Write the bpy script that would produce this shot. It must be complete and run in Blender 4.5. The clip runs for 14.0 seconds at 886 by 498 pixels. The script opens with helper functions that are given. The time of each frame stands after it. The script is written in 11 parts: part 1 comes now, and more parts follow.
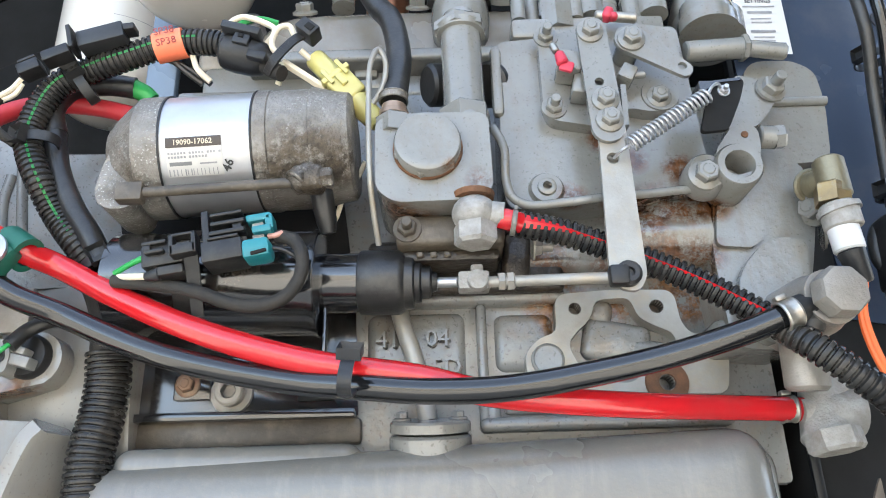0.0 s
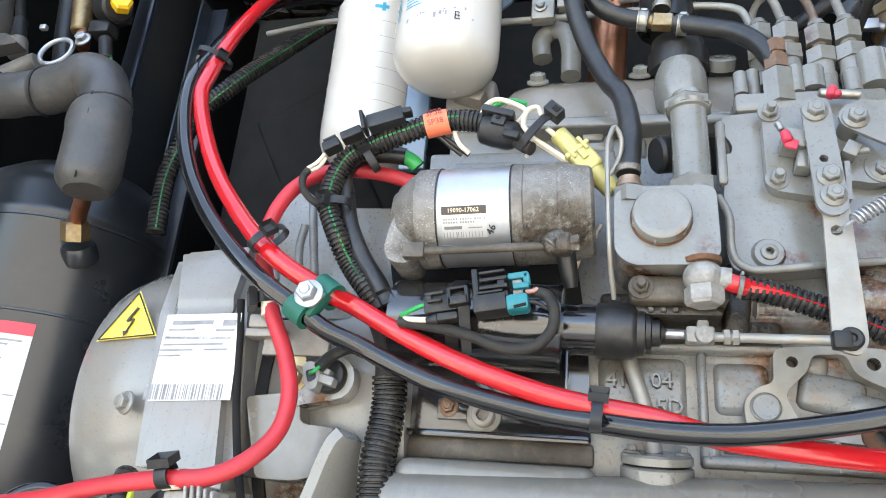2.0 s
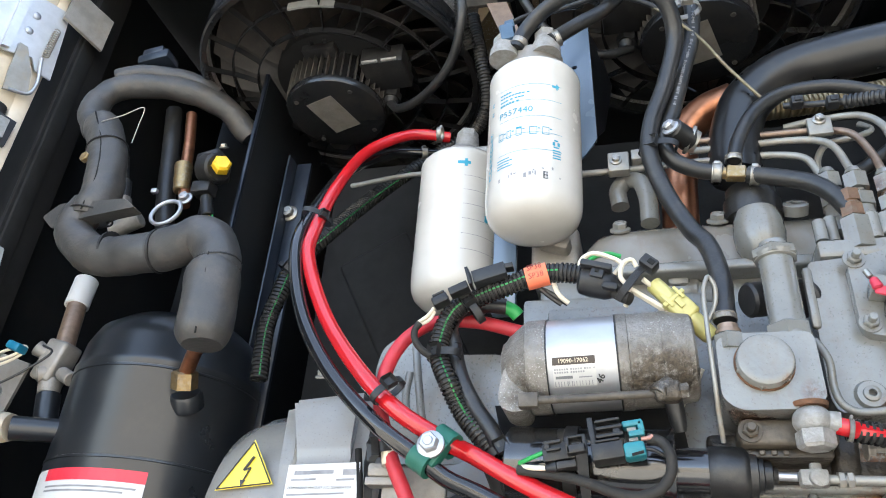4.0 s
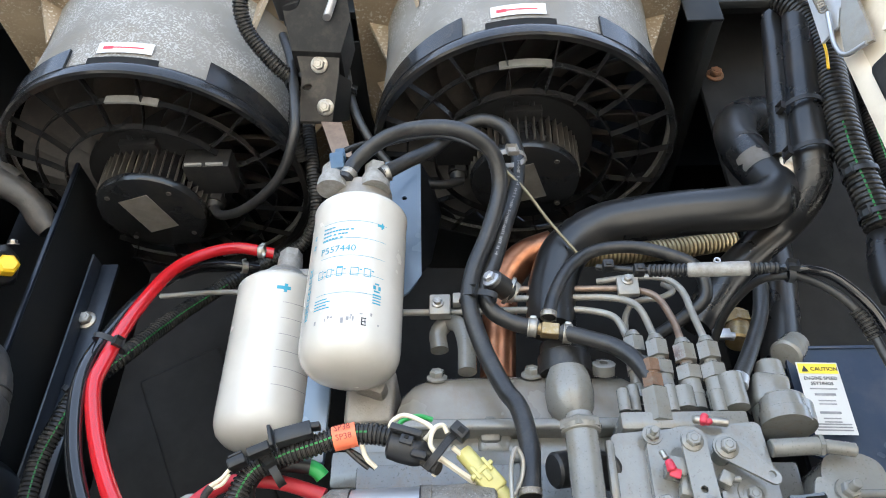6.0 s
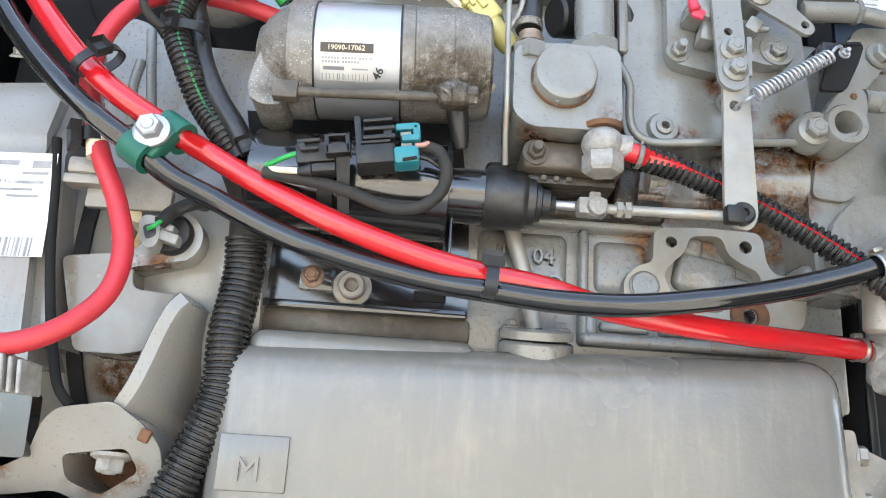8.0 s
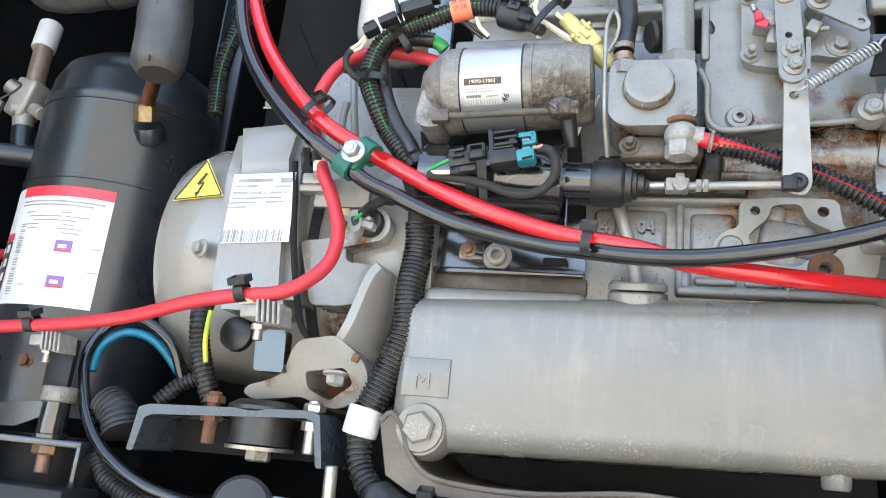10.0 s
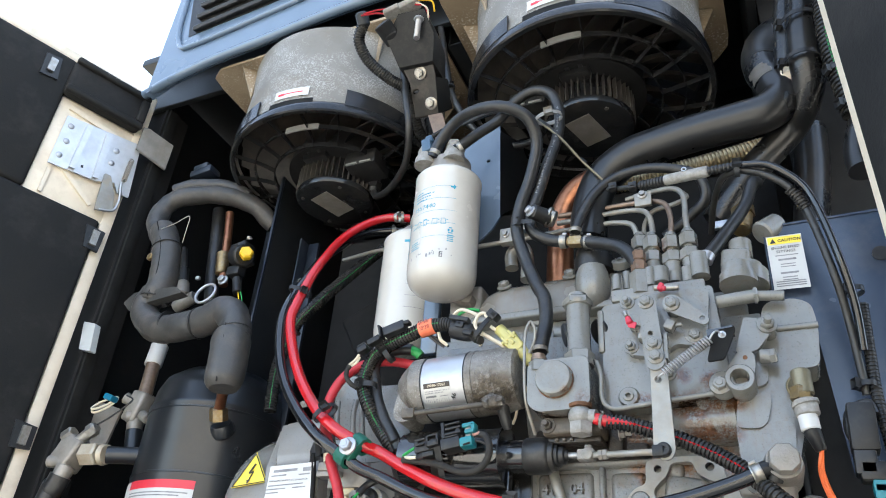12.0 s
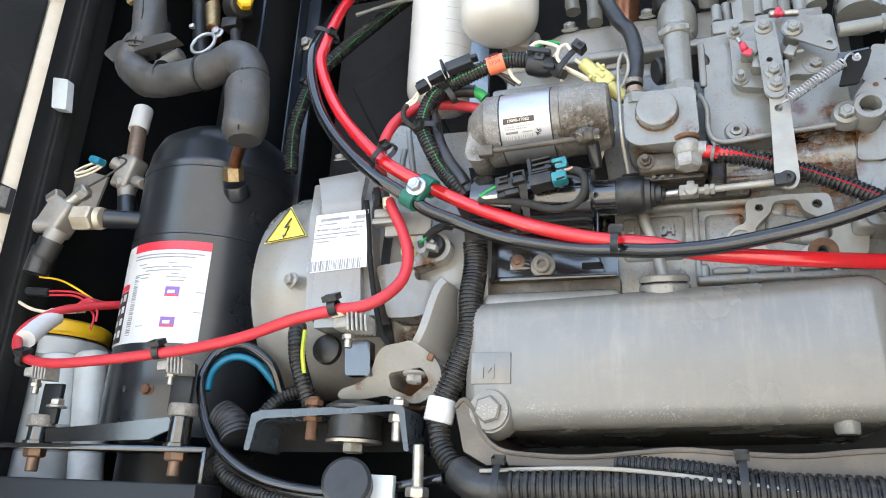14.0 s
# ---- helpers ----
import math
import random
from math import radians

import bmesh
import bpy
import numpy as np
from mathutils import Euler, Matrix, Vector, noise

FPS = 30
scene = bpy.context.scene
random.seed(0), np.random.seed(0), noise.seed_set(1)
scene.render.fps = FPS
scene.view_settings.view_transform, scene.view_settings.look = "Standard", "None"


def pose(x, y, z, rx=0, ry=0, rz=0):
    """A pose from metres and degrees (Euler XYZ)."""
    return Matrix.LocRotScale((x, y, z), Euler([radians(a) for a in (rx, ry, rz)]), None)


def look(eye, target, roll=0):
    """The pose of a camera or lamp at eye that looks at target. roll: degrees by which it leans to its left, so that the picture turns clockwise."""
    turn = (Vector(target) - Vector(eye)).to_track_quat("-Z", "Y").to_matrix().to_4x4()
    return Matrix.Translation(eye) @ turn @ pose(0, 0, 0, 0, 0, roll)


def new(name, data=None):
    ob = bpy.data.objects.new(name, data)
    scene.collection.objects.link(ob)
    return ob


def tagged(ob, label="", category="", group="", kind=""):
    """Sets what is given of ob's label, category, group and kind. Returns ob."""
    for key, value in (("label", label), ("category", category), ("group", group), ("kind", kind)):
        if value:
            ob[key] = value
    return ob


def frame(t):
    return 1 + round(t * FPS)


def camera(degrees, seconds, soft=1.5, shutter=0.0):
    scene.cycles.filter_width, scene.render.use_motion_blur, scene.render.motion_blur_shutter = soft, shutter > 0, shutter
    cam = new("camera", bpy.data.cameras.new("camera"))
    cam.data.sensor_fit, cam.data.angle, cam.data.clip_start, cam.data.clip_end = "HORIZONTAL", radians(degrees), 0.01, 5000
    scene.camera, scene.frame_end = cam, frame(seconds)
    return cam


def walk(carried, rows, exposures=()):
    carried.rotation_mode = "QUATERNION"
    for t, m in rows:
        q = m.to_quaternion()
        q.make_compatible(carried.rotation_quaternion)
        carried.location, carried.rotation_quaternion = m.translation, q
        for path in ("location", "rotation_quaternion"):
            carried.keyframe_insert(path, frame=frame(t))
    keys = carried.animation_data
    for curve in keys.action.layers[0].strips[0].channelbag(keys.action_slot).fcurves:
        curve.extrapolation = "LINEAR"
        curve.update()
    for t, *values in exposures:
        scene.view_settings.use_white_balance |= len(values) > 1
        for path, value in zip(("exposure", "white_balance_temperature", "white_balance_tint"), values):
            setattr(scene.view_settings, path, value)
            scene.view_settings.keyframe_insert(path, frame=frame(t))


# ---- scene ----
# ---- camera and walk ----
cam = camera(61.6, 14.0, soft=1.0)
PATH = [
    (0, (0.0600, 0.0000, 1.7000), (0.0618, 0.9296, 2.0684), -1.70),
    (0.3, (0.0456, -0.0020, 1.7060), (0.0476, 0.9085, 2.1195), -0.92),
    (0.5, (0.0418, -0.0021, 1.7054), (0.0371, 0.9066, 2.1227), -0.35),
    (1, (0.0419, -0.0028, 1.7078), (0.0134, 0.9000, 2.1369), 0.82),
    (1.2, (0.0367, -0.0168, 1.7038), (-0.0333, 0.8862, 2.1276), 1.94),
    (1.5, (0.0288, -0.0378, 1.6978), (-0.0787, 0.8630, 2.1184), 2.85),
    (2, (0.0196, -0.0870, 1.7009), (-0.1939, 0.8191, 2.0661), 4.84),
    (2.2, (0.0199, -0.1015, 1.6924), (-0.2391, 0.7981, 2.0441), 5.76),
    (4.3, (-0.0315, -0.1463, 1.7127), (-0.2650, 0.6664, 2.2465), 3.88),
    (4.5, (-0.0344, -0.1451, 1.7200), (-0.2436, 0.6589, 2.2767), 3.34),
    (5, (-0.0328, -0.1511, 1.7463), (-0.1672, 0.6334, 2.3516), 1.85),
    (5.5, (-0.0113, -0.1599, 1.7698), (-0.0903, 0.6244, 2.3852), 0.89),
    (6, (-0.0062, -0.1567, 1.7754), (-0.0401, 0.6545, 2.3592), 0.37),
    (6.5, (-0.0129, -0.1304, 1.7581), (-0.0219, 0.7169, 2.2890), 0.71),
    (7, (-0.0353, -0.0855, 1.7294), (-0.0220, 0.8111, 2.1720), 1.38),
    (7.5, (-0.0340, -0.0547, 1.7005), (-0.0075, 0.8786, 2.0586), 2.33),
    (8, (-0.0230, -0.0260, 1.6817), (0.0099, 0.9340, 1.9598), 3.54),
    (8.5, (0.0030, -0.0446, 1.6508), (-0.0842, 0.9117, 1.9296), 5.93),
    (8.7, (-0.0131, -0.0631, 1.6575), (-0.1168, 0.8977, 1.9148), 5.74),
    (10.8, (0.1420, -0.2776, 1.6027), (-0.1865, 0.6111, 1.9225), 5.22),
    (11, (0.1725, -0.3077, 1.6068), (-0.1637, 0.5626, 1.9666), 4.80),
    (11.5, (0.2352, -0.3107, 1.6174), (-0.1214, 0.5073, 2.0687), 4.35),
    (12, (0.2522, -0.3176, 1.6161), (-0.1252, 0.4457, 2.1404), 4.68),
    (12.5, (0.2435, -0.3191, 1.6131), (-0.1530, 0.4270, 2.1481), 5.32),
    (13, (0.2123, -0.3198, 1.5928), (-0.1808, 0.4627, 2.0757), 4.71),
    (13.5, (0.1487, -0.2942, 1.5766), (-0.2044, 0.5510, 1.9779), 3.24),
    (14, (0.0662, -0.2603, 1.5533), (-0.2369, 0.6331, 1.8850), 2.76),
]
walk(cam, [(t, look(eye, target, roll)) for t, eye, target, roll in PATH],
     [(0.0, 2.73, 5640, 6), (0.5, 2.40, 5640, 6), (1.0, 2.63, 5640, 6), (2.2, 2.78, 5640, 6), (4.3, 2.63, 5590, 6), (6.0, 2.59, 5640, 6),
      (7.5, 2.77, 5690, 6), (8.7, 2.80, 5720, 6), (11.0, 2.83, 5500, 6), (12.0, 2.38, 5570, 5), (12.6, 2.20, 5570, 5), (13.4, 2.66, 5590, 6), (14.0, 2.73, 5690, 6)])


# ---- light ----
world = bpy.data.worlds.new("sky")
scene.world = world
world.use_nodes = True
wn = world.node_tree
sky = wn.nodes.new("ShaderNodeTexSky")
sky.sky_type, sky.sun_disc = "NISHITA", False
SUN_HIGH, SUN_ROUND = radians(50), radians(14)
sky.sun_elevation, sky.sun_rotation = SUN_HIGH, SUN_ROUND
sky.air_density, sky.dust_density, sky.ozone_density = 1.0, 1.4, 1.0
pale = wn.nodes.new("ShaderNodeHueSaturation")
pale.inputs["Saturation"].default_value = 0.5
wn.links.new(sky.outputs["Color"], pale.inputs["Color"])
wn.links.new(pale.outputs["Color"], wn.nodes["Background"].inputs["Color"])
wn.nodes["Background"].inputs["Strength"].default_value = 0.15
# the sun stands behind the machine, whose front lies in open shade
sun = new("sun", bpy.data.lights.new("sun", "SUN"))
sun.data.energy, sun.data.angle, sun.data.color = 4.3, radians(0.6), (1.0, 0.96, 0.90)
sun.matrix_world = look((10 * math.cos(SUN_HIGH) * math.sin(SUN_ROUND), 10 * math.cos(SUN_HIGH) * math.cos(SUN_ROUND), 10 * math.sin(SUN_HIGH)), (0, 0, 0))


# ---- materials ----
def surf(name, c1, c2=None, scale=30.0, rough=0.5, metal=0.0, bump=0.1, bscale=400.0, dirt=None, dirt_amount=0.0,
         dirt_scale=25.0, stains=(), stain=(0.10, 0.045, 0.02), coat=0.0, rvar=0.12, streak=0.0, streak_col=(0.16, 0.12, 0.08), fleck=0.0, fleck_col=(0.05, 0.04, 0.03), fleck_scale=300.0, fleck_at=0.62, spec=0.5, splash=None, peel=0.0, peel_scale=130.0, fleck_mask=0.0):
    """Two-scale procedural surface: patchy colour, grime, stains at given places, fine relief."""
    m = bpy.data.materials.new(name)
    m.use_nodes = True
    nt = m.node_tree
    N, L = nt.nodes, nt.links
    b = N["Principled BSDF"]
    co = N.new("ShaderNodeTexCoord").outputs["Object"]

    def noise_tex(sc, detail=4.0, rgh=0.6):
        n = N.new("ShaderNodeTexNoise")
        n.inputs["Scale"].default_value, n.inputs["Detail"].default_value, n.inputs["Roughness"].default_value = sc, detail, rgh
        L.new(co, n.inputs["Vector"])
        return n.outputs["Fac"]

    def ramp(fac, a, z):
        r = N.new("ShaderNodeMapRange")
        r.inputs["From Min"].default_value, r.inputs["From Max"].default_value = a, z
        L.new(fac, r.inputs["Value"])
        return r.outputs["Result"]

    def mix(fac, a, z):
        x = N.new("ShaderNodeMix")
        x.data_type = "RGBA"
        for sock, v in ((x.inputs["Factor"], fac), (x.inputs["A"], a), (x.inputs["B"], z)):
            if isinstance(v, tuple):
                sock.default_value = (*v, 1)
            elif isinstance(v, float):
                sock.default_value = v
            else:
                L.new(v, sock)
        return x.outputs["Result"]

    def mul(a, z):
        x = N.new("ShaderNodeMath")
        x.operation = "MULTIPLY"
        L.new(a, x.inputs[0])
        if isinstance(z, float):
            x.inputs[1].default_value = z
        else:
            L.new(z, x.inputs[1])
        return x.outputs["Value"]

    c2 = c2 or tuple(v * 0.82 for v in c1)
    big = noise_tex(scale)
    col = mix(ramp(big, 0.35, 0.65), c1, c2)
    if dirt_amount:
        d = noise_tex(dirt_scale, 6.0, 0.7)
        fac = mul(ramp(d, 0.5, 0.72), dirt_amount)
        col = mix(fac, col, dirt or (0.12, 0.10, 0.07))
    if streak:
        st = N.new("ShaderNodeMapping")
        st.inputs["Scale"].default_value = (1.0, 1.0, 0.12)
        L.new(co, st.inputs["Vector"])
        sn = N.new("ShaderNodeTexNoise")
        sn.inputs["Scale"].default_value, sn.inputs["Detail"].default_value, sn.inputs["Roughness"].default_value = 120.0, 5.0, 0.65
        L.new(st.outputs["Vector"], sn.inputs["Vector"])
        col = mix(mul(mul(ramp(sn.outputs["Fac"], 0.5, 0.75), ramp(noise_tex(12.0, 3.0), 0.42, 0.62)), streak), col, streak_col)
    if fleck:
        spots = mul(ramp(noise_tex(fleck_scale, 2.0, 0.5), fleck_at, fleck_at + 0.06), fleck)
        if fleck_mask:
            spots = mul(spots, ramp(noise_tex(fleck_mask, 4.0, 0.65), 0.42, 0.60))
        col = mix(spots, col, fleck_col)
    if splash:
        lo, hi, tint = splash
        xyz = N.new("ShaderNodeSeparateXYZ")
        L.new(co, xyz.inputs["Vector"])
        band = mul(ramp(xyz.outputs["Z"], hi, (lo + hi) / 2), ramp(xyz.outputs["Z"], lo - 0.004, lo + 0.004))
        col = mix(mul(mul(band, ramp(noise_tex(40.0, 4.0), 0.38, 0.55)), ramp(noise_tex(650.0, 2.0, 0.5), 0.55, 0.66)), col, tint)
    for centre, radius in stains:
        dist = N.new("ShaderNodeVectorMath")
        dist.operation = "DISTANCE"
        L.new(co, dist.inputs[0])
        dist.inputs[1].default_value = centre
        near = ramp(dist.outputs["Value"], radius, radius * 0.45)
        blotch = ramp(noise_tex(90.0, 8.0, 0.8), 0.40, 0.53)
        tone = mix(ramp(noise_tex(160.0, 4.0, 0.7), 0.4, 0.6), stain, tuple(v * 0.45 for v in stain))
        col = mix(mul(near, blotch), col, tone)
    L.new(col, b.inputs["Base Color"])
    fine = noise_tex(bscale, 3.0, 0.6)
    rr = N.new("ShaderNodeMapRange")
    rr.inputs["To Min"].default_value, rr.inputs["To Max"].default_value = max(0.03, rough - rvar), min(1.0, rough + rvar)
    L.new(big, rr.inputs["Value"])
    L.new(rr.outputs["Result"], b.inputs["Roughness"])
    b.inputs["Metallic"].default_value = metal
    b.inputs["Specular IOR Level"].default_value = spec
    if coat:
        b.inputs["Coat Weight"].default_value, b.inputs["Coat Roughness"].default_value = coat, 0.15
    if peel:
        wavy = mul(noise_tex(peel_scale, 2.5, 0.55), peel)
        both = N.new("ShaderNodeMath")
        L.new(fine, both.inputs[0])
        L.new(wavy, both.inputs[1])
        fine = both.outputs["Value"]
    if bump:
        bp = N.new("ShaderNodeBump")
        bp.inputs["Strength"].default_value, bp.inputs["Distance"].default_value = bump, 0.001
        L.new(fine, bp.inputs["Height"])
        L.new(bp.outputs["Normal"], b.inputs["Normal"])
    return m


PUMP_RUST = (((0.176, 0.394, 1.876), 0.018), ((0.188, 0.394, 1.880), 0.017), ((0.205, 0.393, 1.878), 0.016), ((0.219, 0.393, 1.876), 0.012), ((0.180, 0.392, 1.866), 0.012), ((0.190, 0.398, 1.850), 0.017), ((0.208, 0.398, 1.848), 0.017), ((0.172, 0.405, 1.852), 0.018), ((0.156, 0.405, 1.846), 0.016), ((0.135, 0.385, 1.881), 0.012), ((0.174, 0.384, 1.904), 0.010), ((0.116, 0.410, 1.854), 0.03), ((0.155, 0.384, 1.918), 0.010), ((0.047, 0.385, 1.864), 0.02), ((0.035, 0.370, 1.864), 0.016), ((0.082, 0.365, 1.881), 0.012), ((0.067, 0.350, 1.884), 0.008), ((0.164, 0.390, 1.879), 0.014), ((0.198, 0.384, 1.898), 0.012), ((0.168, 0.410, 2.065), 0.014))
BLOCK_RUST = (((0.119, 0.430, 1.832), 0.014), ((0.124, 0.430, 1.820), 0.012), ((0.207, 0.430, 1.830), 0.016), ((0.167, 0.430, 1.829), 0.012), ((0.135, 0.430, 1.846), 0.016), ((0.196, 0.430, 1.837), 0.018), ((0.149, 0.430, 1.780), 0.012))
GREY_PAINT = surf("engine grey paint", (0.196, 0.194, 0.178), (0.166, 0.165, 0.151), 22, 0.19, rvar=0.07, coat=0.35, bump=0.20, bscale=330, peel=1.6, dirt=(0.15, 0.125, 0.085), dirt_amount=0.5, dirt_scale=42, stains=PUMP_RUST, stain=(0.125, 0.055, 0.022), streak=0.45, fleck=0.3, fleck_scale=520, fleck_at=0.64)
COVER_PAINT = surf("dust-coated grey paint", (0.200, 0.190, 0.168), (0.160, 0.146, 0.122), 18, 0.26, rvar=0.08, coat=0.2, bump=0.12, bscale=400, peel=1.2, dirt=(0.17, 0.135, 0.09), dirt_amount=0.55, dirt_scale=26, streak=0.4)
BLOCK_PAINT = surf("engine block blue-grey paint", (0.200, 0.202, 0.192), (0.166, 0.169, 0.160), 26, 0.24, rvar=0.08, coat=0.3, bump=0.24, bscale=350, peel=3.0, dirt=(0.20, 0.145, 0.085), dirt_amount=0.6, dirt_scale=34, stains=BLOCK_RUST, stain=(0.20, 0.10, 0.042), streak=0.45, fleck=0.4, fleck_scale=480, fleck_at=0.62)
PAN_PAINT = surf("oil pan grey paint", (0.160, 0.155, 0.142), (0.138, 0.134, 0.122), 9, 0.26, rvar=0.08, coat=0.2, bump=0.16, bscale=420, peel=2.0, peel_scale=60.0, dirt=(0.23, 0.205, 0.165), dirt_amount=0.45, dirt_scale=20, streak=0.35, streak_col=(0.27, 0.245, 0.21), fleck=0.3, fleck_col=(0.20, 0.18, 0.15), fleck_scale=700, fleck_at=0.64, splash=(1.631, 1.650, (0.26, 0.245, 0.215)))
CAST = surf("weathered cast aluminium", (0.225, 0.212, 0.190), (0.150, 0.136, 0.116), 60, 0.5, 0.3, bump=0.9, bscale=420, peel=1.5, peel_scale=200.0, dirt=(0.10, 0.077, 0.052), dirt_amount=0.55, dirt_scale=45, fleck=0.8, fleck_col=(0.46, 0.45, 0.42), fleck_scale=800, fleck_at=0.60, fleck_mask=38.0, stains=(((-0.012, 0.347, 1.893), 0.026), ((0.004, 0.352, 1.890), 0.024), ((-0.026, 0.349, 1.884), 0.022), ((-0.112, 0.352, 1.884), 0.014), ((-0.005, 0.352, 1.871), 0.018), ((-0.015, 0.360, 1.867), 0.018), ((0.001, 0.360, 1.881), 0.014), ((-0.026, 0.370, 1.868), 0.016)), stain=(0.075, 0.058, 0.038))
CAST_PLAIN = surf("dull cast aluminium", (0.3060, 0.2831, 0.2525), (0.2295, 0.2142, 0.1913), 40, 0.5, 0.4, bump=0.5, bscale=500, dirt=(0.2, 0.16, 0.11), dirt_amount=0.4)
SILVER = surf("satin silver steel", (0.47, 0.47, 0.475), (0.40, 0.40, 0.41), 30, 0.40, 0.75, bump=0.06, bscale=900, dirt=(0.3, 0.28, 0.25), dirt_amount=0.25)
ZINC = surf("zinc plated steel", (0.40, 0.385, 0.35), (0.30, 0.28, 0.24), 120, 0.38, 0.8, bump=0.1, dirt=(0.2, 0.12, 0.06), dirt_amount=0.35, dirt_scale=150)
LEVER_STEEL = surf("dull galvanised lever steel", (0.3029, 0.2961, 0.2685), (0.2548, 0.2409, 0.2135), 60, 0.45, 0.35, bump=0.15, bscale=600, dirt=(0.36, 0.28, 0.17), dirt_amount=0.5, dirt_scale=35)
WHITE_OXIDE = surf("oxidised white fitting", (0.335, 0.328, 0.308), (0.245, 0.232, 0.212), 150, 0.6, 0.25, bump=0.7, bscale=700, dirt=(0.16, 0.12, 0.08), dirt_amount=0.3, dirt_scale=120)
RUSTY = surf("rusty steel", (0.16, 0.075, 0.035), (0.10, 0.055, 0.03), 130, 0.8, 0.2, bump=0.7, bscale=500)
RUST_BRONZE = surf("rust-brown bolt steel", (0.21, 0.125, 0.075), (0.13, 0.080, 0.050), 120, 0.45, 0.4, bump=0.4, bscale=500, dirt=(0.30, 0.25, 0.19), dirt_amount=0.4, dirt_scale=120)
BROWN_STEEL = surf("brown stained steel tube", (0.30, 0.22, 0.16), (0.22, 0.16, 0.12), 90, 0.4, 0.55, bump=0.1)
COPPER = surf("copper", (0.4200, 0.1890, 0.0980), (0.2800, 0.1190, 0.0630), 45, 0.35, 0.9, bump=0.1, dirt=(0.10, 0.06, 0.04), dirt_amount=0.7)
CLOTH_TAPE = surf("black cloth tape", (0.022, 0.021, 0.020), (0.032, 0.030, 0.027), 90, 0.7, bump=0.5, bscale=900, dirt=(0.09, 0.075, 0.055), dirt_amount=0.3, dirt_scale=60, spec=0.25)
PINK_WIRE = surf("faded pink wire", (0.46, 0.25, 0.20), (0.40, 0.21, 0.17), 60, 0.5, bump=0.0)
BRASS = surf("tarnished brass", (0.3360, 0.2400, 0.1040), (0.2400, 0.1760, 0.0960), 90, 0.4, 0.8, bump=0.2, dirt=(0.45, 0.42, 0.36), dirt_amount=0.5, dirt_scale=110)
OLIVE_BRASS = surf("olive sensor body", (0.22, 0.195, 0.125), (0.16, 0.14, 0.09), 80, 0.45, 0.5, bump=0.2)
RUBBER = surf("black hose rubber", (0.0125, 0.0126, 0.0130), (0.019, 0.0185, 0.0175), 40, 0.38, bump=0.2, bscale=500, dirt=(0.10, 0.09, 0.075), dirt_amount=0.25, dirt_scale=60)
GLOSS_HOSE = surf("glossy black plastic tube", (0.007, 0.007, 0.008), (0.011, 0.011, 0.011), 30, 0.09, bump=0.03, rvar=0.05, spec=0.5, coat=0.3)
RED_HOSE = surf("glossy red plastic tube", (0.46, 0.010, 0.014), (0.40, 0.010, 0.014), 25, 0.16, bump=0.05, rvar=0.05, spec=0.5, coat=0.3, dirt=(0.36, 0.05, 0.05), dirt_amount=0.2)
RED_CABLE = surf("matt red cable sheath", (0.44, 0.022, 0.032), (0.37, 0.022, 0.030), 60, 0.5, bump=0.08)
CONDUIT = surf("black corrugated conduit plastic", (0.017, 0.0172, 0.0175), (0.026, 0.025, 0.023), 60, 0.25, bump=0.1, dirt=(0.10, 0.085, 0.065), dirt_amount=0.35, dirt_scale=80, spec=0.25)
PLASTIC = surf("black moulded plastic", (0.0126, 0.0126, 0.0135), (0.0198, 0.0198, 0.0198), 50, 0.42, bump=0.12, dirt=(0.09, 0.08, 0.065), dirt_amount=0.25, dirt_scale=70, spec=0.35)
SENSOR_BLUE = surf("slate blue plastic", (0.060, 0.105, 0.165), (0.05, 0.085, 0.135), 60, 0.36, bump=0.08)
GREY_PLASTIC = surf("dark grey clip plastic", (0.030, 0.031, 0.033), (0.022, 0.023, 0.025), 60, 0.36, bump=0.1, spec=0.3)
BLACK_ENAMEL = surf("glossy black enamel", (0.010, 0.010, 0.011), (0.016, 0.016, 0.016), 30, 0.12, bump=0.03, coat=0.9, rvar=0.06, dirt=(0.10, 0.085, 0.06), dirt_amount=0.3, dirt_scale=40)
TANK_PAINT = surf("black tank paint", (0.010, 0.012, 0.015), (0.014, 0.016, 0.019), 20, 0.29, bump=0.05, bscale=120, coat=0.08, rvar=0.05, dirt=(0.045, 0.04, 0.034), dirt_amount=0.3, dirt_scale=22)
SHEET_BLACK = surf("black painted sheet steel", (0.0105, 0.0122, 0.0140), (0.0140, 0.0150, 0.0160), 8, 0.42, bump=0.1, dirt=(0.035, 0.030, 0.024), dirt_amount=0.35, dirt_scale=12, spec=0.25)
SHEET_BLUE = surf("blue-black painted sheet steel", (0.014, 0.019, 0.029), (0.011, 0.015, 0.024), 10, 0.36, bump=0.06, dirt=(0.08, 0.08, 0.08), dirt_amount=0.3, dirt_scale=16)
HOOD_BLUE = surf("slate blue hood paint", (0.118, 0.160, 0.222), (0.102, 0.140, 0.196), 6, 0.25, bump=0.03, coat=0.6)
FOAM = surf("black acoustic foam", (0.0115, 0.0118, 0.0120), (0.0160, 0.0158, 0.0155), 14, 0.8, bump=0.5, bscale=240, dirt=(0.06, 0.055, 0.05), dirt_amount=0.35, dirt_scale=9, spec=0.25)
CREAM = surf("cream white moulding", (0.74, 0.66, 0.53), (0.67, 0.59, 0.46), 18, 0.45, bump=0.1, dirt=(0.35, 0.28, 0.19), dirt_amount=0.3, dirt_scale=26)
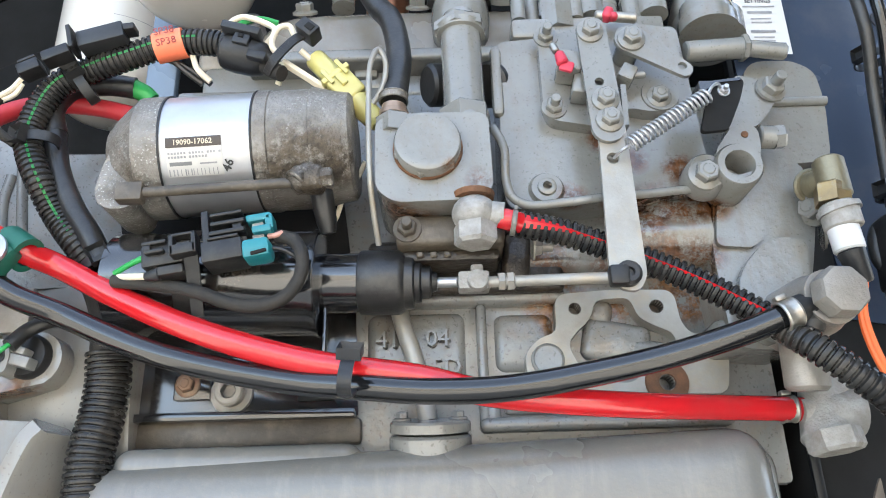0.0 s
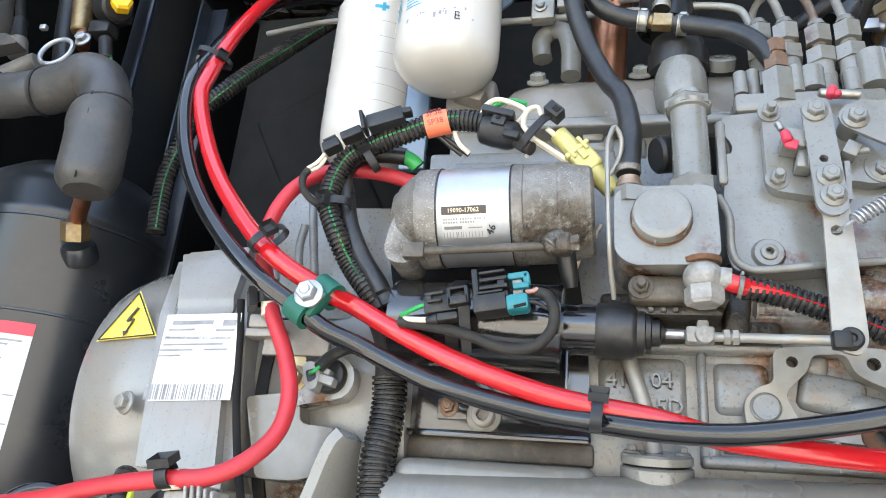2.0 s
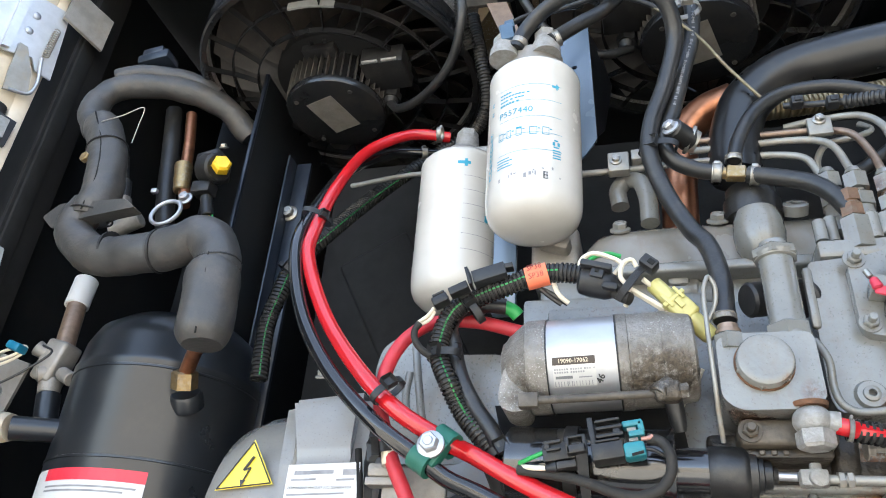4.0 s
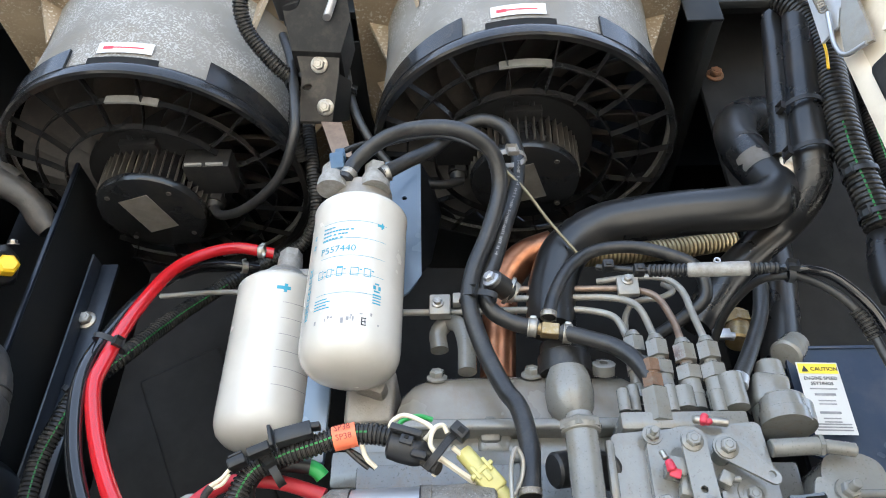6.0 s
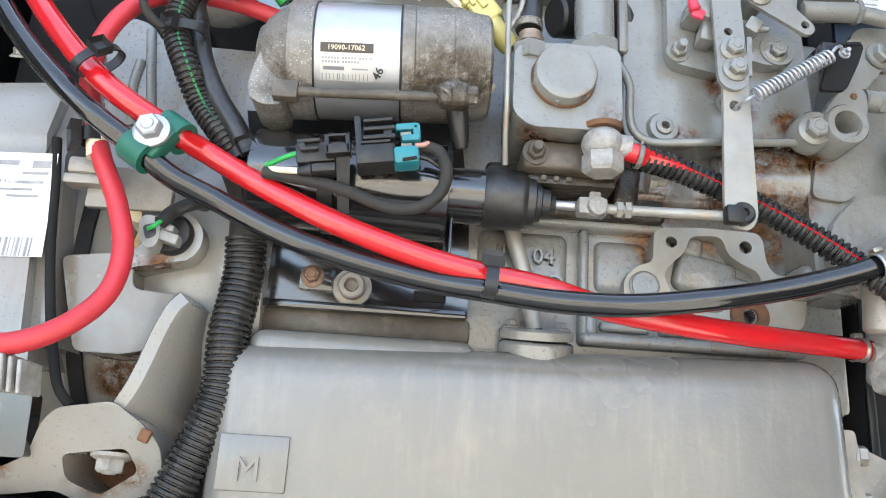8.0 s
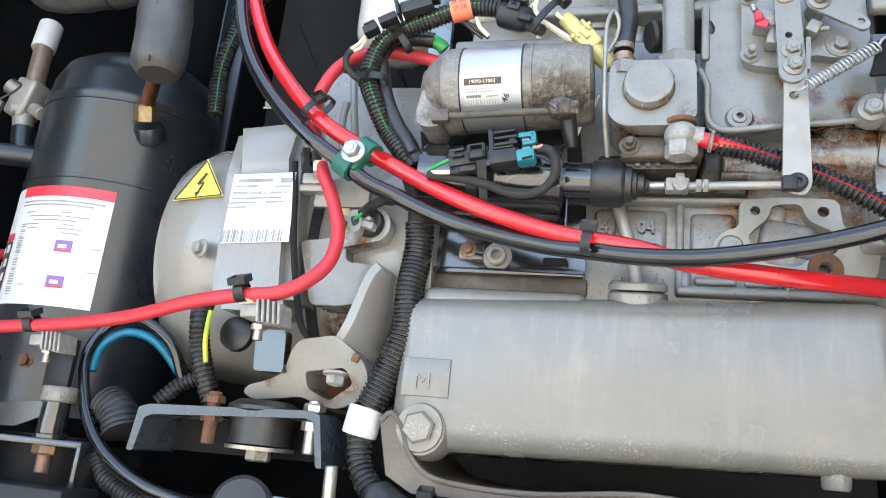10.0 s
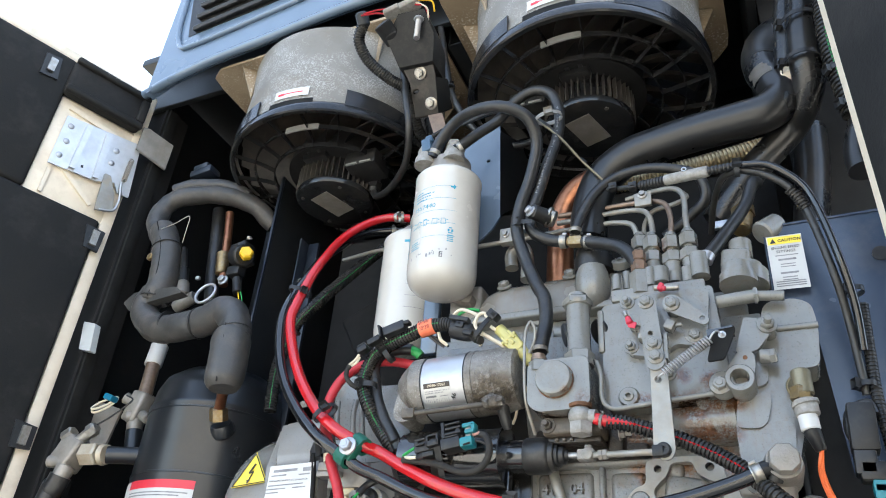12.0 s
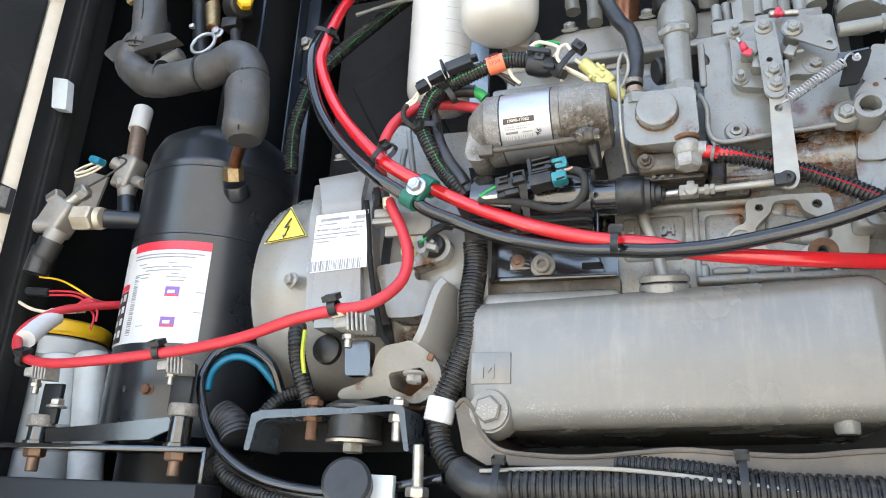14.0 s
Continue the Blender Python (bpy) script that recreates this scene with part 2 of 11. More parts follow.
WHITE_PAINT = surf("white can paint", (0.54, 0.525, 0.485), (0.49, 0.475, 0.435), 14, 0.24, bump=0.05, coat=0.3, dirt=(0.42, 0.38, 0.32), dirt_amount=0.18, dirt_scale=24)
PAPER = surf("white label film", (0.57, 0.57, 0.56), (0.53, 0.53, 0.52), 30, 0.4, bump=0.03)
SILVER_LABEL = surf("silver foil label", (0.50, 0.49, 0.465), (0.44, 0.43, 0.405), 60, 0.4, 0.3, bump=0.03)
INK = surf("black label ink", (0.02, 0.02, 0.02), (0.03, 0.03, 0.03), 60, 0.5, bump=0.0)
GREY_INK = surf("faded grey ink", (0.17, 0.17, 0.18), (0.27, 0.27, 0.28), 90, 0.5, bump=0.0)
GREY_PRINT = surf("pale grey hose print", (0.22, 0.22, 0.22), (0.12, 0.12, 0.12), 300, 0.6, bump=0.0)
BLUE_INK = surf("blue print", (0.03, 0.24, 0.36), (0.05, 0.29, 0.40), 60, 0.45, bump=0.0)
BROWN_INK = surf("dark brown print", (0.035, 0.025, 0.018), (0.05, 0.035, 0.025), 60, 0.45, bump=0.0)
PURPLE_INK = surf("purple print", (0.16, 0.08, 0.30), (0.2, 0.1, 0.34), 60, 0.45, bump=0.0)
RED_INK = surf("red label print", (0.62, 0.03, 0.05), (0.55, 0.03, 0.05), 40, 0.4, bump=0.0)
YELLOW_INK = surf("yellow warning film", (0.82, 0.66, 0.05), (0.76, 0.60, 0.05), 40, 0.4, bump=0.02)
YELLOW = surf("yellow plastic", (0.80, 0.50, 0.01), (0.72, 0.44, 0.01), 40, 0.38, bump=0.05)
CONN_YELLOW = surf("translucent yellow connector", (0.50, 0.46, 0.17), (0.43, 0.39, 0.12), 70, 0.32, bump=0.06, dirt=(0.35, 0.28, 0.1), dirt_amount=0.3)
TEAL = surf("teal plastic", (0.025, 0.19, 0.22), (0.02, 0.15, 0.18), 50, 0.4, bump=0.05)
GREEN_CLAMP = surf("dark green rubber clamp", (0.012, 0.10, 0.065), (0.01, 0.08, 0.055), 50, 0.5, bump=0.12)
GREEN_WIRE = surf("green wire", (0.03, 0.30, 0.06), (0.03, 0.24, 0.05), 60, 0.45, bump=0.0)
EARTH = surf("yellow-green wire", (0.50, 0.50, 0.03), (0.36, 0.44, 0.03), 60, 0.45, bump=0.0)
BLUE_WIRE = surf("blue tube", (0.01, 0.15, 0.25), (0.01, 0.12, 0.21), 60, 0.4, bump=0.0)
WHITE_WIRE = surf("off-white wire", (0.68, 0.62, 0.48), (0.6, 0.54, 0.42), 60, 0.5, bump=0.0)
ORANGE_WIRE = surf("orange wire", (0.78, 0.16, 0.03), (0.7, 0.13, 0.03), 60, 0.45, bump=0.0)
ORANGE_TAG = surf("orange tag tape", (0.80, 0.20, 0.09), (0.74, 0.17, 0.08), 60, 0.5, bump=0.05)
RED_SEAL = surf("red tamper paint", (0.55, 0.035, 0.075), (0.40, 0.03, 0.05), 90, 0.5, bump=0.1)
BEIGE = surf("dusty beige fan shroud", (0.205, 0.196, 0.178), (0.160, 0.148, 0.126), 10, 0.6, bump=0.4, bscale=260, dirt=(0.20, 0.165, 0.115), dirt_amount=0.5, dirt_scale=9, fleck=0.75, fleck_col=(0.40, 0.392, 0.37), fleck_scale=380, fleck_at=0.51, fleck_mask=14.0)
PLATE_TAN = surf("dusty tan mounting plate", (0.31, 0.245, 0.165), (0.24, 0.185, 0.12), 10, 0.7, bump=0.4, bscale=260, dirt=(0.14, 0.105, 0.065), dirt_amount=0.6, dirt_scale=12, fleck=0.7, fleck_col=(0.55, 0.52, 0.46), fleck_scale=260, fleck_at=0.56, fleck_mask=9.0)
LATCH_STEEL = surf("bright galvanised latch steel", (0.58, 0.58, 0.58), (0.50, 0.50, 0.50), 40, 0.36, 0.6, bump=0.05, dirt=(0.40, 0.38, 0.34), dirt_amount=0.25, dirt_scale=60)
FAN_PLASTIC = surf("dusty black fan plastic", (0.012, 0.0135, 0.016), (0.020, 0.0195, 0.019), 20, 0.17, bump=0.08, dirt=(0.05, 0.042, 0.033), dirt_amount=0.4, dirt_scale=18, spec=0.4)
BLADE = surf("brown dusty fan blade", (0.044, 0.036, 0.028), (0.022, 0.019, 0.016), 20, 0.5, bump=0.2, dirt=(0.12, 0.095, 0.07), dirt_amount=0.45, dirt_scale=25)
DUSTY_BLACK = surf("dusty brown-black steel", (0.046, 0.041, 0.034), (0.030, 0.027, 0.024), 30, 0.55, bump=0.15, dirt=(0.15, 0.125, 0.095), dirt_amount=0.4, dirt_scale=40)
INSULATION = surf("black foam pipe insulation", (0.038, 0.038, 0.038), (0.052, 0.050, 0.047), 25, 0.46, bump=0.5, bscale=160, dirt=(0.12, 0.10, 0.08), dirt_amount=0.45, dirt_scale=24)
EXHAUST_BLACK = surf("matt black hose", (0.0095, 0.010, 0.011), (0.014, 0.0138, 0.0135), 18, 0.29, bump=0.1, bscale=200, dirt=(0.055, 0.045, 0.035), dirt_amount=0.3, dirt_scale=14)
FLEX = surf("dull gold braided flex pipe", (0.46, 0.37, 0.22), (0.36, 0.28, 0.16), 60, 0.4, 0.7, bump=0.2)
CARDBOARD = surf("beige plastic plate", (0.52, 0.44, 0.33), (0.46, 0.39, 0.29), 30, 0.6, bump=0.1)
CONCRETE = surf("pale tan concrete yard", (0.45, 0.385, 0.295), (0.39, 0.33, 0.25), 1.3, 0.85, bump=0.3, bscale=40, dirt=(0.24, 0.21, 0.17), dirt_amount=0.4, dirt_scale=3)

TRAILER_WHITE = surf("white trailer paint", (0.72, 0.72, 0.70), (0.66, 0.66, 0.64), 3, 0.35, bump=0.03)
YARD_WALL = surf("sand-coloured plaster", (0.46, 0.39, 0.30), (0.40, 0.34, 0.26), 1.5, 0.9, bump=0.3, bscale=60)
CANISTER = surf("pale blue-grey canister paint", (0.480, 0.505, 0.505), (0.430, 0.455, 0.460), 16, 0.4, bump=0.08, dirt=(0.25, 0.22, 0.18), dirt_amount=0.3)
GEN_PAINT = surf("generator grey paint", (0.240, 0.232, 0.210), (0.210, 0.203, 0.184), 12, 0.22, rvar=0.07, coat=0.25, bump=0.07, bscale=500, peel=4.0, dirt=(0.24, 0.19, 0.13), dirt_amount=0.4, dirt_scale=20, stains=(((-0.200, 0.448, 1.718), 0.026), ((-0.186, 0.452, 1.710), 0.024), ((-0.205, 0.430, 1.728), 0.016), ((-0.196, 0.412, 1.729), 0.012), ((-0.212, 0.404, 1.728), 0.012), ((-0.172, 0.402, 1.778), 0.018), ((-0.190, 0.402, 1.784), 0.012), ((-0.188, 0.402, 1.658), 0.016), ((-0.170, 0.400, 1.664), 0.013), ((-0.206, 0.400, 1.656), 0.010), ((-0.170, 0.387, 1.681), 0.008), ((-0.240, 0.400, 1.664), 0.010)), stain=(0.15, 0.072, 0.030), streak=0.35, fleck=0.25, fleck_scale=520, fleck_at=0.64)
TRAY = surf("weathered beige tray", (0.115, 0.097, 0.077), (0.088, 0.073, 0.057), 20, 0.6, bump=0.3, dirt=(0.2, 0.16, 0.11), dirt_amount=0.5)
LIGHT_PLUG = surf("light grey plug plastic", (0.26, 0.26, 0.25), (0.20, 0.20, 0.19), 60, 0.45, bump=0.1, dirt=(0.12, 0.10, 0.07), dirt_amount=0.3)
# sky reflection on the black channel's edge is put into this base colour
SKY_SHEEN_STEEL = surf("black steel with sky sheen in its colour", (0.055, 0.066, 0.078), (0.040, 0.048, 0.058), 30, 0.28, bump=0.08, dirt=(0.10, 0.085, 0.065), dirt_amount=0.35, dirt_scale=40)
MATT_BLACK = surf("matt black paint", (0.012, 0.012, 0.012), (0.018, 0.018, 0.018), 40, 0.8, bump=0.1, spec=0.15)
PANEL_BLUE = surf("blue painted panel steel", (0.034, 0.047, 0.077), (0.028, 0.040, 0.067), 10, 0.24, bump=0.05, dirt=(0.10, 0.10, 0.10), dirt_amount=0.3, dirt_scale=16)
# oil on the feed pump foot and recess; painted shade in the bolt bores
OIL_AND_SHADE = surf("black casting, oil and shade", (0.030, 0.024, 0.017), (0.014, 0.011, 0.008), 45, 0.4, bump=0.6, bscale=260, peel=2.0, dirt=(0.10, 0.07, 0.04), dirt_amount=0.45, dirt_scale=70)
TAG_INK = surf("dark red tag print", (0.22, 0.02, 0.015), (0.18, 0.02, 0.015), 60, 0.5, bump=0.0)
PRINT_GREY = surf("dark grey print", (0.11, 0.11, 0.115), (0.15, 0.15, 0.15), 90, 0.5, bump=0.0)
OILY = surf("oil-stained casting", (0.085, 0.070, 0.050), (0.040, 0.033, 0.025), 40, 0.5, bump=0.4, bscale=300, dirt=(0.20, 0.17, 0.13), dirt_amount=0.4, dirt_scale=60)
IVORY = surf("ivory stained brass", (0.50, 0.45, 0.35), (0.40, 0.34, 0.25), 60, 0.42, 0.3, bump=0.15, dirt=(0.28, 0.2, 0.1), dirt_amount=0.4)


# ---- shape helpers ----
V = Vector


def link_mesh(name, bm, material, smooth=38.0):
    bm.normal_update()
    for f in bm.faces:
        f.smooth = True
    for e in bm.edges:
        if len(e.link_faces) == 2 and e.calc_face_angle(0.0) > radians(smooth):
            e.smooth = False
    me = bpy.data.meshes.new(name)
    bm.to_mesh(me)
    bm.free()
    me.materials.append(material)
    return me


def thing(name, label, category, at=(0, 0, 0), group="", kind=""):
    ob = new(name)
    ob.location = at
    ob.empty_display_size = 0.02
    return tagged(ob, label, category, group, kind)


def hang(ob, parent):
    if parent is not None:
        m = Matrix.Translation(parent.location)
        if parent.parent is not None:
            m = Matrix.Identity(4)
        ob.parent = parent
        ob.matrix_parent_inverse = m.inverted()
    return ob


def part(name, bm, material, parent=None, label=""):
    ob = new(name, link_mesh(name, bm, material))
    hang(ob, parent)
    if label:
        tagged(ob, label)
    return ob


def whole(name, bm, material, label, category, group="", kind=""):
    return tagged(new(name, link_mesh(name, bm, material)), label, category, group, kind)


def B():
    return bmesh.new()


def axes_of(axis):
    a = V(axis).normalized()
    h = V((0, 0, 1)) if abs(a.z) < 0.9 else V((0, 1, 0))
    u = h.cross(a).normalized()
    return a, u, a.cross(u)


def box(bm, c, s, bevel=0.0015, seg=2, turn=None):
    r = bmesh.ops.create_cube(bm, size=1.0)
    vs = r["verts"]
    for v in vs:
        v.co = V((v.co.x * s[0], v.co.y * s[1], v.co.z * s[2]))
    if bevel:
        es = list({e for v in vs for e in v.link_edges})
        r = bmesh.ops.bevel(bm, geom=es, offset=min(bevel, min(s) * 0.48), segments=seg, profile=0.5, affect="EDGES", clamp_overlap=True)
        vs = list({v for f in r["faces"] for v in f.verts} | {v for v in vs if v.is_valid})
    m = Matrix.Translation(c)
    if turn is not None:
        m = m @ (turn if isinstance(turn, Matrix) else Euler([radians(a) for a in turn]).to_matrix().to_4x4())
    for v in vs:
        v.co = m @ v.co
    return bm


def span(bm, lo, hi, bevel=0.0015, seg=2):
    return box(bm, [(a + b) / 2 for a, b in zip(lo, hi)], [abs(b - a) for a, b in zip(lo, hi)], bevel, seg)


def lathe(bm, base, axis, profile, seg=24, cap=True, phase=0.0):
    """A turned body: profile rows are (distance along the axis, radius)."""
    a, u, w = axes_of(axis)
    rings = []
    for s, r in profile:
        rings.append([bm.verts.new(V(base) + a * s + (u * math.cos(t) + w * math.sin(t)) * max(r, 1e-5))
                      for t in (phase + 2 * math.pi * k / seg for k in range(seg))])
    for p, q in zip(rings, rings[1:]):
        for k in range(seg):
            bm.faces.new((p[k], p[(k + 1) % seg], q[(k + 1) % seg], q[k]))
    if cap:
        bm.faces.new(rings[0][::-1])
        bm.faces.new(rings[-1])
    return bm


def rod(bm, p, q, r, r2=None, seg=20, chamfer=0.0):
    d = V(q) - V(p)
    n, r2 = d.length, r if r2 is None else r2
    c = min(chamfer, n * 0.4, r * 0.5)
    prof = [(0, r - c), (c, r), (n - c, r2), (n, r2 - c)] if c else [(0, r), (n, r2)]
    return lathe(bm, p, d, prof, seg)


def hexa(bm, p, axis, r, h, chamfer=None):
    c = min(0.15 * r, 0.3 * h) if chamfer is None else chamfer
    return lathe(bm, p, axis, [(0, r), (h - c, r), (h, r - c)], 6, phase=0.3)


def smooth_path(pts, n=8):
    pts = [V(p) for p in pts]
    ext = [pts[0] * 2 - pts[1]] + pts + [pts[-1] * 2 - pts[-2]]
    out = []
    for i in range(len(pts) - 1):
        a, b, c, d = ext[i:i + 4]
        ta = max((b - a).length, 1e-6) ** 0.5
        tb = max((c - b).length, 1e-6) ** 0.5
        tc = max((d - c).length, 1e-6) ** 0.5
        m1 = ((b - a) / ta - (c - a) / (ta + tb) + (c - b) / tb) * tb
        m2 = ((c - b) / tb - (d - b) / (tb + tc) + (d - c) / tc) * tb
        for k in range(n):
            t = k / n
            out.append(b * (2 * t ** 3 - 3 * t * t + 1) + m1 * (t ** 3 - 2 * t * t + t) + c * (3 * t * t - 2 * t ** 3) + m2 * (t ** 3 - t * t))
    out.append(pts[-1])
    return out


def resample(path, step):
    out, left = [path[0]], step
    for p, q in zip(path, path[1:]):
        d = (q - p).length
        at = left
        while at <= d:
            out.append(p.lerp(q, at / d))
            at += step
        left = at - d
    if (out[-1] - path[-1]).length > step * 0.3:
        out.append(path[-1])
    return out


def sweep(bm, path, radius, seg=14, cap=True):
    """A round bar along a path; radius is a number or a function of the step."""
    n = len(path)
    tang = [(path[min(i + 1, n - 1)] - path[max(i - 1, 0)]).normalized() for i in range(n)]
    u = axes_of(tang[0])[1]
    rings = []
    for i, (p, t) in enumerate(zip(path, tang)):
        u = (u - t * u.dot(t)).normalized()
        w = t.cross(u)
        r = radius(i) if callable(radius) else radius
        rings.append([bm.verts.new(p + (u * math.cos(k * 2 * math.pi / seg) + w * math.sin(k * 2 * math.pi / seg)) * r) for k in range(seg)])
    for p, q in zip(rings, rings[1:]):
        for k in range(seg):
            bm.faces.new((p[k], p[(k + 1) % seg], q[(k + 1) % seg], q[k]))
    if cap:
        bm.faces.new(rings[0][::-1])
        bm.faces.new(rings[-1])
    return bm


def tube(bm, pts, r, seg=14, n=8):
    return sweep(bm, smooth_path(pts, n), r, seg)


def ribbed(bm, pts, r, pitch=0.0032, depth=0.14, seg=14):
    """Corrugated conduit: square-shouldered rings along the path."""
    path = resample(smooth_path(pts, 10), pitch / 6)
    return sweep(bm, path, lambda i: r * (0.985, 1.0, 1.0, 0.985, 1.0 - depth, 1.0 - depth)[i % 6], seg)


def rib_stripe(pts, r, pitch, toward=(0, -1, 0), width=0.0011):
    """A painted tracer line on a corrugated conduit: one dash on each rib."""
    bm = B()
    path = resample(smooth_path(pts, 10), pitch)
    for i in range(1, len(path) - 1):
        t = (path[i + 1] - path[i - 1]).normalized()
        n = (V(toward) - t * V(toward).dot(t)).normalized()
        w = t.cross(n)
        c = path[i] + n * (r + 0.0001)
        a, b = t * pitch * 0.36, w * width * 0.8
        bm.faces.new([bm.verts.new(c + q) for q in (a + b - n * 0.0001, a - b - n * 0.0001, -a - b - n * 0.0001, b - a - n * 0.0001)])
    bmesh.ops.solidify(bm, geom=bm.faces[:], thickness=0.0004)
    return bm


def slab(bm, pts, depth, bevel=0.001, holes=()):
    """A plate with the given outline (points on one plane), thick away from the viewer (+y)."""
    loops = [[V(p) for p in pts]]
    for c, r in holes:
        if r is None:
            loops.append([V(p) for p in c])
            continue
        loops.append([V(c) + V((math.cos(k * math.pi / 8) * r, 0, math.sin(k * math.pi / 8) * r)) for k in range(16)])
    edges = []
    for lp in loops:
        vs = [bm.verts.new(p) for p in lp]
        edges += [bm.edges.new((vs[i], vs[(i + 1) % len(vs)])) for i in range(len(vs))]
    r = bmesh.ops.triangle_fill(bm, use_beauty=True, edges=edges, normal=(0, -1, 0))
    faces = [g for g in r["geom"] if isinstance(g, bmesh.types.BMFace)]
    ex = bmesh.ops.extrude_face_region(bm, geom=faces)
    for g in ex["geom"]:
        if isinstance(g, bmesh.types.BMVert):
            g.co.y += depth
    bmesh.ops.recalc_face_normals(bm, faces=bm.faces)
    return bm


def round_outline(pts, r=0.006, n=4):
    """Rounds the corners of an outline."""
    pts = [V(p) for p in pts]
    out = []
    for i, p in enumerate(pts):
        a, b = pts[i - 1], pts[(i + 1) % len(pts)]
        ra = min(r, (a - p).length * 0.45, (b - p).length * 0.45)
        s, e = p + (a - p).normalized() * ra, p + (b - p).normalized() * ra
        for k in range(n + 1):
            t = k / n
            out.append(s * (1 - t) ** 2 + p * 2 * t * (1 - t) + e * t * t)
    return out


def behind(pts, dy, eye=(0.0, -0.05, 1.70)):
    """The run moved dy deeper along the lines from a point in front."""
    e = V(eye)
    return [e + (V(p) - e) * (1 + dy / (p[1] - e.y)) for p in pts]


def lug(a, b, ra, rb, n=10):
    """Outline of a flat link between two round ends in the x-z plane."""
    a, b = V(a), V(b)
    t = math.atan2(b.z - a.z, b.x - a.x)
    out = [a + V((math.cos(t + math.pi / 2 + k * math.pi / n) * ra, 0, math.sin(t + math.pi / 2 + k * math.pi / n) * ra)) for k in range(n + 1)]
    out += [b + V((math.cos(t - math.pi / 2 + k * math.pi / n) * rb, 0, math.sin(t - math.pi / 2 + k * math.pi / n) * rb)) for k in range(n + 1)]
    return out


BOLTS = {}


def bolt(parent, p, axis=(0, -1, 0), r=0.0062, material=None, kind="flange"):
    """A bolt head with its flange or washer; alike ones share a mesh."""
    material = material or ZINC
    key = (round(r, 4), material.name, kind)
    if key not in BOLTS:
        bm = B()
        if kind == "flange":
            lathe(bm, (0, 0, 0), (0, 0, 1), [(0, r * 1.45), (r * 0.25, r * 1.42), (r * 0.42, r * 1.08)], 18)
            hexa(bm, (0, 0, r * 0.4), (0, 0, 1), r, r * 0.85)
            lathe(bm, (0, 0, r * 1.25), (0, 0, 1), [(0, r * 0.55), (r * 0.12, r * 0.45)], 10)
        elif kind == "socket":
            lathe(bm, (0, 0, 0), (0, 0, 1), [(0, r * 1.7), (r * 0.3, r * 1.65)], 20)
            lathe(bm, (0, 0, r * 0.3), (0, 0, 1), [(0, r * 1.15), (r * 0.8, r * 1.15), (r * 0.95, r * 1.0), (r * 0.95, r * 0.62)], 20, cap=False)
            lathe(bm, (0, 0, r * 0.45), (0, 0, 1), [(0, 0.0), (0, r * 0.62), (r * 0.8, r * 0.62)], 6, cap=False)
        elif kind == "stud":
            lathe(bm, (0, 0, 0), (0, 0, 1), [(0, r * 1.6), (r * 0.25, r * 1.55)], 18)
            hexa(bm, (0, 0, r * 0.25), (0, 0, 1), r * 1.1, r * 0.9)
            lathe(bm, (0, 0, r * 1.1), (0, 0, 1), [(0, r * 0.6), (r * 1.2, r * 0.6), (r * 1.3, r * 0.5)], 12)
        BOLTS[key] = link_mesh("bolt", bm, material)
    ob = new("bolt", BOLTS[key])
    m = Matrix.Translation(p) @ V(axis).to_track_quat("Z", "Y").to_matrix().to_4x4()
    hang(ob, parent)
    ob.matrix_basis = m
    return ob


def letters(parent, name, words, at, size, material, right=(1, 0, 0), up=(0, 0, 1), depth=0.0002, centre=False):
    """Raised or printed lettering in the built-in font."""
    cu = bpy.data.curves.new(name, "FONT")
    cu.body, cu.size, cu.extrude, cu.resolution_u = words, size, depth, 2
    if centre:
        cu.align_x = "CENTER"
    tmp = bpy.data.objects.new(name, cu)
    me = bpy.data.meshes.new_from_object(tmp)
    bpy.data.objects.remove(tmp)
    me.materials.clear()
    me.materials.append(material)
    ob = new(name, me)
    r, u = V(right).normalized(), V(up).normalized()
    n = r.cross(u)
    hang(ob, parent)
    ob.matrix_basis = Matrix((( r.x, u.x, n.x, at[0]), (r.y, u.y, n.y, at[1]), (r.z, u.z, n.z, at[2]), (0, 0, 0, 1)))
    return ob


def bars(bm, at, right, up, rows, lift=0.0004):
    """Unreadable writing as thin bars: rows of (along, up, width, height)."""
    r, u = V(right).normalized(), V(up).normalized()
    n = r.cross(u) * lift
    for x, y, w, h in rows:
        o = V(at) + n
        bm.faces.new([bm.verts.new(o + r * a + u * b) for a, b in ((x, y), (x + w, y), (x + w, y + h), (x, y + h))])
    return bm


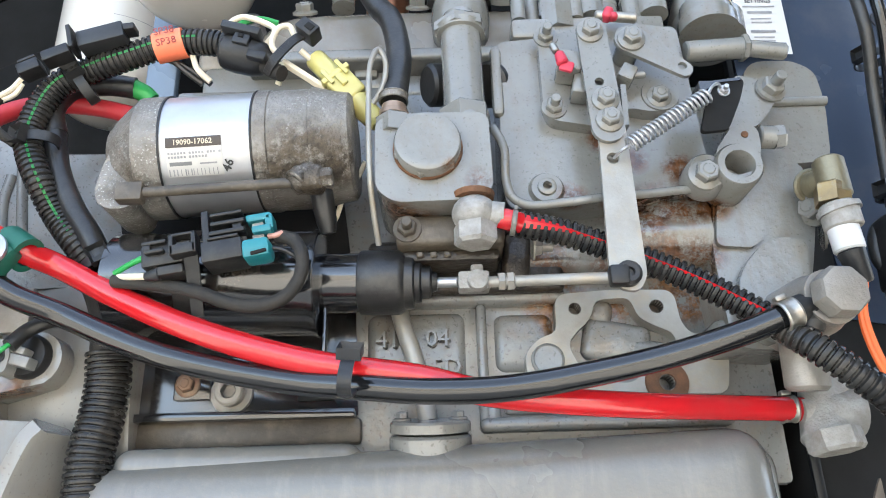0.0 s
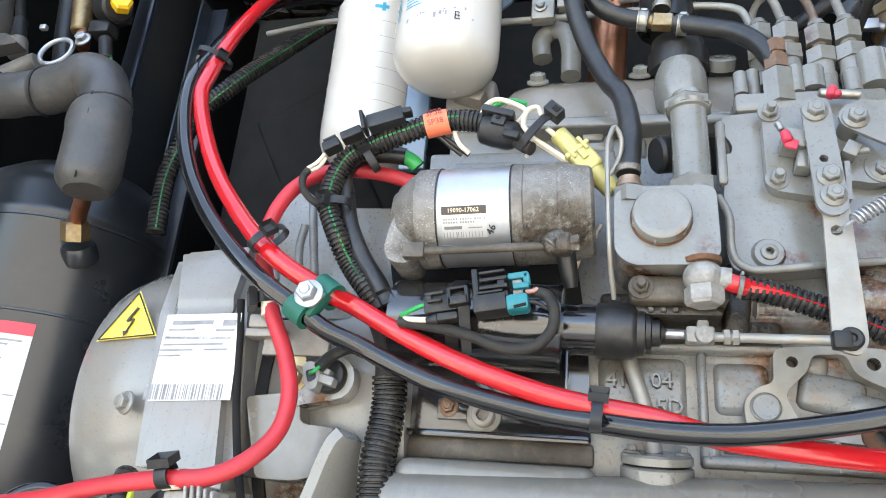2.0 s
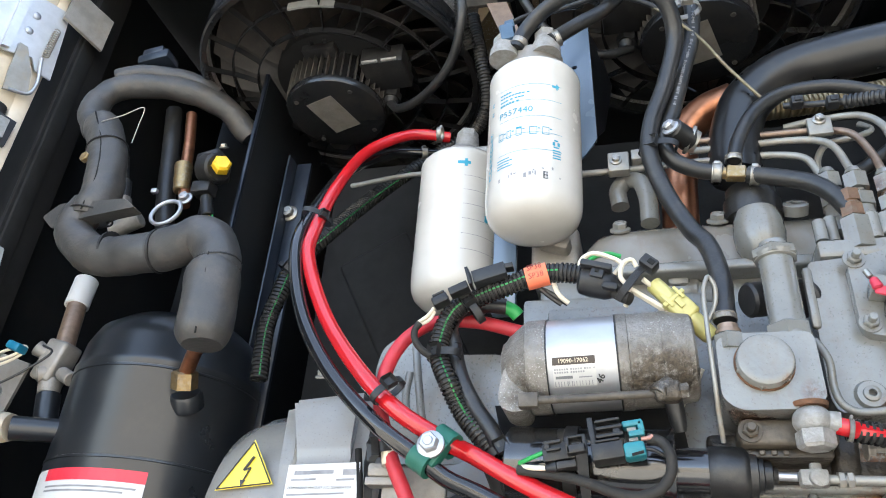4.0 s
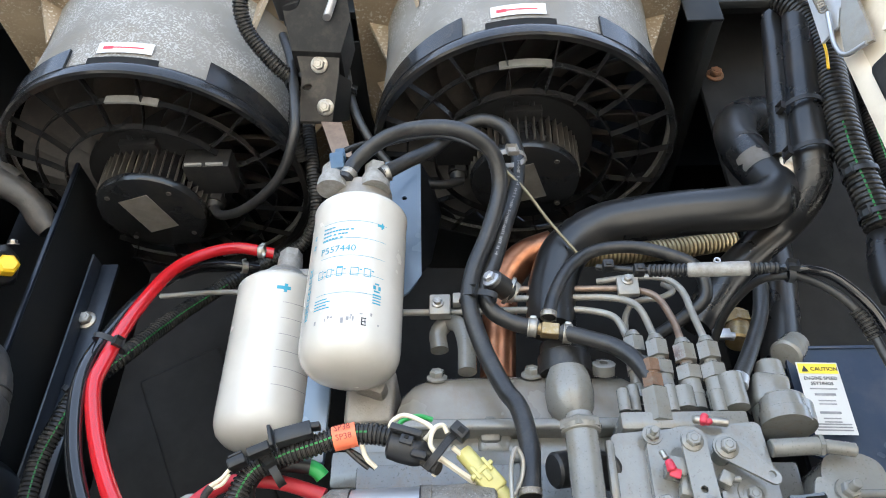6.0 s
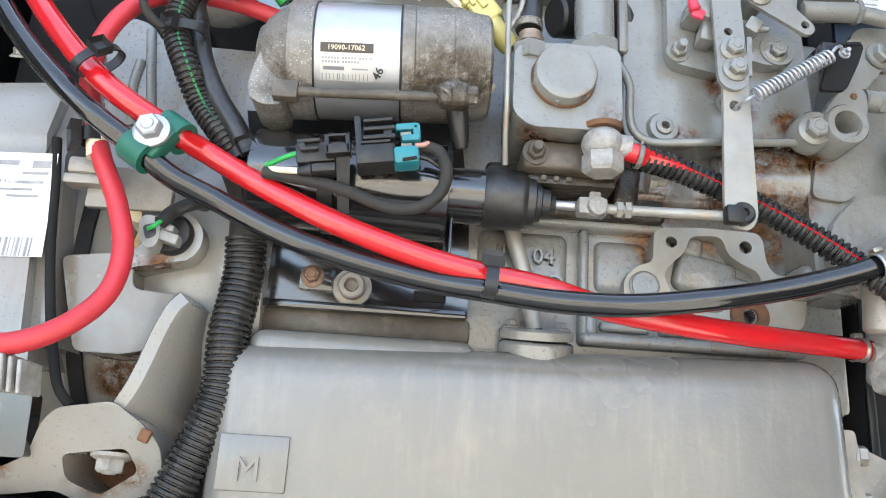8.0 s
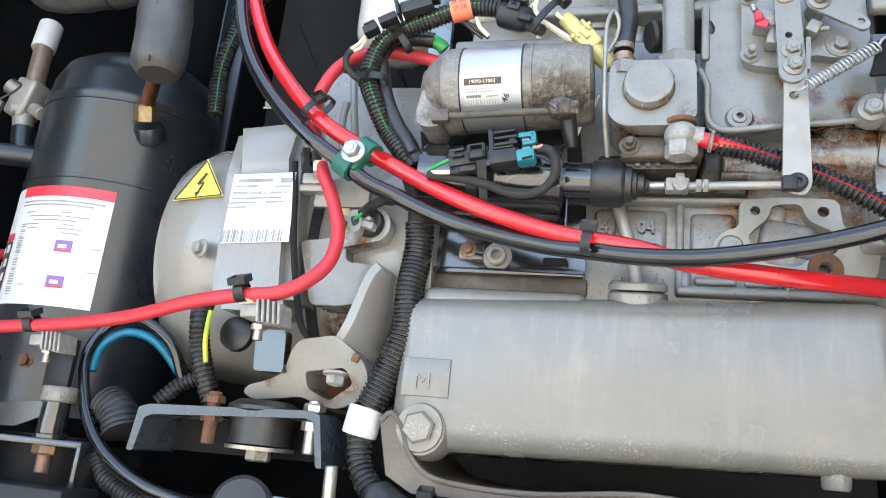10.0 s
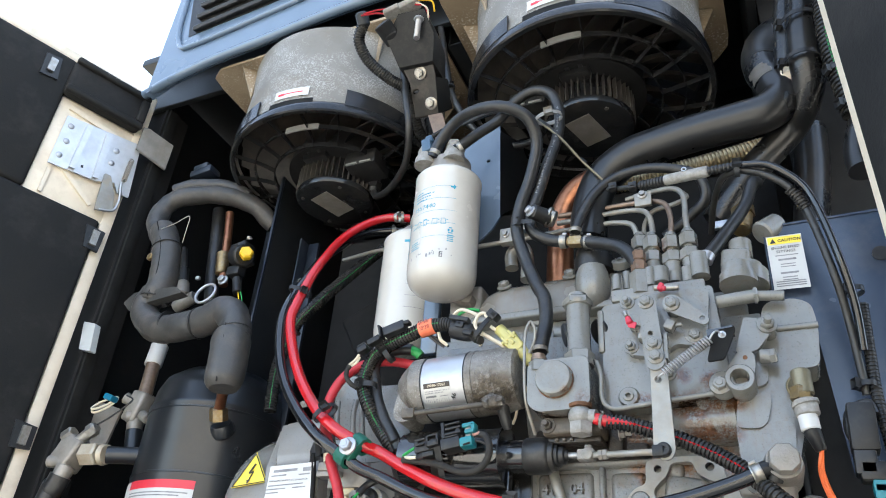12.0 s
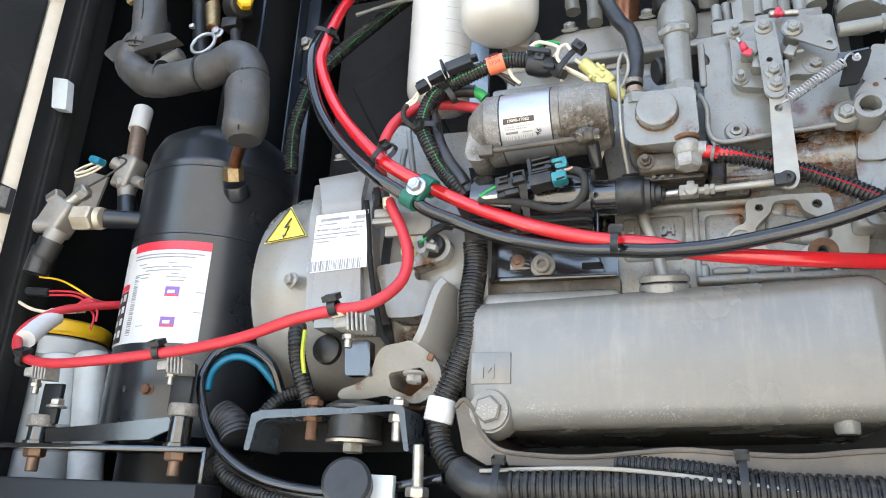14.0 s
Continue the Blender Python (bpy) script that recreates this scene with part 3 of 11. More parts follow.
def cable_tie(at, along, r, r2=None, head=(0, -1, 0), material=None, size=0.0042, label="black plastic cable tie round a hose"):
    """A strap round a bundle (its half-widths r and r2) with its square head."""
    material = material or PLASTIC
    a, u, w = axes_of(along)
    hd = V(head) - a * V(head).dot(a)
    u = hd.normalized()
    w = a.cross(u)
    r2 = r2 or r
    th = thing("cable_tie", label, "cable tie", at, group="cable ties")
    bm = B()
    n = 24
    for ring in (0,):
        rows = []
        for k in range(n):
            t = 2 * math.pi * k / n
            d = u * math.cos(t) * r + w * math.sin(t) * r2
            dn = d.normalized()
            rows.append([bm.verts.new(V(at) + d + dn * o + a * s) for o, s in ((0.0002, -size / 2), (0.0013, -size / 2), (0.0013, size / 2), (0.0002, size / 2))])
        for k in range(n):
            p, q = rows[k], rows[(k + 1) % n]
            for j in range(4):
                bm.faces.new((p[j], p[(j + 1) % 4], q[(j + 1) % 4], q[j]))
    part("strap", bm, material, th)
    bm = B()
    m = Matrix((u, w, a)).transposed().to_4x4()
    wide, tall = size * 1.75, size * 1.75
    box(bm, V(at) + u * (r + 0.0028), (0.0056, wide, tall), 0.0, 1, m)
    bm.normal_update()
    face = max(bm.faces, key=lambda f: f.normal.dot(u))
    bmesh.ops.inset_individual(bm, faces=[face], thickness=size * 0.32)
    for v in face.verts:
        v.co -= u * 0.0034
    part("head", bm, material, th)
    return th


def clamp(parent, at, along, r, width=0.008, material=None):
    """A crimped hose clamp: rolled band, raised ear and the tail under it."""
    a, u, w = axes_of(along)
    turn = Matrix((a, u, w)).transposed().to_4x4()
    width *= 0.8
    bm = B()
    lathe(bm, V(at) - a * width / 2, a, [(0, r), (0, r + 0.0009), (width * 0.12, r + 0.0012), (width * 0.2, r + 0.0007), (width * 0.8, r + 0.0007), (width * 0.88, r + 0.0012), (width, r + 0.0009), (width, r)], 24, cap=False)
    box(bm, V(at) + w * (r + 0.0020), (width * 0.7, 0.0052, 0.0030), 0.0008, 2, turn)
    box(bm, V(at) + w * (r + 0.0008) + u * 0.0045, (width * 0.5, 0.006, 0.0012), 0.0004, 1, turn)
    return part("hose_clamp", bm, material or ZINC, parent, "crimped steel clamp")


# ---- ground and housing ----
bm = B()
bmesh.ops.create_grid(bm, x_segments=1, y_segments=1, size=400)
whole("ground", bm, CONCRETE, "grey concrete yard under the machine", "ground", kind="structure")

bm = B()
span(bm, (-0.86, 0.34, 1.50), (0.66, 0.92, 1.53), 0.004)
whole("floor", bm, SHEET_BLACK, "black painted steel base pan", "floor", kind="structure")
bm = B()
span(bm, (-0.84, 0.42, 0.0), (0.64, 0.90, 1.499), 0.004)
whole("wall_base", bm, SHEET_BLACK, "plain black base under the compartment", "wall", kind="structure")
bm = B()
span(bm, (-0.86, 0.90, 1.53), (0.66, 0.92, 2.72), 0.002)
whole("wall_back", bm, SHEET_BLACK, "black painted bulkhead behind the engine", "wall", kind="structure")
bm = B()
span(bm, (-0.86, 0.47, 1.53), (-0.84, 0.898, 2.72), 0.002)
whole("wall_left", bm, SHEET_BLACK, "black painted side wall of the compartment", "wall", kind="structure")
bm = B()
span(bm, (0.62, 0.47, 1.53), (0.64, 0.898, 2.72), 0.002)
whole("wall_right", bm, SHEET_BLACK, "black painted side wall of the compartment", "wall", kind="structure")
bm = B()
span(bm, (-0.86, 0.43, 2.722), (0.66, 0.92, 2.74), 0.002)
whole("ceiling", bm, SHEET_BLACK, "black painted roof sheet above the fans", "ceiling", kind="structure")

# the trailer that carries the machine, and the yard wall opposite
bm = B()
span(bm, (-0.95, 0.94, 1.15), (1.55, 12.5, 4.05), 0.03)
span(bm, (-0.40, 2.0, 0.0), (1.00, 11.5, 1.149), 0.02)
whole("wall_trailer", bm, TRAILER_WHITE, "plain white trailer body behind the machine", "trailer", kind="structure")
bm = B()
span(bm, (-5, -14.3, 0.0), (40, -14.0, 4.6), 0.02)
whole("wall_yard", bm, YARD_WALL, "plain sand-coloured yard wall", "wall", kind="structure")

# black corner post behind the open door, with its fold
post = thing("corner_post", "black folded steel corner post with a pale catch", "post", (-0.81, 0.49, 1.53), kind="structure")
bm = B()
span(bm, (-0.84, 0.475, 1.53), (-0.782, 0.50, 2.62), 0.003)
span(bm, (-0.792, 0.47, 1.53), (-0.786, 0.53, 2.62), 0.002)
part("folded_post", bm, MATT_BLACK, post)
part("catch", slab(B(), round_outline([(-0.800, 0.462, 2.131), (-0.770, 0.462, 2.123), (-0.761, 0.462, 2.072), (-0.789, 0.462, 2.079)], 0.003), 0.012), CANISTER, post, "pale grey steel catch")

# hood above the fans: slate blue panel with a louvred opening
hood = thing("hood", "slate blue painted hood with a louvred grille", "hood", (-0.2, 0.39, 2.6))
bm = B()
slab(bm, [(-0.758, 0.390, 2.577), (-0.706, 0.390, 2.603), (-0.622, 0.390, 2.622), (-0.481, 0.390, 2.636), (-0.339, 0.390, 2.651), (-0.221, 0.390, 2.655), (0.70, 0.39, 2.70), (0.70, 0.39, 3.25), (-0.987, 0.390, 3.732), (-0.758, 0.390, 2.887)], 0.02)
part("panel", bm, HOOD_BLUE, hood)
bm = B()
tube(bm, [(-0.774, 0.400, 2.587), (-0.702, 0.390, 2.593), (-0.616, 0.388, 2.609), (-0.476, 0.387, 2.622), (-0.335, 0.387, 2.637), (-0.218, 0.387, 2.641)], 0.009, 12)
part("rolled_edge", bm, HOOD_BLUE, hood)
bm = B()
span(bm, (-0.84, 0.462, 2.615), (0.60, 0.475, 2.720), 0.003)
part("inner_rail", bm, SHEET_BLACK, hood)
gr = [V((-0.695, 0.389, 2.707)), V((-0.449, 0.389, 2.729)), V((-0.284, 0.389, 2.763)), V((-0.349, 0.389, 3.267)), V((-0.882, 0.389, 3.653))]
part("grille_recess", slab(B(), gr, 0.001), PLASTIC, hood)
part("grille_rim", tube(B(), [(-0.917, 0.387, 3.676), (-0.743, 0.387, 2.914), (-0.719, 0.387, 2.708), (-0.697, 0.387, 2.675), (-0.669, 0.387, 2.673), (-0.443, 0.387, 2.701), (-0.256, 0.387, 2.728)], 0.0055, 10), HOOD_BLUE, hood)
for k in range(6):
    z = 2.745 + 0.034 * k
    bm = B()
    box(bm, (-0.40, 0.384, z), (0.56, 0.014, 0.010), 0.002, 1, (25, -6, 0))
    part("louvre", bm, PLASTIC, hood)

# ---- doors, open, lined with foam ----
def door(name, hinge, along, width, z0, z1, side, label):
    """A bulged door with cream shell, foam lining; along: from hinge outwards; side: which way the lining faces."""
    th = thing(name, label, "door", (hinge[0], hinge[1], z0), kind="structure")
    d = V((along[0], along[1], 0)).normalized()
    n = V((d.y, -d.x, 0)) * side
    m = Matrix((d, n, V((0, 0, 1)))).transposed().to_4x4()
    m.translation = V((hinge[0], hinge[1], 0))
    bm = B()
    span(bm, (0, -0.05, z0), (width, -0.006, z1), 0.012, 3)
    span(bm, (0.0, -0.02, z0), (0.022, 0.004, z1), 0.004)
    span(bm, (0.02, -0.02, z1 - 0.022), (width, 0.004, z1), 0.004)
    bm.transform(m)
    part("shell", bm, CREAM, th)
    return th, m


left_door, DM = door("door_1", (-0.800, 0.45), (-0.34, -0.94), 0.72, 1.45, 2.625, -1, "open cream door lined with black acoustic foam")
# foam: a large lower pad, an upper pad and a raised strip, leaving the latch bay free
bm = B()
span(bm, (0.024, -0.004, 1.46), (0.70, 0.012, 2.312), 0.008, 3)
span(bm, (0.160, -0.004, 2.312), (0.70, 0.012, 2.600), 0.008, 3)
bm.transform(DM)
part("foam_lining", bm, FOAM, left_door, "black acoustic foam lining")
bm = B()
span(bm, (0.018, 0.0, 2.518), (0.165, 0.024, 2.598), 0.009, 3)
bm.transform(DM)
part("seal_strip", bm, FOAM, left_door)
for lo, hi in (((0.018, 0.02, 2.518), (0.165, 0.033, 2.532)), ((0.018, 0.02, 2.586), (0.165, 0.033, 2.598)), ((0.018, 0.02, 2.533), (0.034, 0.033, 2.585))):
    bm = B()
    span(bm, lo, hi, 0.004, 3)
    bm.transform(DM)
    part("seal_lip", bm, FOAM, left_door)
bm = B()
span(bm, (0.020, -0.004, 2.310), (0.160, 0.003, 2.520), 0.003)
bm.transform(DM)
part("latch_bay", bm, CREAM, left_door)


def on_door(name, pts, y0, y1, material, th, m):
    """A flat piece on a door: outline in (distance from hinge, height), from depth y0 to y1 above the lining."""
    bm = B()
    slab(bm, [V((p[0], y0, p[1])) for p in pts], y1 - y0)
    bm.transform(m)
    bmesh.ops.recalc_face_normals(bm, faces=bm.faces)
    return part(name, bm, material, th)


def latch(th, m):
    """The riveted latch plate in its cream bay, with lever, spring and wire."""
    for name, pts, y0, y1, mat in (
            ("latch_plate", [(0.141, 2.479), (0.004, 2.497), (-0.000, 2.451), (-0.006, 2.379), (0.016, 2.378), (0.026, 2.395), (0.057, 2.381), (0.141, 2.373)], 0.010, 0.013, LATCH_STEEL),
            ("plate_ridge", [(0.106, 2.477), (0.096, 2.479), (0.098, 2.381), (0.108, 2.380)], 0.012, 0.019, LATCH_STEEL),
            ("plate_ridge", [(0.070, 2.482), (0.057, 2.485), (0.056, 2.385), (0.066, 2.382)], 0.012, 0.019, LATCH_STEEL),
            ("bay_rib", [(0.137, 2.368), (0.131, 2.369), (0.131, 2.317), (0.137, 2.318)], 0.003, 0.008, CREAM),
            ("bay_rib", [(0.120, 2.378), (0.115, 2.384), (0.048, 2.336), (0.053, 2.331)], 0.003, 0.008, CREAM),
            ("bay_rib", [(0.142, 2.498), (0.140, 2.506), (0.050, 2.498), (0.051, 2.488)], 0.003, 0.008, CREAM),
            ("latch_lever", [(0.048, 2.401), (0.037, 2.402), (0.020, 2.367), (0.014, 2.337), (0.043, 2.324), (0.046, 2.353)], 0.014, 0.018, LEVER_STEEL),
            ("plate_hole", [(0.090, 2.396), (0.086, 2.399), (0.085, 2.393), (0.089, 2.392)], 0.0132, 0.0136, INK)):
        on_door(name, pts, y0, y1, mat, th, m)
    for q in ((0.129, 2.461), (0.127, 2.428), (0.129, 2.396), (0.042, 2.459), (0.043, 2.430), (0.043, 2.399)):
        bm = B()
        lathe(bm, m @ V((q[0], 0.012, q[1])), m.to_3x3() @ V((0, 1, 0)), [(0, 0.0060), (0.002, 0.0056), (0.0035, 0.003)], 14)
        part("rivet", bm, SILVER, th)
    q0, q1 = V((0.012, 0.018, 2.454)), V((0.013, 0.018, 2.405))
    path = [m @ (q0.lerp(q1, k / 96) + V((math.cos(k * 0.78), math.sin(k * 0.78), 0)) * 0.004) for k in range(97)]
    part("latch_spring", sweep(B(), path, 0.0009, 6), LEVER_STEEL, th)
    part("latch_wire", tube(B(), [m @ V((x, 0.018, z)) for x, z in ((0.016, 2.398), (0.009, 2.356), (0.014, 2.337), (0.037, 2.327))], 0.0024, 10), SILVER, th)


latch(left_door, DM)
on_door("hook_plate", [(0.013, 2.532), (0.002, 2.535), (-0.051, 2.527), (-0.050, 2.467), (0.013, 2.479)], 0.018, 0.023, CAST_PLAIN, left_door, DM)
for a, b, c, d in (((0.214, 2.579), (0.187, 2.583), (0.181, 2.536), (0.211, 2.532)), ((0.045, 2.293), (0.011, 2.291), (0.013, 2.250), (0.039, 2.251)), ((0.039, 1.942), (0.006, 1.938), (0.006, 1.903), (0.036, 1.901)), ((0.266, 2.356), (0.243, 2.359), (0.244, 2.337), (0.259, 2.329))):
    on_door("catch_pocket", [a, b, c, d], 0.010, 0.016, GREY_PLASTIC, left_door, DM)
    m = [((a[0] + b[0] + c[0] + d[0]) / 4, (a[1] + b[1] + c[1] + d[1]) / 4)]
    x, z = m[0]
    on_door("catch", [(x - 0.006, z - 0.014), (x + 0.006, z - 0.014), (x + 0.006, z + 0.014), (x - 0.006, z + 0.014)], 0.015, 0.022, ZINC, left_door, DM)


# ---- engine ----
engine = thing("diesel_engine", "grey painted diesel engine with rust stains on its castings", "engine", (0.08, 0.5, 1.66))
bm = B()
span(bm, (-0.10, 0.430, 1.725), (0.252, 0.70, 1.985), 0.004)
part("block", bm, BLOCK_PAINT, engine, "blue-grey painted cast block")
bm = B()
span(bm, (-0.11, 0.452, 1.98), (0.24, 0.68, 2.028), 0.006, 3)
part("cylinder_head", bm, GREY_PAINT, engine)
bm = B()
rows = []
for x, k in ((-0.070, 0.50), (-0.066, 0.72), (-0.056, 0.90), (-0.040, 1.0), (0.060, 1.02), (0.128, 1.0), (0.136, 0.92), (0.139, 0.70)):
    rows.append([bm.verts.new((x, 0.50 + (y - 0.50) * (0.75 + 0.25 * k), 2.018 + (z - 2.018) * k)) for y, z in ((0.438, 2.018), (0.4385, 2.044), (0.4405, 2.055), (0.445, 2.063), (0.453, 2.070), (0.466, 2.077), (0.490, 2.084), (0.560, 2.086), (0.560, 2.018))])
for p, q in zip(rows, rows[1:]):
    for j in range(8):
        bm.faces.new((p[j], p[j + 1], q[j + 1], q[j]))
bm.faces.new(rows[0])
bm.faces.new(rows[-1][::-1])
bmesh.ops.recalc_face_normals(bm, faces=bm.faces)
part("rocker_cover", bm, COVER_PAINT, engine, "dust-coated rocker cover")
bm = B()
span(bm, (-0.074, 0.431, 2.014), (0.142, 0.57, 2.024), 0.003, 3)
part("cover_flange", bm, GREY_PAINT, engine)

# oil pan, sagging slightly towards the generator
bm = B()
span(bm, (-0.132, 0.388, 1.628), (0.230, 0.60, 1.748), 0.020, 5)
bm.transform(Matrix.Translation((0.05, 0, 1.69)) @ Matrix.Rotation(radians(-2.0), 4, "Y") @ Matrix.Translation((-0.05, 0, -1.69)))
part("oil_pan", bm, PAN_PAINT, engine, "smooth grey pan speckled along its bottom edge")

# ---- starter motor ----
starter = thing("starter_motor", "starter motor with silver yoke and corroded cast end cap", "starter motor", (-0.056, 0.378, 1.906))
s0, s1 = V((-0.135, 0.380, 1.910)), V((0.006, 0.380, 1.916))
ax = (s1 - s0).normalized()
ln = (s1 - s0).length
bm = B()
lathe(bm, s0 + ax * ln * 0.315, ax, [(0, 0.0345), (ln * 0.350, 0.0345)], 48)
part("yoke", bm, SILVER, starter, "satin silver steel yoke")
bm = B()
lathe(bm, s0 + ax * ln * 0.665, ax, [(0, 0.0345), (0.001, 0.0353), (ln * 0.055, 0.0353), (ln * 0.06, 0.0346), (ln * 0.215, 0.0346), (ln * 0.220, 0.0353), (ln * 0.235, 0.0353), (ln * 0.305, 0.0325), (ln * 0.365, 0.0312), (ln * 0.378, 0.0290), (ln * 0.382, 0.020)], 48)
part("end_cap", bm, CAST, starter, "corroded cast end cap")
bm = B()
lathe(bm, s0 + ax * ln * 0.06, ax, [(0, 0.014), (0.002, 0.0195), (ln * 0.035, 0.0215), (ln * 0.045, 0.0240), (ln * 0.115, 0.0315), (ln * 0.140, 0.0338), (ln * 0.150, 0.0352), (ln * 0.215, 0.0354), (ln * 0.255, 0.0352)], 40)
part("nose", bm, CAST, starter)

st_0, st_ax, st_ln = s0, ax, ln

# ---- stop solenoid ----
sol = thing("stop_solenoid", "glossy black solenoid with ribbed rubber boot", "solenoid", (-0.047, 0.398, 1.841))
o = V((-0.126, 0.400, 1.842))
q = V((0.057, 0.393, 1.836))
sx = (q - o).normalized()
n = (q - o).length
bm = B()
lathe(bm, o, sx, [(0, 0.024), (0.004, 0.0294), (n * 0.65, 0.0294), (n * 0.655, 0.019)], 48)
part("can", bm, BLACK_ENAMEL, sol)
bm = B()
lathe(bm, o + sx * n * 0.65, sx, [(0, 0.0168), (n * 0.125, 0.0168)], 36)
part("neck", bm, BLACK_ENAMEL, sol)
bm = B()
lathe(bm, o + sx * n * 0.765, sx, [(0, 0.0175), (0.001, 0.0182), (n * 0.12, 0.0182), (n * 0.135, 0.0165), (n * 0.14, 0.0155), (n * 0.165, 0.0150), (n * 0.17, 0.012), (n * 0.185, 0.0118), (n * 0.19, 0.0095), (n * 0.215, 0.009), (n * 0.22, 0.006), (n * 0.235, 0.005)], 36)
part("boot", bm, RUBBER, sol, "ribbed rubber boot")
so_0, so_x, so_n = o, sx, n

# ---- filters ----
def spin_filter(at, top, bottom, r, label):
    th = thing("fuel_filter", label, "filter", (at[0], at[1], bottom), group="spin-on filters")
    h = top - bottom
    bm = B()
    lathe(bm, (at[0], at[1], bottom), (0, 0, 1), [(0, 0.0), (0.0006, r * 0.30), (0.003, r * 0.58), (0.0075, r * 0.79), (0.0135, r * 0.92), (0.021, r * 0.98), (0.030, r), (h - 0.007, r), (h - 0.0055, r * 1.015), (h - 0.002, r * 1.015), (h, r * 0.985), (h, r * 0.6)], 56, cap=False)
    part("can", bm, WHITE_PAINT, th)
    return th


filter_a = spin_filter((-0.111, 0.419), 2.227, 2.053, 0.0446, "white spin-on fuel filter with blue print")
filter_b = spin_filter((-0.208, 0.520), 2.206, 2.030, 0.047, "plain white spin-on oil filter with faint lines")

# ---- large hoses ----
def hose(name, pts, r, material, label, category="hose", seg=16, n=8):
    return whole(name, tube(B(), pts, r, seg, n), material, label, category)


red_run = [(-0.231, 0.535, 2.271), (-0.272, 0.520, 2.269), (-0.311, 0.490, 2.229), (-0.323, 0.445, 2.148), (-0.324, 0.413, 2.070), (-0.321, 0.403, 2.043), (-0.288, 0.383, 1.974), (-0.245, 0.363, 1.916), (-0.203, 0.356, 1.874), (-0.164, 0.363, 1.851), (-0.149, 0.376, 1.846), (-0.114, 0.373, 1.827), (-0.080, 0.366, 1.810), (-0.050, 0.363, 1.798), (-0.014, 0.362, 1.787), (0.008, 0.361, 1.782), (0.047, 0.362, 1.776), (0.080, 0.365, 1.768), (0.119, 0.371, 1.764), (0.163, 0.380, 1.762), (0.211, 0.394, 1.762), (0.252, 0.406, 1.762)]
rh = thing("red_hose", "glossy red plastic fuel tube sweeping down to the engine", "hose", red_run[10])
part("tube", tube(B(), red_run, 0.0067, 18), RED_HOSE, rh)
clamp(rh, V(red_run[0]).lerp(V(red_run[1]), 0.3), V(red_run[1]) - V(red_run[0]), 0.0067, 0.009)
black_run = [(-0.254, 0.560, 2.268), (-0.302, 0.535, 2.256), (-0.332, 0.475, 2.186), (-0.338, 0.433, 2.112), (-0.334, 0.403, 2.053), (-0.306, 0.378, 1.974), (-0.264, 0.360, 1.910), (-0.212, 0.350, 1.859), (-0.178, 0.357, 1.836), (-0.162, 0.363, 1.825), (-0.141, 0.370, 1.817), (-0.110, 0.371, 1.803), (-0.079, 0.367, 1.791), (-0.049, 0.366, 1.783), (-0.014, 0.364, 1.776), (0.014, 0.359, 1.772), (0.052, 0.356, 1.768), (0.090, 0.354, 1.768), (0.131, 0.355, 1.774), (0.174, 0.356, 1.783), (0.210, 0.354, 1.793), (0.230, 0.352, 1.800)]
bh = thing("black_hose", "glossy black plastic fuel tube beside the red one", "hose", black_run[10])
part("tube", tube(B(), black_run, 0.0064, 18), GLOSS_HOSE, bh)
clamp(bh, V(black_run[0]).lerp(V(black_run[1]), 0.3), V(black_run[1]) - V(black_run[0]), 0.0064, 0.009)

# ---- exhaust / air pipes ----
air = thing("air_hose", "thick matt black air hose bending over the engine", "hose", (0.218, 0.452, 2.253))
air_run = [(0.070, 0.456, 2.121), (0.075, 0.456, 2.169), (0.092, 0.454, 2.210), (0.128, 0.452, 2.237), (0.171, 0.450, 2.246), (0.216, 0.446, 2.249), (0.263, 0.444, 2.251), (0.296, 0.444, 2.256), (0.316, 0.448, 2.276), (0.311, 0.455, 2.308), (0.304, 0.464, 2.341), (0.304, 0.476, 2.379), (0.317, 0.492, 2.419), (0.346, 0.512, 2.452), (0.400, 0.540, 2.480)]
part("hose", tube(B(), air_run, 0.0236, 24), EXHAUST_BLACK, air)
part("joint_seam", tube(B(), [V(air_run[10]).lerp(V(air_run[11]), 0.25), V(air_run[10]).lerp(V(air_run[11]), 0.40)], 0.0243, 24, 2), PLASTIC, air)
def torn_patch(path, r, facing, spread, seed):
    """A torn piece of foil lying on a hose."""
    rnd = random.Random(seed)
    path = resample(smooth_path(path, 8), 0.004)
    bm = B()
    rows = []
    for i in range(1, len(path) - 1):
        t = (path[i + 1] - path[i - 1]).normalized()
        f = (V(facing) - t * V(facing).dot(t)).normalized()
        w = t.cross(f)
        lo, hi = -spread * rnd.uniform(0.75, 1.1), spread * rnd.uniform(0.7, 1.15)
        rows.append([bm.verts.new(path[i] + (f * math.cos(a) + w * math.sin(a)) * r) for a in (lo + (hi - lo) * j / 8 for j in range(9))])
    for p, q in zip(rows, rows[1:]):
        for j in range(8):
            bm.faces.new((p[j], p[j + 1], q[j + 1], q[j]))
    bmesh.ops.solidify(bm, geom=bm.faces[:], thickness=0.0004)
    return bm


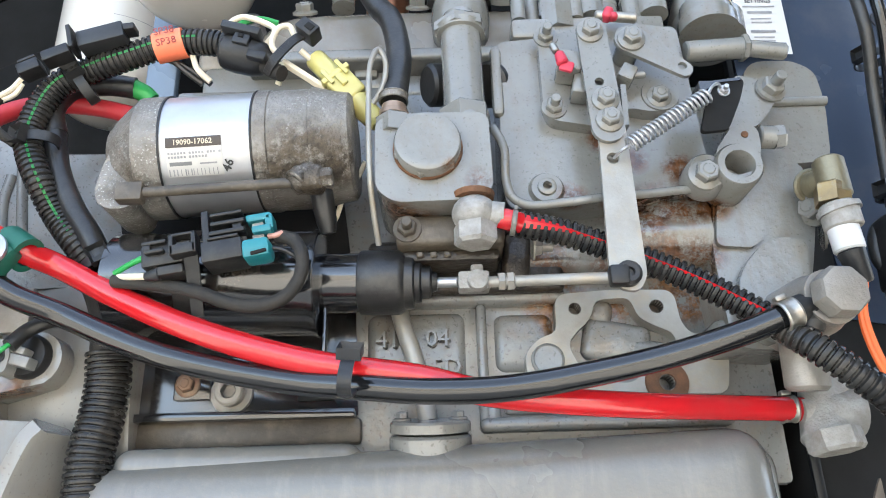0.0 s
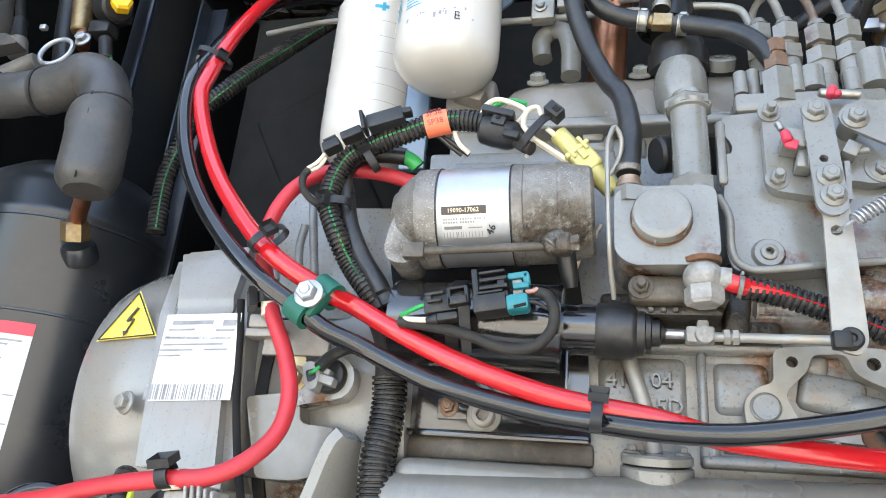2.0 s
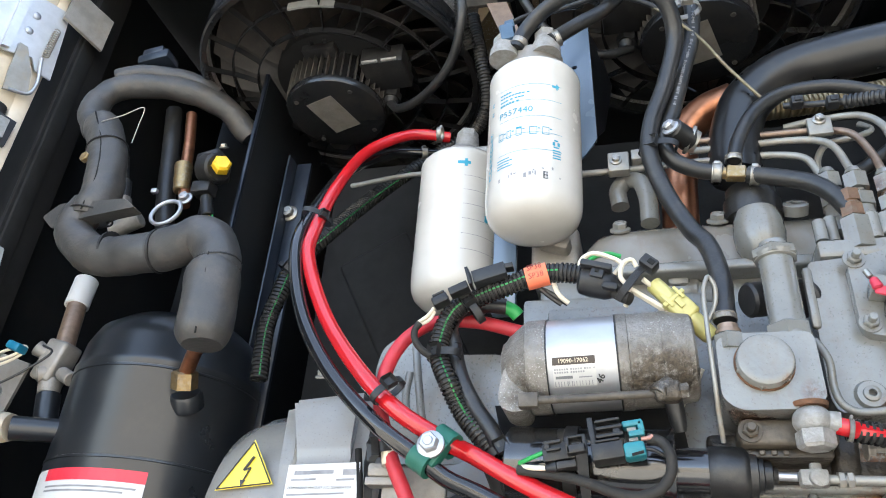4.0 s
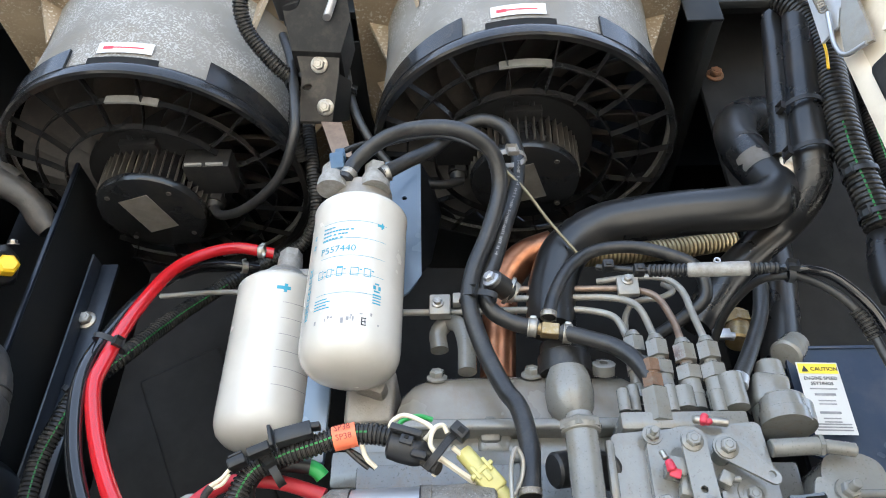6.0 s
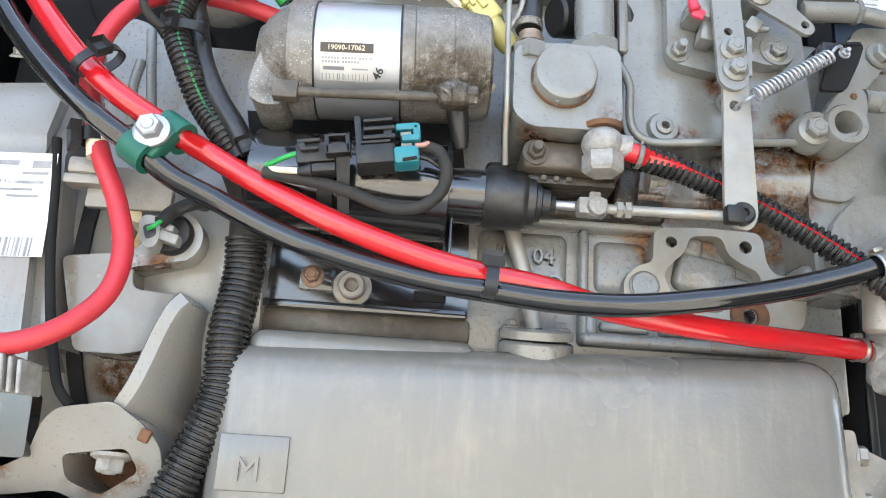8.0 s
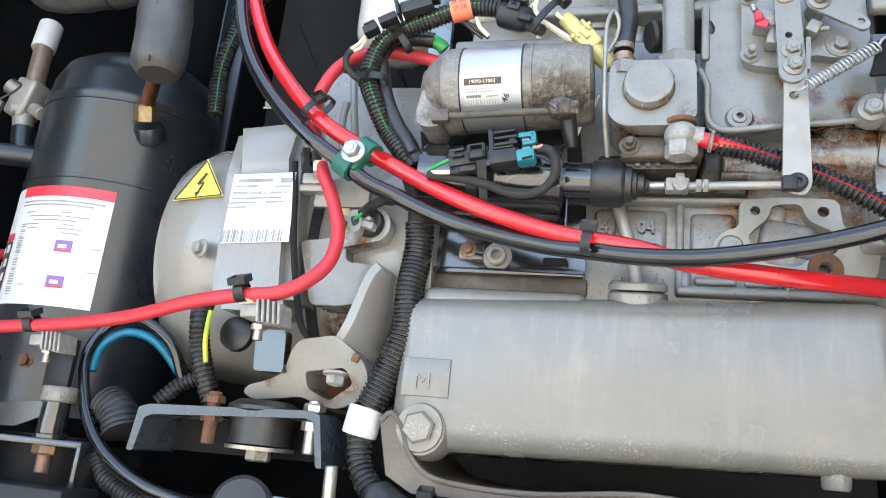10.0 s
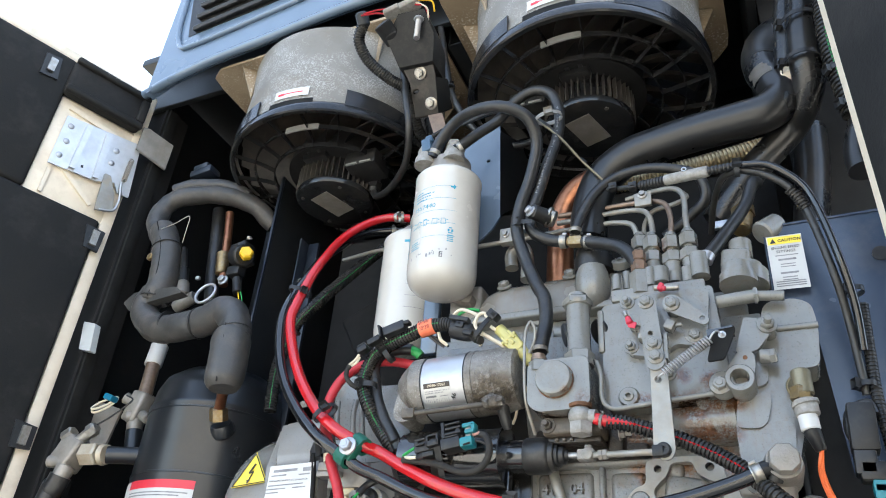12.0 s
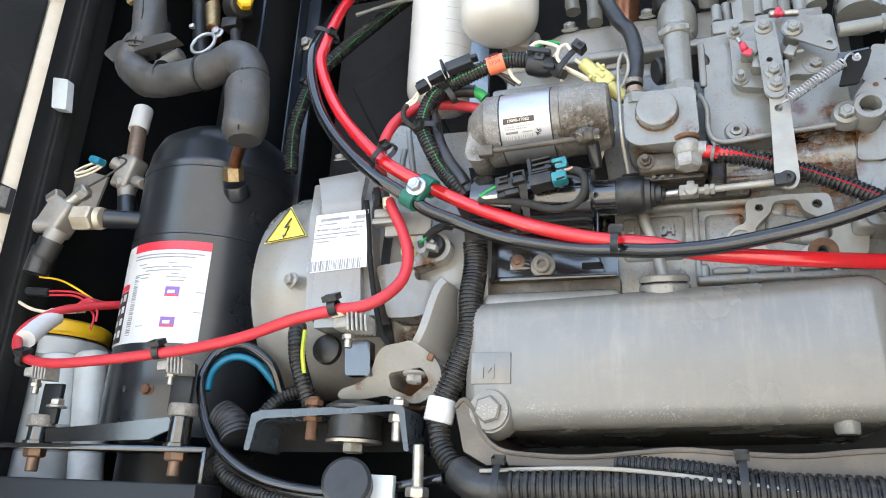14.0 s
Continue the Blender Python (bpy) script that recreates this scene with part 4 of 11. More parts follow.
part("foil_patch", torn_patch([V(air_run[8]).lerp(V(air_run[9]), 0.75), air_run[9], V(air_run[9]).lerp(V(air_run[10]), 0.6)], 0.0241, (-0.75, -1, 0.1), 0.62, 5), CAST_PLAIN, air, "scuffed silver foil patch")
rnd = random.Random(4)
bm = B()
for p, r in (((0.327, 0.436, 2.300), 0.0072), ((0.332, 0.434, 2.306), 0.0060), ((0.324, 0.437, 2.290), 0.0056), ((0.330, 0.437, 2.282), 0.0046)):
    bmesh.ops.create_icosphere(bm, subdivisions=2, radius=r, matrix=Matrix.Translation(p) @ Matrix.Diagonal((1.0, 0.7, 0.9, 1)))
for v in bm.verts:
    v.co += V((rnd.uniform(-1, 1), rnd.uniform(-1, 1), rnd.uniform(-1, 1))) * 0.0007
part("foam_blob", bm, CREAM, air, "blob of pale sealing foam")
drain = thing("vertical_hose", "black drain hose strapped to a thinner pipe", "hose", (0.352, 0.425, 2.331))
drain_run = [(0.388, 0.400, 2.530), (0.372, 0.406, 2.446), (0.358, 0.412, 2.371), (0.353, 0.414, 2.346), (0.348, 0.420, 2.303), (0.347, 0.432, 2.279), (0.339, 0.452, 2.264), (0.324, 0.478, 2.254), (0.299, 0.490, 2.236), (0.267, 0.496, 2.208), (0.242, 0.500, 2.179), (0.220, 0.505, 2.150)]
part("hose", tube(B(), drain_run, 0.0186, 22), EXHAUST_BLACK, drain)
part("side_pipe", tube(B(), [(0.366, 0.424, 2.530), (0.350, 0.424, 2.448), (0.337, 0.424, 2.382), (0.331, 0.428, 2.342), (0.326, 0.434, 2.310)], 0.0130, 18), EXHAUST_BLACK, drain)

# ---- blue side panel with caution label ----
side_panel = thing("side_panel", "blue-black sheet steel panel beside the engine", "panel", (0.33, 0.43, 1.8))
bm = B()
slab(bm, [(0.267, 0.432, 2.087), (0.389, 0.432, 2.088), (0.47, 0.428, 1.79), (0.305, 0.432, 1.818), (0.298, 0.432, 1.980), (0.266, 0.432, 1.990)], 0.004)
part("sheet", bm, PANEL_BLUE, side_panel)


# ---- engine front: cast block face ----
def block_rib(lo, hi, bevel=0.0042):
    part("casting_rib", span(B(), (lo[0], lo[1] - 0.003, lo[2]), hi, bevel, 4), BLOCK_PAINT, engine)


za, zb = (0.082, 0.430, 1.832)[2], (0.079, 0.430, 1.757)[2]
block_rib(((0.009, 0.430, 1.836)[0], 0.422, (0.011, 0.430, 1.831)[2]), ((0.133, 0.430, 1.832)[0], 0.44, (0.011, 0.430, 1.839)[2]))
block_rib(((0.079, 0.430, 1.812)[0], 0.424, zb), ((0.085, 0.430, 1.812)[0], 0.44, za))
block_rib(((0.157, 0.430, 1.761)[0], 0.422, zb), ((0.162, 0.430, 1.761)[0], 0.44, (0.162, 0.430, 1.780)[2]))
block_rib(((0.079, 0.430, 1.768)[0], 0.422, zb), ((0.221, 0.430, 1.764)[0], 0.44, zb + 0.008))
block_rib(((0.191, 0.430, 1.760)[0], 0.422, zb), ((0.198, 0.430, 1.759)[0], 0.44, (0.162, 0.430, 1.780)[2]))
block_rib(((0.082, 0.430, 1.768)[0], 0.424, zb), ((0.091, 0.430, 1.767)[0], 0.44, (0.161, 0.430, 1.777)[2]))
# raised pads of the casting between the ribs
for x0, x1, z0, z1 in ((0.014, 0.073, 1.783, 1.829), (0.089, 0.125, 1.791, 1.827), (0.093, 0.125, zb + 0.010, 1.774), (0.130, 0.154, zb + 0.010, 1.773), (0.166, 0.188, zb + 0.010, 1.772)):
    part("casting_pad", span(B(), (x0, 0.4262, z0), (x1, 0.44, z1), 0.0075, 5), BLOCK_PAINT, engine)
# machined gasket flange with its bolt holes round an open, uneven port
flange = round_outline([(0.126, 0.419, 1.835), (0.158, 0.419, 1.837), (0.196, 0.419, 1.836), (0.198, 0.419, 1.816), (0.203, 0.419, 1.809), (0.225, 0.419, 1.809), (0.219, 0.419, 1.774), (0.187, 0.419, 1.775), (0.168, 0.419, 1.776), (0.146, 0.419, 1.778), (0.107, 0.419, 1.782), (0.106, 0.419, 1.800), (0.115, 0.419, 1.809), (0.125, 0.419, 1.812)], 0.007, 5)
port = round_outline([(0.146, 0.419, 1.820), (0.149, 0.419, 1.831), (0.170, 0.419, 1.832), (0.173, 0.419, 1.820), (0.183, 0.419, 1.814), (0.193, 0.419, 1.810), (0.195, 0.419, 1.793), (0.176, 0.419, 1.790), (0.166, 0.419, 1.781), (0.142, 0.419, 1.784), (0.136, 0.419, 1.793), (0.131, 0.419, 1.805), (0.138, 0.419, 1.813)], 0.007, 4)
bm = B()
slab(bm, flange, 0.013, holes=(((0.137, 0.419, 1.826), 0.0037), ((0.185, 0.419, 1.826), 0.0042), ((0.185, 0.419, 1.781), 0.0045), (port, None)))
# bore walls coloured near-black: the shade inside the holes is put into colour
for p, r in (((0.137, 0.419, 1.826), 0.0037), ((0.185, 0.419, 1.826), 0.0042), ((0.185, 0.419, 1.781), 0.0045)):
    bore = B()
    lathe(bore, V(p) + V((0, 0.0008, 0)), (0, 1, 0), [(0, r), (0.016, r * 0.97), (0.016, 0)], 20, cap=False)
    part("bolt_bore", bore, OIL_AND_SHADE, engine)
part("gasket_flange", bm, LEVER_STEEL, engine, "bare machined flange with bolt holes")
bm = B()
lathe(bm, (0.119, 0.420, 1.796), (0, -1, 0), [(0, 0.0098), (0.0022, 0.0095), (0.003, 0.0085), (0.0024, 0.0078), (0.0022, 0.0)], 28, cap=False)
part("core_plug", bm, BLOCK_PAINT, engine)
bm = B()
c = V((0.185, 0.419, 1.781))
lathe(bm, c, (0, -1, 0), [(0, 0.0125), (0.002, 0.012), (0.002, 0.0048), (-0.006, 0.0045)], 24, cap=False)
part("rusty_washer", bm, RUSTY, engine, "rust-brown washer round a bolt hole")
for p, s3 in (((0.161, 0.430, 1.807), (0.040, 0.012, 0.026)), ((0.180, 0.430, 1.799), (0.026, 0.014, 0.018)), ((0.153, 0.430, 1.826), (0.016, 0.012, 0.016))):
    part("port_lump", box(B(), p, s3, 0.006, 4, (0, 12, 0)), BLOCK_PAINT, engine)
for words, q in (("41", (0.020, 0.425, 1.807)), ("04", (0.049, 0.425, 1.807)), ("5D", (0.052, 0.425, 1.790))):
    # a slightly larger dark copy lies behind each, shifted right and down
    letters(engine, "cast_letters", words, V(q) + V((0.0005, 0.0004, -0.0005)), 0.0148, OILY, depth=0.0022)
    letters(engine, "cast_letters", words, q, 0.0142, BLOCK_PAINT, depth=0.0030)
# oil outlet flange and its upright tube above the pan
bm = B()
c = V((0.051, 0.412, 1.757))
fl_ax = V((0, -0.22, 1))
lathe(bm, c - V((0, -0.004, 0.010)), fl_ax, [(0, 0.0225), (0.0075, 0.0225), (0.0088, 0.0212), (0.0092, 0.0195)], 36)
part("drain_flange", bm, BLOCK_PAINT, engine)
bm = B()
lathe(bm, c + V((0, 0.002, -0.0004)), fl_ax, [(0, 0.0195), (0.0006, 0.0222), (0.0052, 0.0222), (0.0066, 0.0208), (0.0070, 0.009)], 36)
part("flange_cover", bm, BLOCK_PAINT, engine)
for px in (-0.0155, 0.0155):
    bolt(engine, c + V((px, 0.002, 0.0064)), fl_ax, 0.0036, BLOCK_PAINT)
part("dipstick_tube", tube(B(), [(0.028, 0.422, 1.854), (0.036, 0.416, 1.820), (0.045, 0.415, 1.790), (0.050, 0.415, 1.763)], 0.0052, 14), LEVER_STEEL, engine, "bare steel dipstick tube")
# plain wall of the block behind the starter
bm = B()
span(bm, ((-0.007, 0.440, 1.934)[0], 0.434, (-0.005, 0.440, 1.847)[2]), ((0.019, 0.440, 1.933)[0], 0.47, (-0.007, 0.440, 1.962)[2]), 0.006)
part("block_shoulder", bm, BLOCK_PAINT, engine)
# pan details
bm = B()
span(bm, ((0.228, 0.430, 1.825)[0] - 0.05, 0.404, 1.640), ((0.229, 0.430, 1.825)[0] + 0.006, 0.60, 1.745), 0.012, 4)
part("pan_end", bm, PAN_PAINT, engine)
bm = B()
hexa(bm, V((-0.103, 0.386, 1.639)), (0, -1, 0), 0.0125, 0.008)
lathe(bm, V((-0.103, 0.386, 1.639)), (0, -1, 0), [(0, 0.018), (0.002, 0.0175)], 28)
part("drain_plug", bm, PAN_PAINT, engine, "large hexagon drain plug")
bm = B()
lathe(bm, V((-0.103, 0.386, 1.638)) + V((0, 0.022, 0)), (0, -1, 0), [(0, 0.024), (0.014, 0.022), (0.021, 0.019)], 36)
part("plug_boss", bm, PAN_PAINT, engine)
bm = B()
lathe(bm, V((0.184, 0.410, 1.640)), (0, 0, -1), [(-0.01, 0.015), (0.003, 0.0115), (0.006, 0.0100), (0.014, 0.0095), (0.016, 0.008)], 24)
part("drain_boss", bm, PAN_PAINT, engine)
bm = B()
a, b = V((-0.121, 0.387, 1.662)), V((-0.084, 0.387, 1.691))
span(bm, (a.x, 0.3862, a.z), (b.x, 0.4, b.z), 0.001)
part("cast_plate", bm, PAN_PAINT, engine)
letters(engine, "cast_letters", "M", (a.x + 0.009, 0.3856, a.z + 0.005), 0.0185, PAN_PAINT, depth=0.0009)

# ---- feed pump ----
feed = thing("feed_pump", "grey painted fuel feed pump with large hexagon cap", "pump", (0.056, 0.370, 1.898))
a, b = V((0.025, 0.360, 1.924)), V((0.088, 0.360, 1.859))
bm = B()
slab(bm, round_outline([(a.x, 0.358, a.z - 0.004), (a.x + 0.012, 0.358, a.z), (b.x, 0.358, a.z), (b.x + 0.001, 0.358, 1.876), (b.x - 0.010, 0.358, 1.870), (a.x + 0.010, 0.358, 1.8695), (a.x, 0.358, 1.878)], 0.008, 5), 0.055)
bmesh.ops.bevel(bm, geom=[e for e in bm.edges if e.is_manifold and e.calc_face_angle(0) > 0.9], offset=0.008, segments=5, affect="EDGES", clamp_overlap=True)
part("body", bm, GREY_PAINT, feed)
c = V((0.054, 0.360, 1.901))
bm = B()
lathe(bm, c + V((0, 0.004, 0)), (0, -1, 0), [(0, 0.0195), (0.007, 0.0190), (0.008, 0.0175)], 36)
part("cap_flange", bm, GREY_PAINT, feed)
bm = B()
lathe(bm, c - V((0, 0.003, 0)), (0, -1, 0), [(0, 0.0182), (0.0070, 0.0182), (0.0086, 0.0174), (0.0092, 0.0158), (0.0088, 0.0120), (0.0090, 0.0)], 36)
hexa(bm, c - V((0, 0.003, 0)), (0, -1, 0), 0.0192, 0.0072, 0.0022)
part("hex_cap", bm, GREY_PAINT, feed)
bm = B()
lathe(bm, c - V((0, 0.0025, 0)), (0, -1, 0), [(0, 0.0193), (0.0014, 0.0190)], 32)
part("copper_washer", bm, RUSTY, feed)
p0, p1 = V((0.076, 0.373, 1.919)), V((0.075, 0.373, 1.997))
bm = B()
lathe(bm, p0, p1 - p0, [(0, 0.0145), (0.006, 0.0145), (0.010, 0.0122), ((p1 - p0).length * 0.86, 0.0122), ((p1 - p0).length * 0.87, 0.0145), ((p1 - p0).length * 0.92, 0.0155)], 32)
part("strainer_tower", bm, GREY_PAINT, feed)
bm = B()
hexa(bm, p1 - (p1 - p0).normalized() * 0.009, p1 - p0, 0.0165, 0.008, 0.002)
lathe(bm, p1 - (p1 - p0).normalized() * 0.001, p1 - p0, [(0, 0.012), (0.005, 0.010), (0.006, 0.006)], 24)
part("tower_cap", bm, GREY_PAINT, feed)
bm = B()
hexa(bm, p0 + (p1 - p0) * 0.05, p1 - p0, 0.0155, 0.012, 0.002)
part("tower_hex", bm, GREY_PAINT, feed)
# inlet fitting with the hose end
f = V((0.035, 0.365, 1.920))
bm = B()
hexa(bm, f - V((0, 0, 0.006)), (0, 0, 1), 0.0105, 0.012)
part("inlet_nut", bm, GREY_PAINT, feed)
bm = B()
lathe(bm, f + V((0, 0, 0.006)), (0, 0, 1), [(0, 0.0085), (0.003, 0.0085), (0.0035, 0.007), (0.007, 0.007)], 20)
part("copper_collar", bm, BROWN_STEEL, feed)
# banjo outlet below
c = V((0.078, 0.362, 1.863))
bm = B()
bmesh.ops.create_uvsphere(bm, u_segments=24, v_segments=14, radius=0.0122, matrix=Matrix.Translation(c) @ Matrix.Diagonal((1, 1, 0.85, 1)))
lathe(bm, c, (1, -0.1, -0.12), [(0, 0.0075), (0.016, 0.007)], 18)
part("banjo", bm, WHITE_OXIDE, feed, "oxidised banjo fitting")
bm = B()
hexa(bm, c - V((0, 0, 0.007)), (0, 0, -1), 0.0118, 0.011, 0.002)
part("banjo_bolt", bm, WHITE_OXIDE, feed)
bm = B()
lathe(bm, c + V((0, 0, 0.0085)), (0, 0, 1), [(0, 0.0108), (0.003, 0.0115)], 22)
part("rusted_seat", bm, RUSTY, feed)
bm = B()
span(bm, (0.035, 0.374, 1.8515), (0.095, 0.41, 1.8690), 0.0035, 3)
part("mounting_foot", bm, OILY, feed, "oil-stained mounting foot")
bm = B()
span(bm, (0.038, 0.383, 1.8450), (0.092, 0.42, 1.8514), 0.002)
part("foot_skirt", bm, OIL_AND_SHADE, feed, "black oily skirt of the foot")
for px in (0.048, 0.0555, 0.063):
    part("skirt_lug", box(B(), (px, 0.3825, 1.8482), (0.0040, 0.004, 0.0034), 0.0008, 1), OILY, feed)
bolt(feed, (0.0415, 0.3742, 1.8605), (0, -1, 0), 0.0050, OILY, "stud")
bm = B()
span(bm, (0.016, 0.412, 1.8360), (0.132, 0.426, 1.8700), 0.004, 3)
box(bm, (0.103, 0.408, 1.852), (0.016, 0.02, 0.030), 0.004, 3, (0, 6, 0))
part("oily_recess", bm, OIL_AND_SHADE, engine, "black casting, oil and shade below the feed pump")
bolt(feed, (0.110, 0.382, 1.851), (1, 0, 0), 0.0048, CAST_PLAIN, "stud")

# ---- injection pump ----
pump = thing("injection_pump", "grey painted injection pump housing with rust streaks", "pump", (0.137, 0.390, 1.933))
a, b = V((0.097, 0.385, 1.991)), V((0.219, 0.385, 1.881))
bm = B()
slab(bm, round_outline([(0.098, 0.384, 1.990), (0.211, 0.384, 1.999), (0.213, 0.384, 1.967), (0.215, 0.384, 1.923), (0.217, 0.384, 1.886), (0.180, 0.384, 1.882), (0.100, 0.384, 1.875), (0.096, 0.384, 1.886)], 0.006, 4), 0.07)
bmesh.ops.bevel(bm, geom=[e for e in bm.edges if e.is_manifold and e.calc_face_angle(0) > 0.9], offset=0.004, segments=3, affect="EDGES", clamp_overlap=True)
part("housing", bm, GREY_PAINT, pump)
bm = B()
span(bm, ((0.093, 0.380, 1.899)[0], 0.3805, (0.095, 0.380, 1.936)[2]), ((0.100, 0.380, 1.899)[0], 0.388, (0.105, 0.380, 1.985)[2]), 0.003)
part("housing_edge", bm, GREY_PAINT, pump)
bm = B()
span(bm, ((0.179, 0.400, 1.869)[0], 0.394, (0.196, 0.400, 1.849)[2]), ((0.223, 0.400, 1.868)[0], 0.44, (0.201, 0.400, 1.889)[2]), 0.012, 4)
span(bm, ((0.102, 0.410, 1.869)[0], 0.41, (0.100, 0.410, 1.847)[2]), ((0.226, 0.410, 1.865)[0], 0.44, (0.103, 0.410, 1.891)[2]), 0.008, 3)
part("lower_casting", bm, GREY_PAINT, pump, "rust-streaked lower casting")
# governor cover plate with its bolts
bm = B()
slab(bm, round_outline([(0.122, 0.374, 1.983), (0.145, 0.374, 1.991), (0.178, 0.374, 1.994), (0.208, 0.374, 1.989), (0.201, 0.374, 1.935), (0.187, 0.374, 1.930), (0.171, 0.374, 1.934), (0.156, 0.374, 1.921), (0.126, 0.374, 1.927), (0.122, 0.374, 1.936)], 0.006, 4), 0.012)
part("governor_cover", bm, GREY_PAINT, pump)
for p, r in (((0.127, 0.374, 1.985), .0048), ((0.128, 0.374, 1.935), .0048), ((0.190, 0.374, 1.940), .0052), ((0.161, 0.383, 1.907), .0045)):
    bolt(pump, p, (0, -1, 0), r, GREY_PAINT, "stud" if r < .005 else "flange")
# round plug with socket screw
bm = B()
lathe(bm, (0.121, 0.384, 1.887), (0, -1, 0), [(0, 0.0105), (0.001, 0.0098), (0.003, 0.0088), (0.0032, 0.0055), (0.005, 0.0052), (0.0055, 0.0042), (0.0055, 0.0026), (0.002, 0.0024)], 28, cap=False)
part("plug", bm, GREY_PAINT, pump)
# overflow pipe along the lower edge
bm = tube(B(), [(0.092, 0.376, 1.924), (0.097, 0.372, 1.908), (0.097, 0.372, 1.887), (0.100, 0.372, 1.877), (0.108, 0.372, 1.872), (0.129, 0.372, 1.873), (0.154, 0.373, 1.876), (0.180, 0.376, 1.879), (0.204, 0.378, 1.882)], 0.0026, 12)
part("overflow_pipe", bm, GREY_PAINT, pump)
bm = B()
lathe(bm, (0.209, 0.382, 1.888), (0, -1, 0), [(0, 0.0125), (0.012, 0.0115), (0.014, 0.010)], 24)
part("pipe_boss", bm, GREY_PAINT, pump)
bolt(pump, (0.207, 0.370, 1.886), (0, -1, 0), 0.0066, GREY_PAINT)
# stop screw with red tamper paint
c = V((0.137, 0.365, 1.956))
bm = B()
box(bm, c, (0.014, 0.018, 0.013), 0.002, 2, (0, 12, 0))
box(bm, c + V((0.006, 0.002, -0.012)), (0.010, 0.014, 0.016), 0.002, 2, (0, 10, 0))
lathe(bm, c + V((0, -0.006, -0.004)), (0.05, -1, -0.1), [(0, 0.0035), (0.004, 0.003)], 12)
part("stop_block", bm, GREY_PAINT, pump)
bm = B()
rod(bm, (0.130, 0.354, 1.959), (0.132, 0.354, 1.951), 0.0028, 0.0036, 12, 0.001)
box(bm, (0.134, 0.355, 1.950), (0.008, 0.003, 0.007), 0.0014, 2, (0, 20, 0))
part("sealed_screw", bm, RED_SEAL, pump, "screw daubed with red tamper paint")
bm = B()
rod(bm, (0.127, 0.356, 1.966), (0.129, 0.355, 1.960), 0.0022, None, 10, 0.0006)
part("screw_tip", bm, ZINC, pump)
# second sealed screw on top
bm = B()
rod(bm, (0.156, 0.365, 1.993), (0.181, 0.365, 1.990), 0.0032, None, 12, 0.001)
part("top_screw", bm, ZINC, pump)
bm = B()
box(bm, (0.1635, 0.364, 1.9925), (0.0060, 0.008, 0.0085), 0.0024, 3, (0, 25, 0))
box(bm, (0.1665, 0.363, 1.9900), (0.0050, 0.006, 0.0045), 0.0018, 3, (0, -10, 0))
part("top_seal", bm, RED_SEAL, pump, "red tamper paint on a nut")
# throttle arm plate
bm = B()
slab(bm, lug((0.173, 0.356, 1.969), (0.201, 0.356, 1.947), 0.0095, 0.0048), 0.0028, holes=(((0.200, 0.356, 1.949), 0.0026),))
part("arm", bm, GREY_PAINT, pump)
bolt(pump, (0.173, 0.356, 1.968), (0, -1, 0), 0.0056, GREY_PAINT)
bm = B()
lathe(bm, (0.173, 0.356, 1.968), (0, 1, 0), [(0, 0.007), (0.02, 0.007)], 20)
part("arm_shaft", bm, GREY_PAINT, pump)
bm = B()
box(bm, (0.169, 0.362, 1.947), (0.009, 0.012, 0.010), 0.0012, 2, (0, 30, 0))
rod(bm, (0.169, 0.362, 1.947), (0.180, 0.362, 1.948), 0.0022, None, 10, 0.0005)
part("link_pin", bm, GREY_PAINT, pump)
bm = B()
lathe(bm, (0.191, 0.377, 1.942), (0, -1, 0), [(0, 0.012), (0.004, 0.011)], 24)
part("bearing_cap", bm, GREY_PAINT, pump)

# ---- lever ----
lever = thing("throttle_lever", "flat steel lever bolted to the injection pump", "lever", (0.150, 0.350, 1.881))
bm = B()
slab(bm, lug((0.150, 0.353, 1.974), (0.153, 0.353, 1.909), 0.0086, 0.0092), 0.003, holes=(((0.151, 0.353, 1.938), 0.0026),))
part("upper_arm", bm, GREY_PAINT, lever, "grey painted upper arm")
bm = B()
lo = round_outline([(0.148, 0.356, 1.912), (0.163, 0.356, 1.913), (0.164, 0.356, 1.823), (0.159, 0.356, 1.815), (0.149, 0.356, 1.817), (0.145, 0.356, 1.827)], 0.004)
slab(bm, lo, 0.003, holes=(((0.154, 0.356, 1.891), 0.0034),))
part("lower_arm", bm, LEVER_STEEL, lever, "bare steel lower arm")
bm = B()
slab(bm, [(0.163, 0.355, 1.937), (0.166, 0.355, 1.937), (0.165, 0.355, 1.911), (0.162, 0.355, 1.911)], 0.012)
part("arm_fold", bm, GREY_PAINT, lever)
for p in ((0.149, 0.353, 1.972), (0.153, 0.353, 1.926), (0.154, 0.353, 1.913)):
    bolt(lever, p, (0, -1, 0), 0.0054, GREY_PAINT)
bm = B()
lathe(bm, (0.153, 0.360, 1.943), (0, 1, 0), [(0, 0.0065), (0.018, 0.0065)], 18)
part("pivot_shaft", bm, GREY_PAINT, lever)

# ---- linkage between solenoid and lever ----
link = thing("solenoid_linkage", "steel pull rod with clevis between solenoid and lever", "linkage", (0.096, 0.380, 1.831))
bm = B()
rod(bm, (0.053, 0.394, 1.836), (0.069, 0.388, 1.834), 0.0030, None, 14, 0.0005)
part("plunger", bm, SILVER, link, "shiny plunger rod")
bm = B()
box(bm, (0.077, 0.384, 1.832), (0.017, 0.011, 0.0105), 0.0015, 2)
box(bm, (0.079, 0.384, 1.835), (0.007, 0.006, 0.014), 0.0015, 2)
lathe(bm, (0.079, 0.380, 1.831), (0, -1, 0), [(0, 0.006), (0.005, 0.0055), (0.006, 0.004)], 18)
part("clevis", bm, WHITE_OXIDE, link)
bm = B()
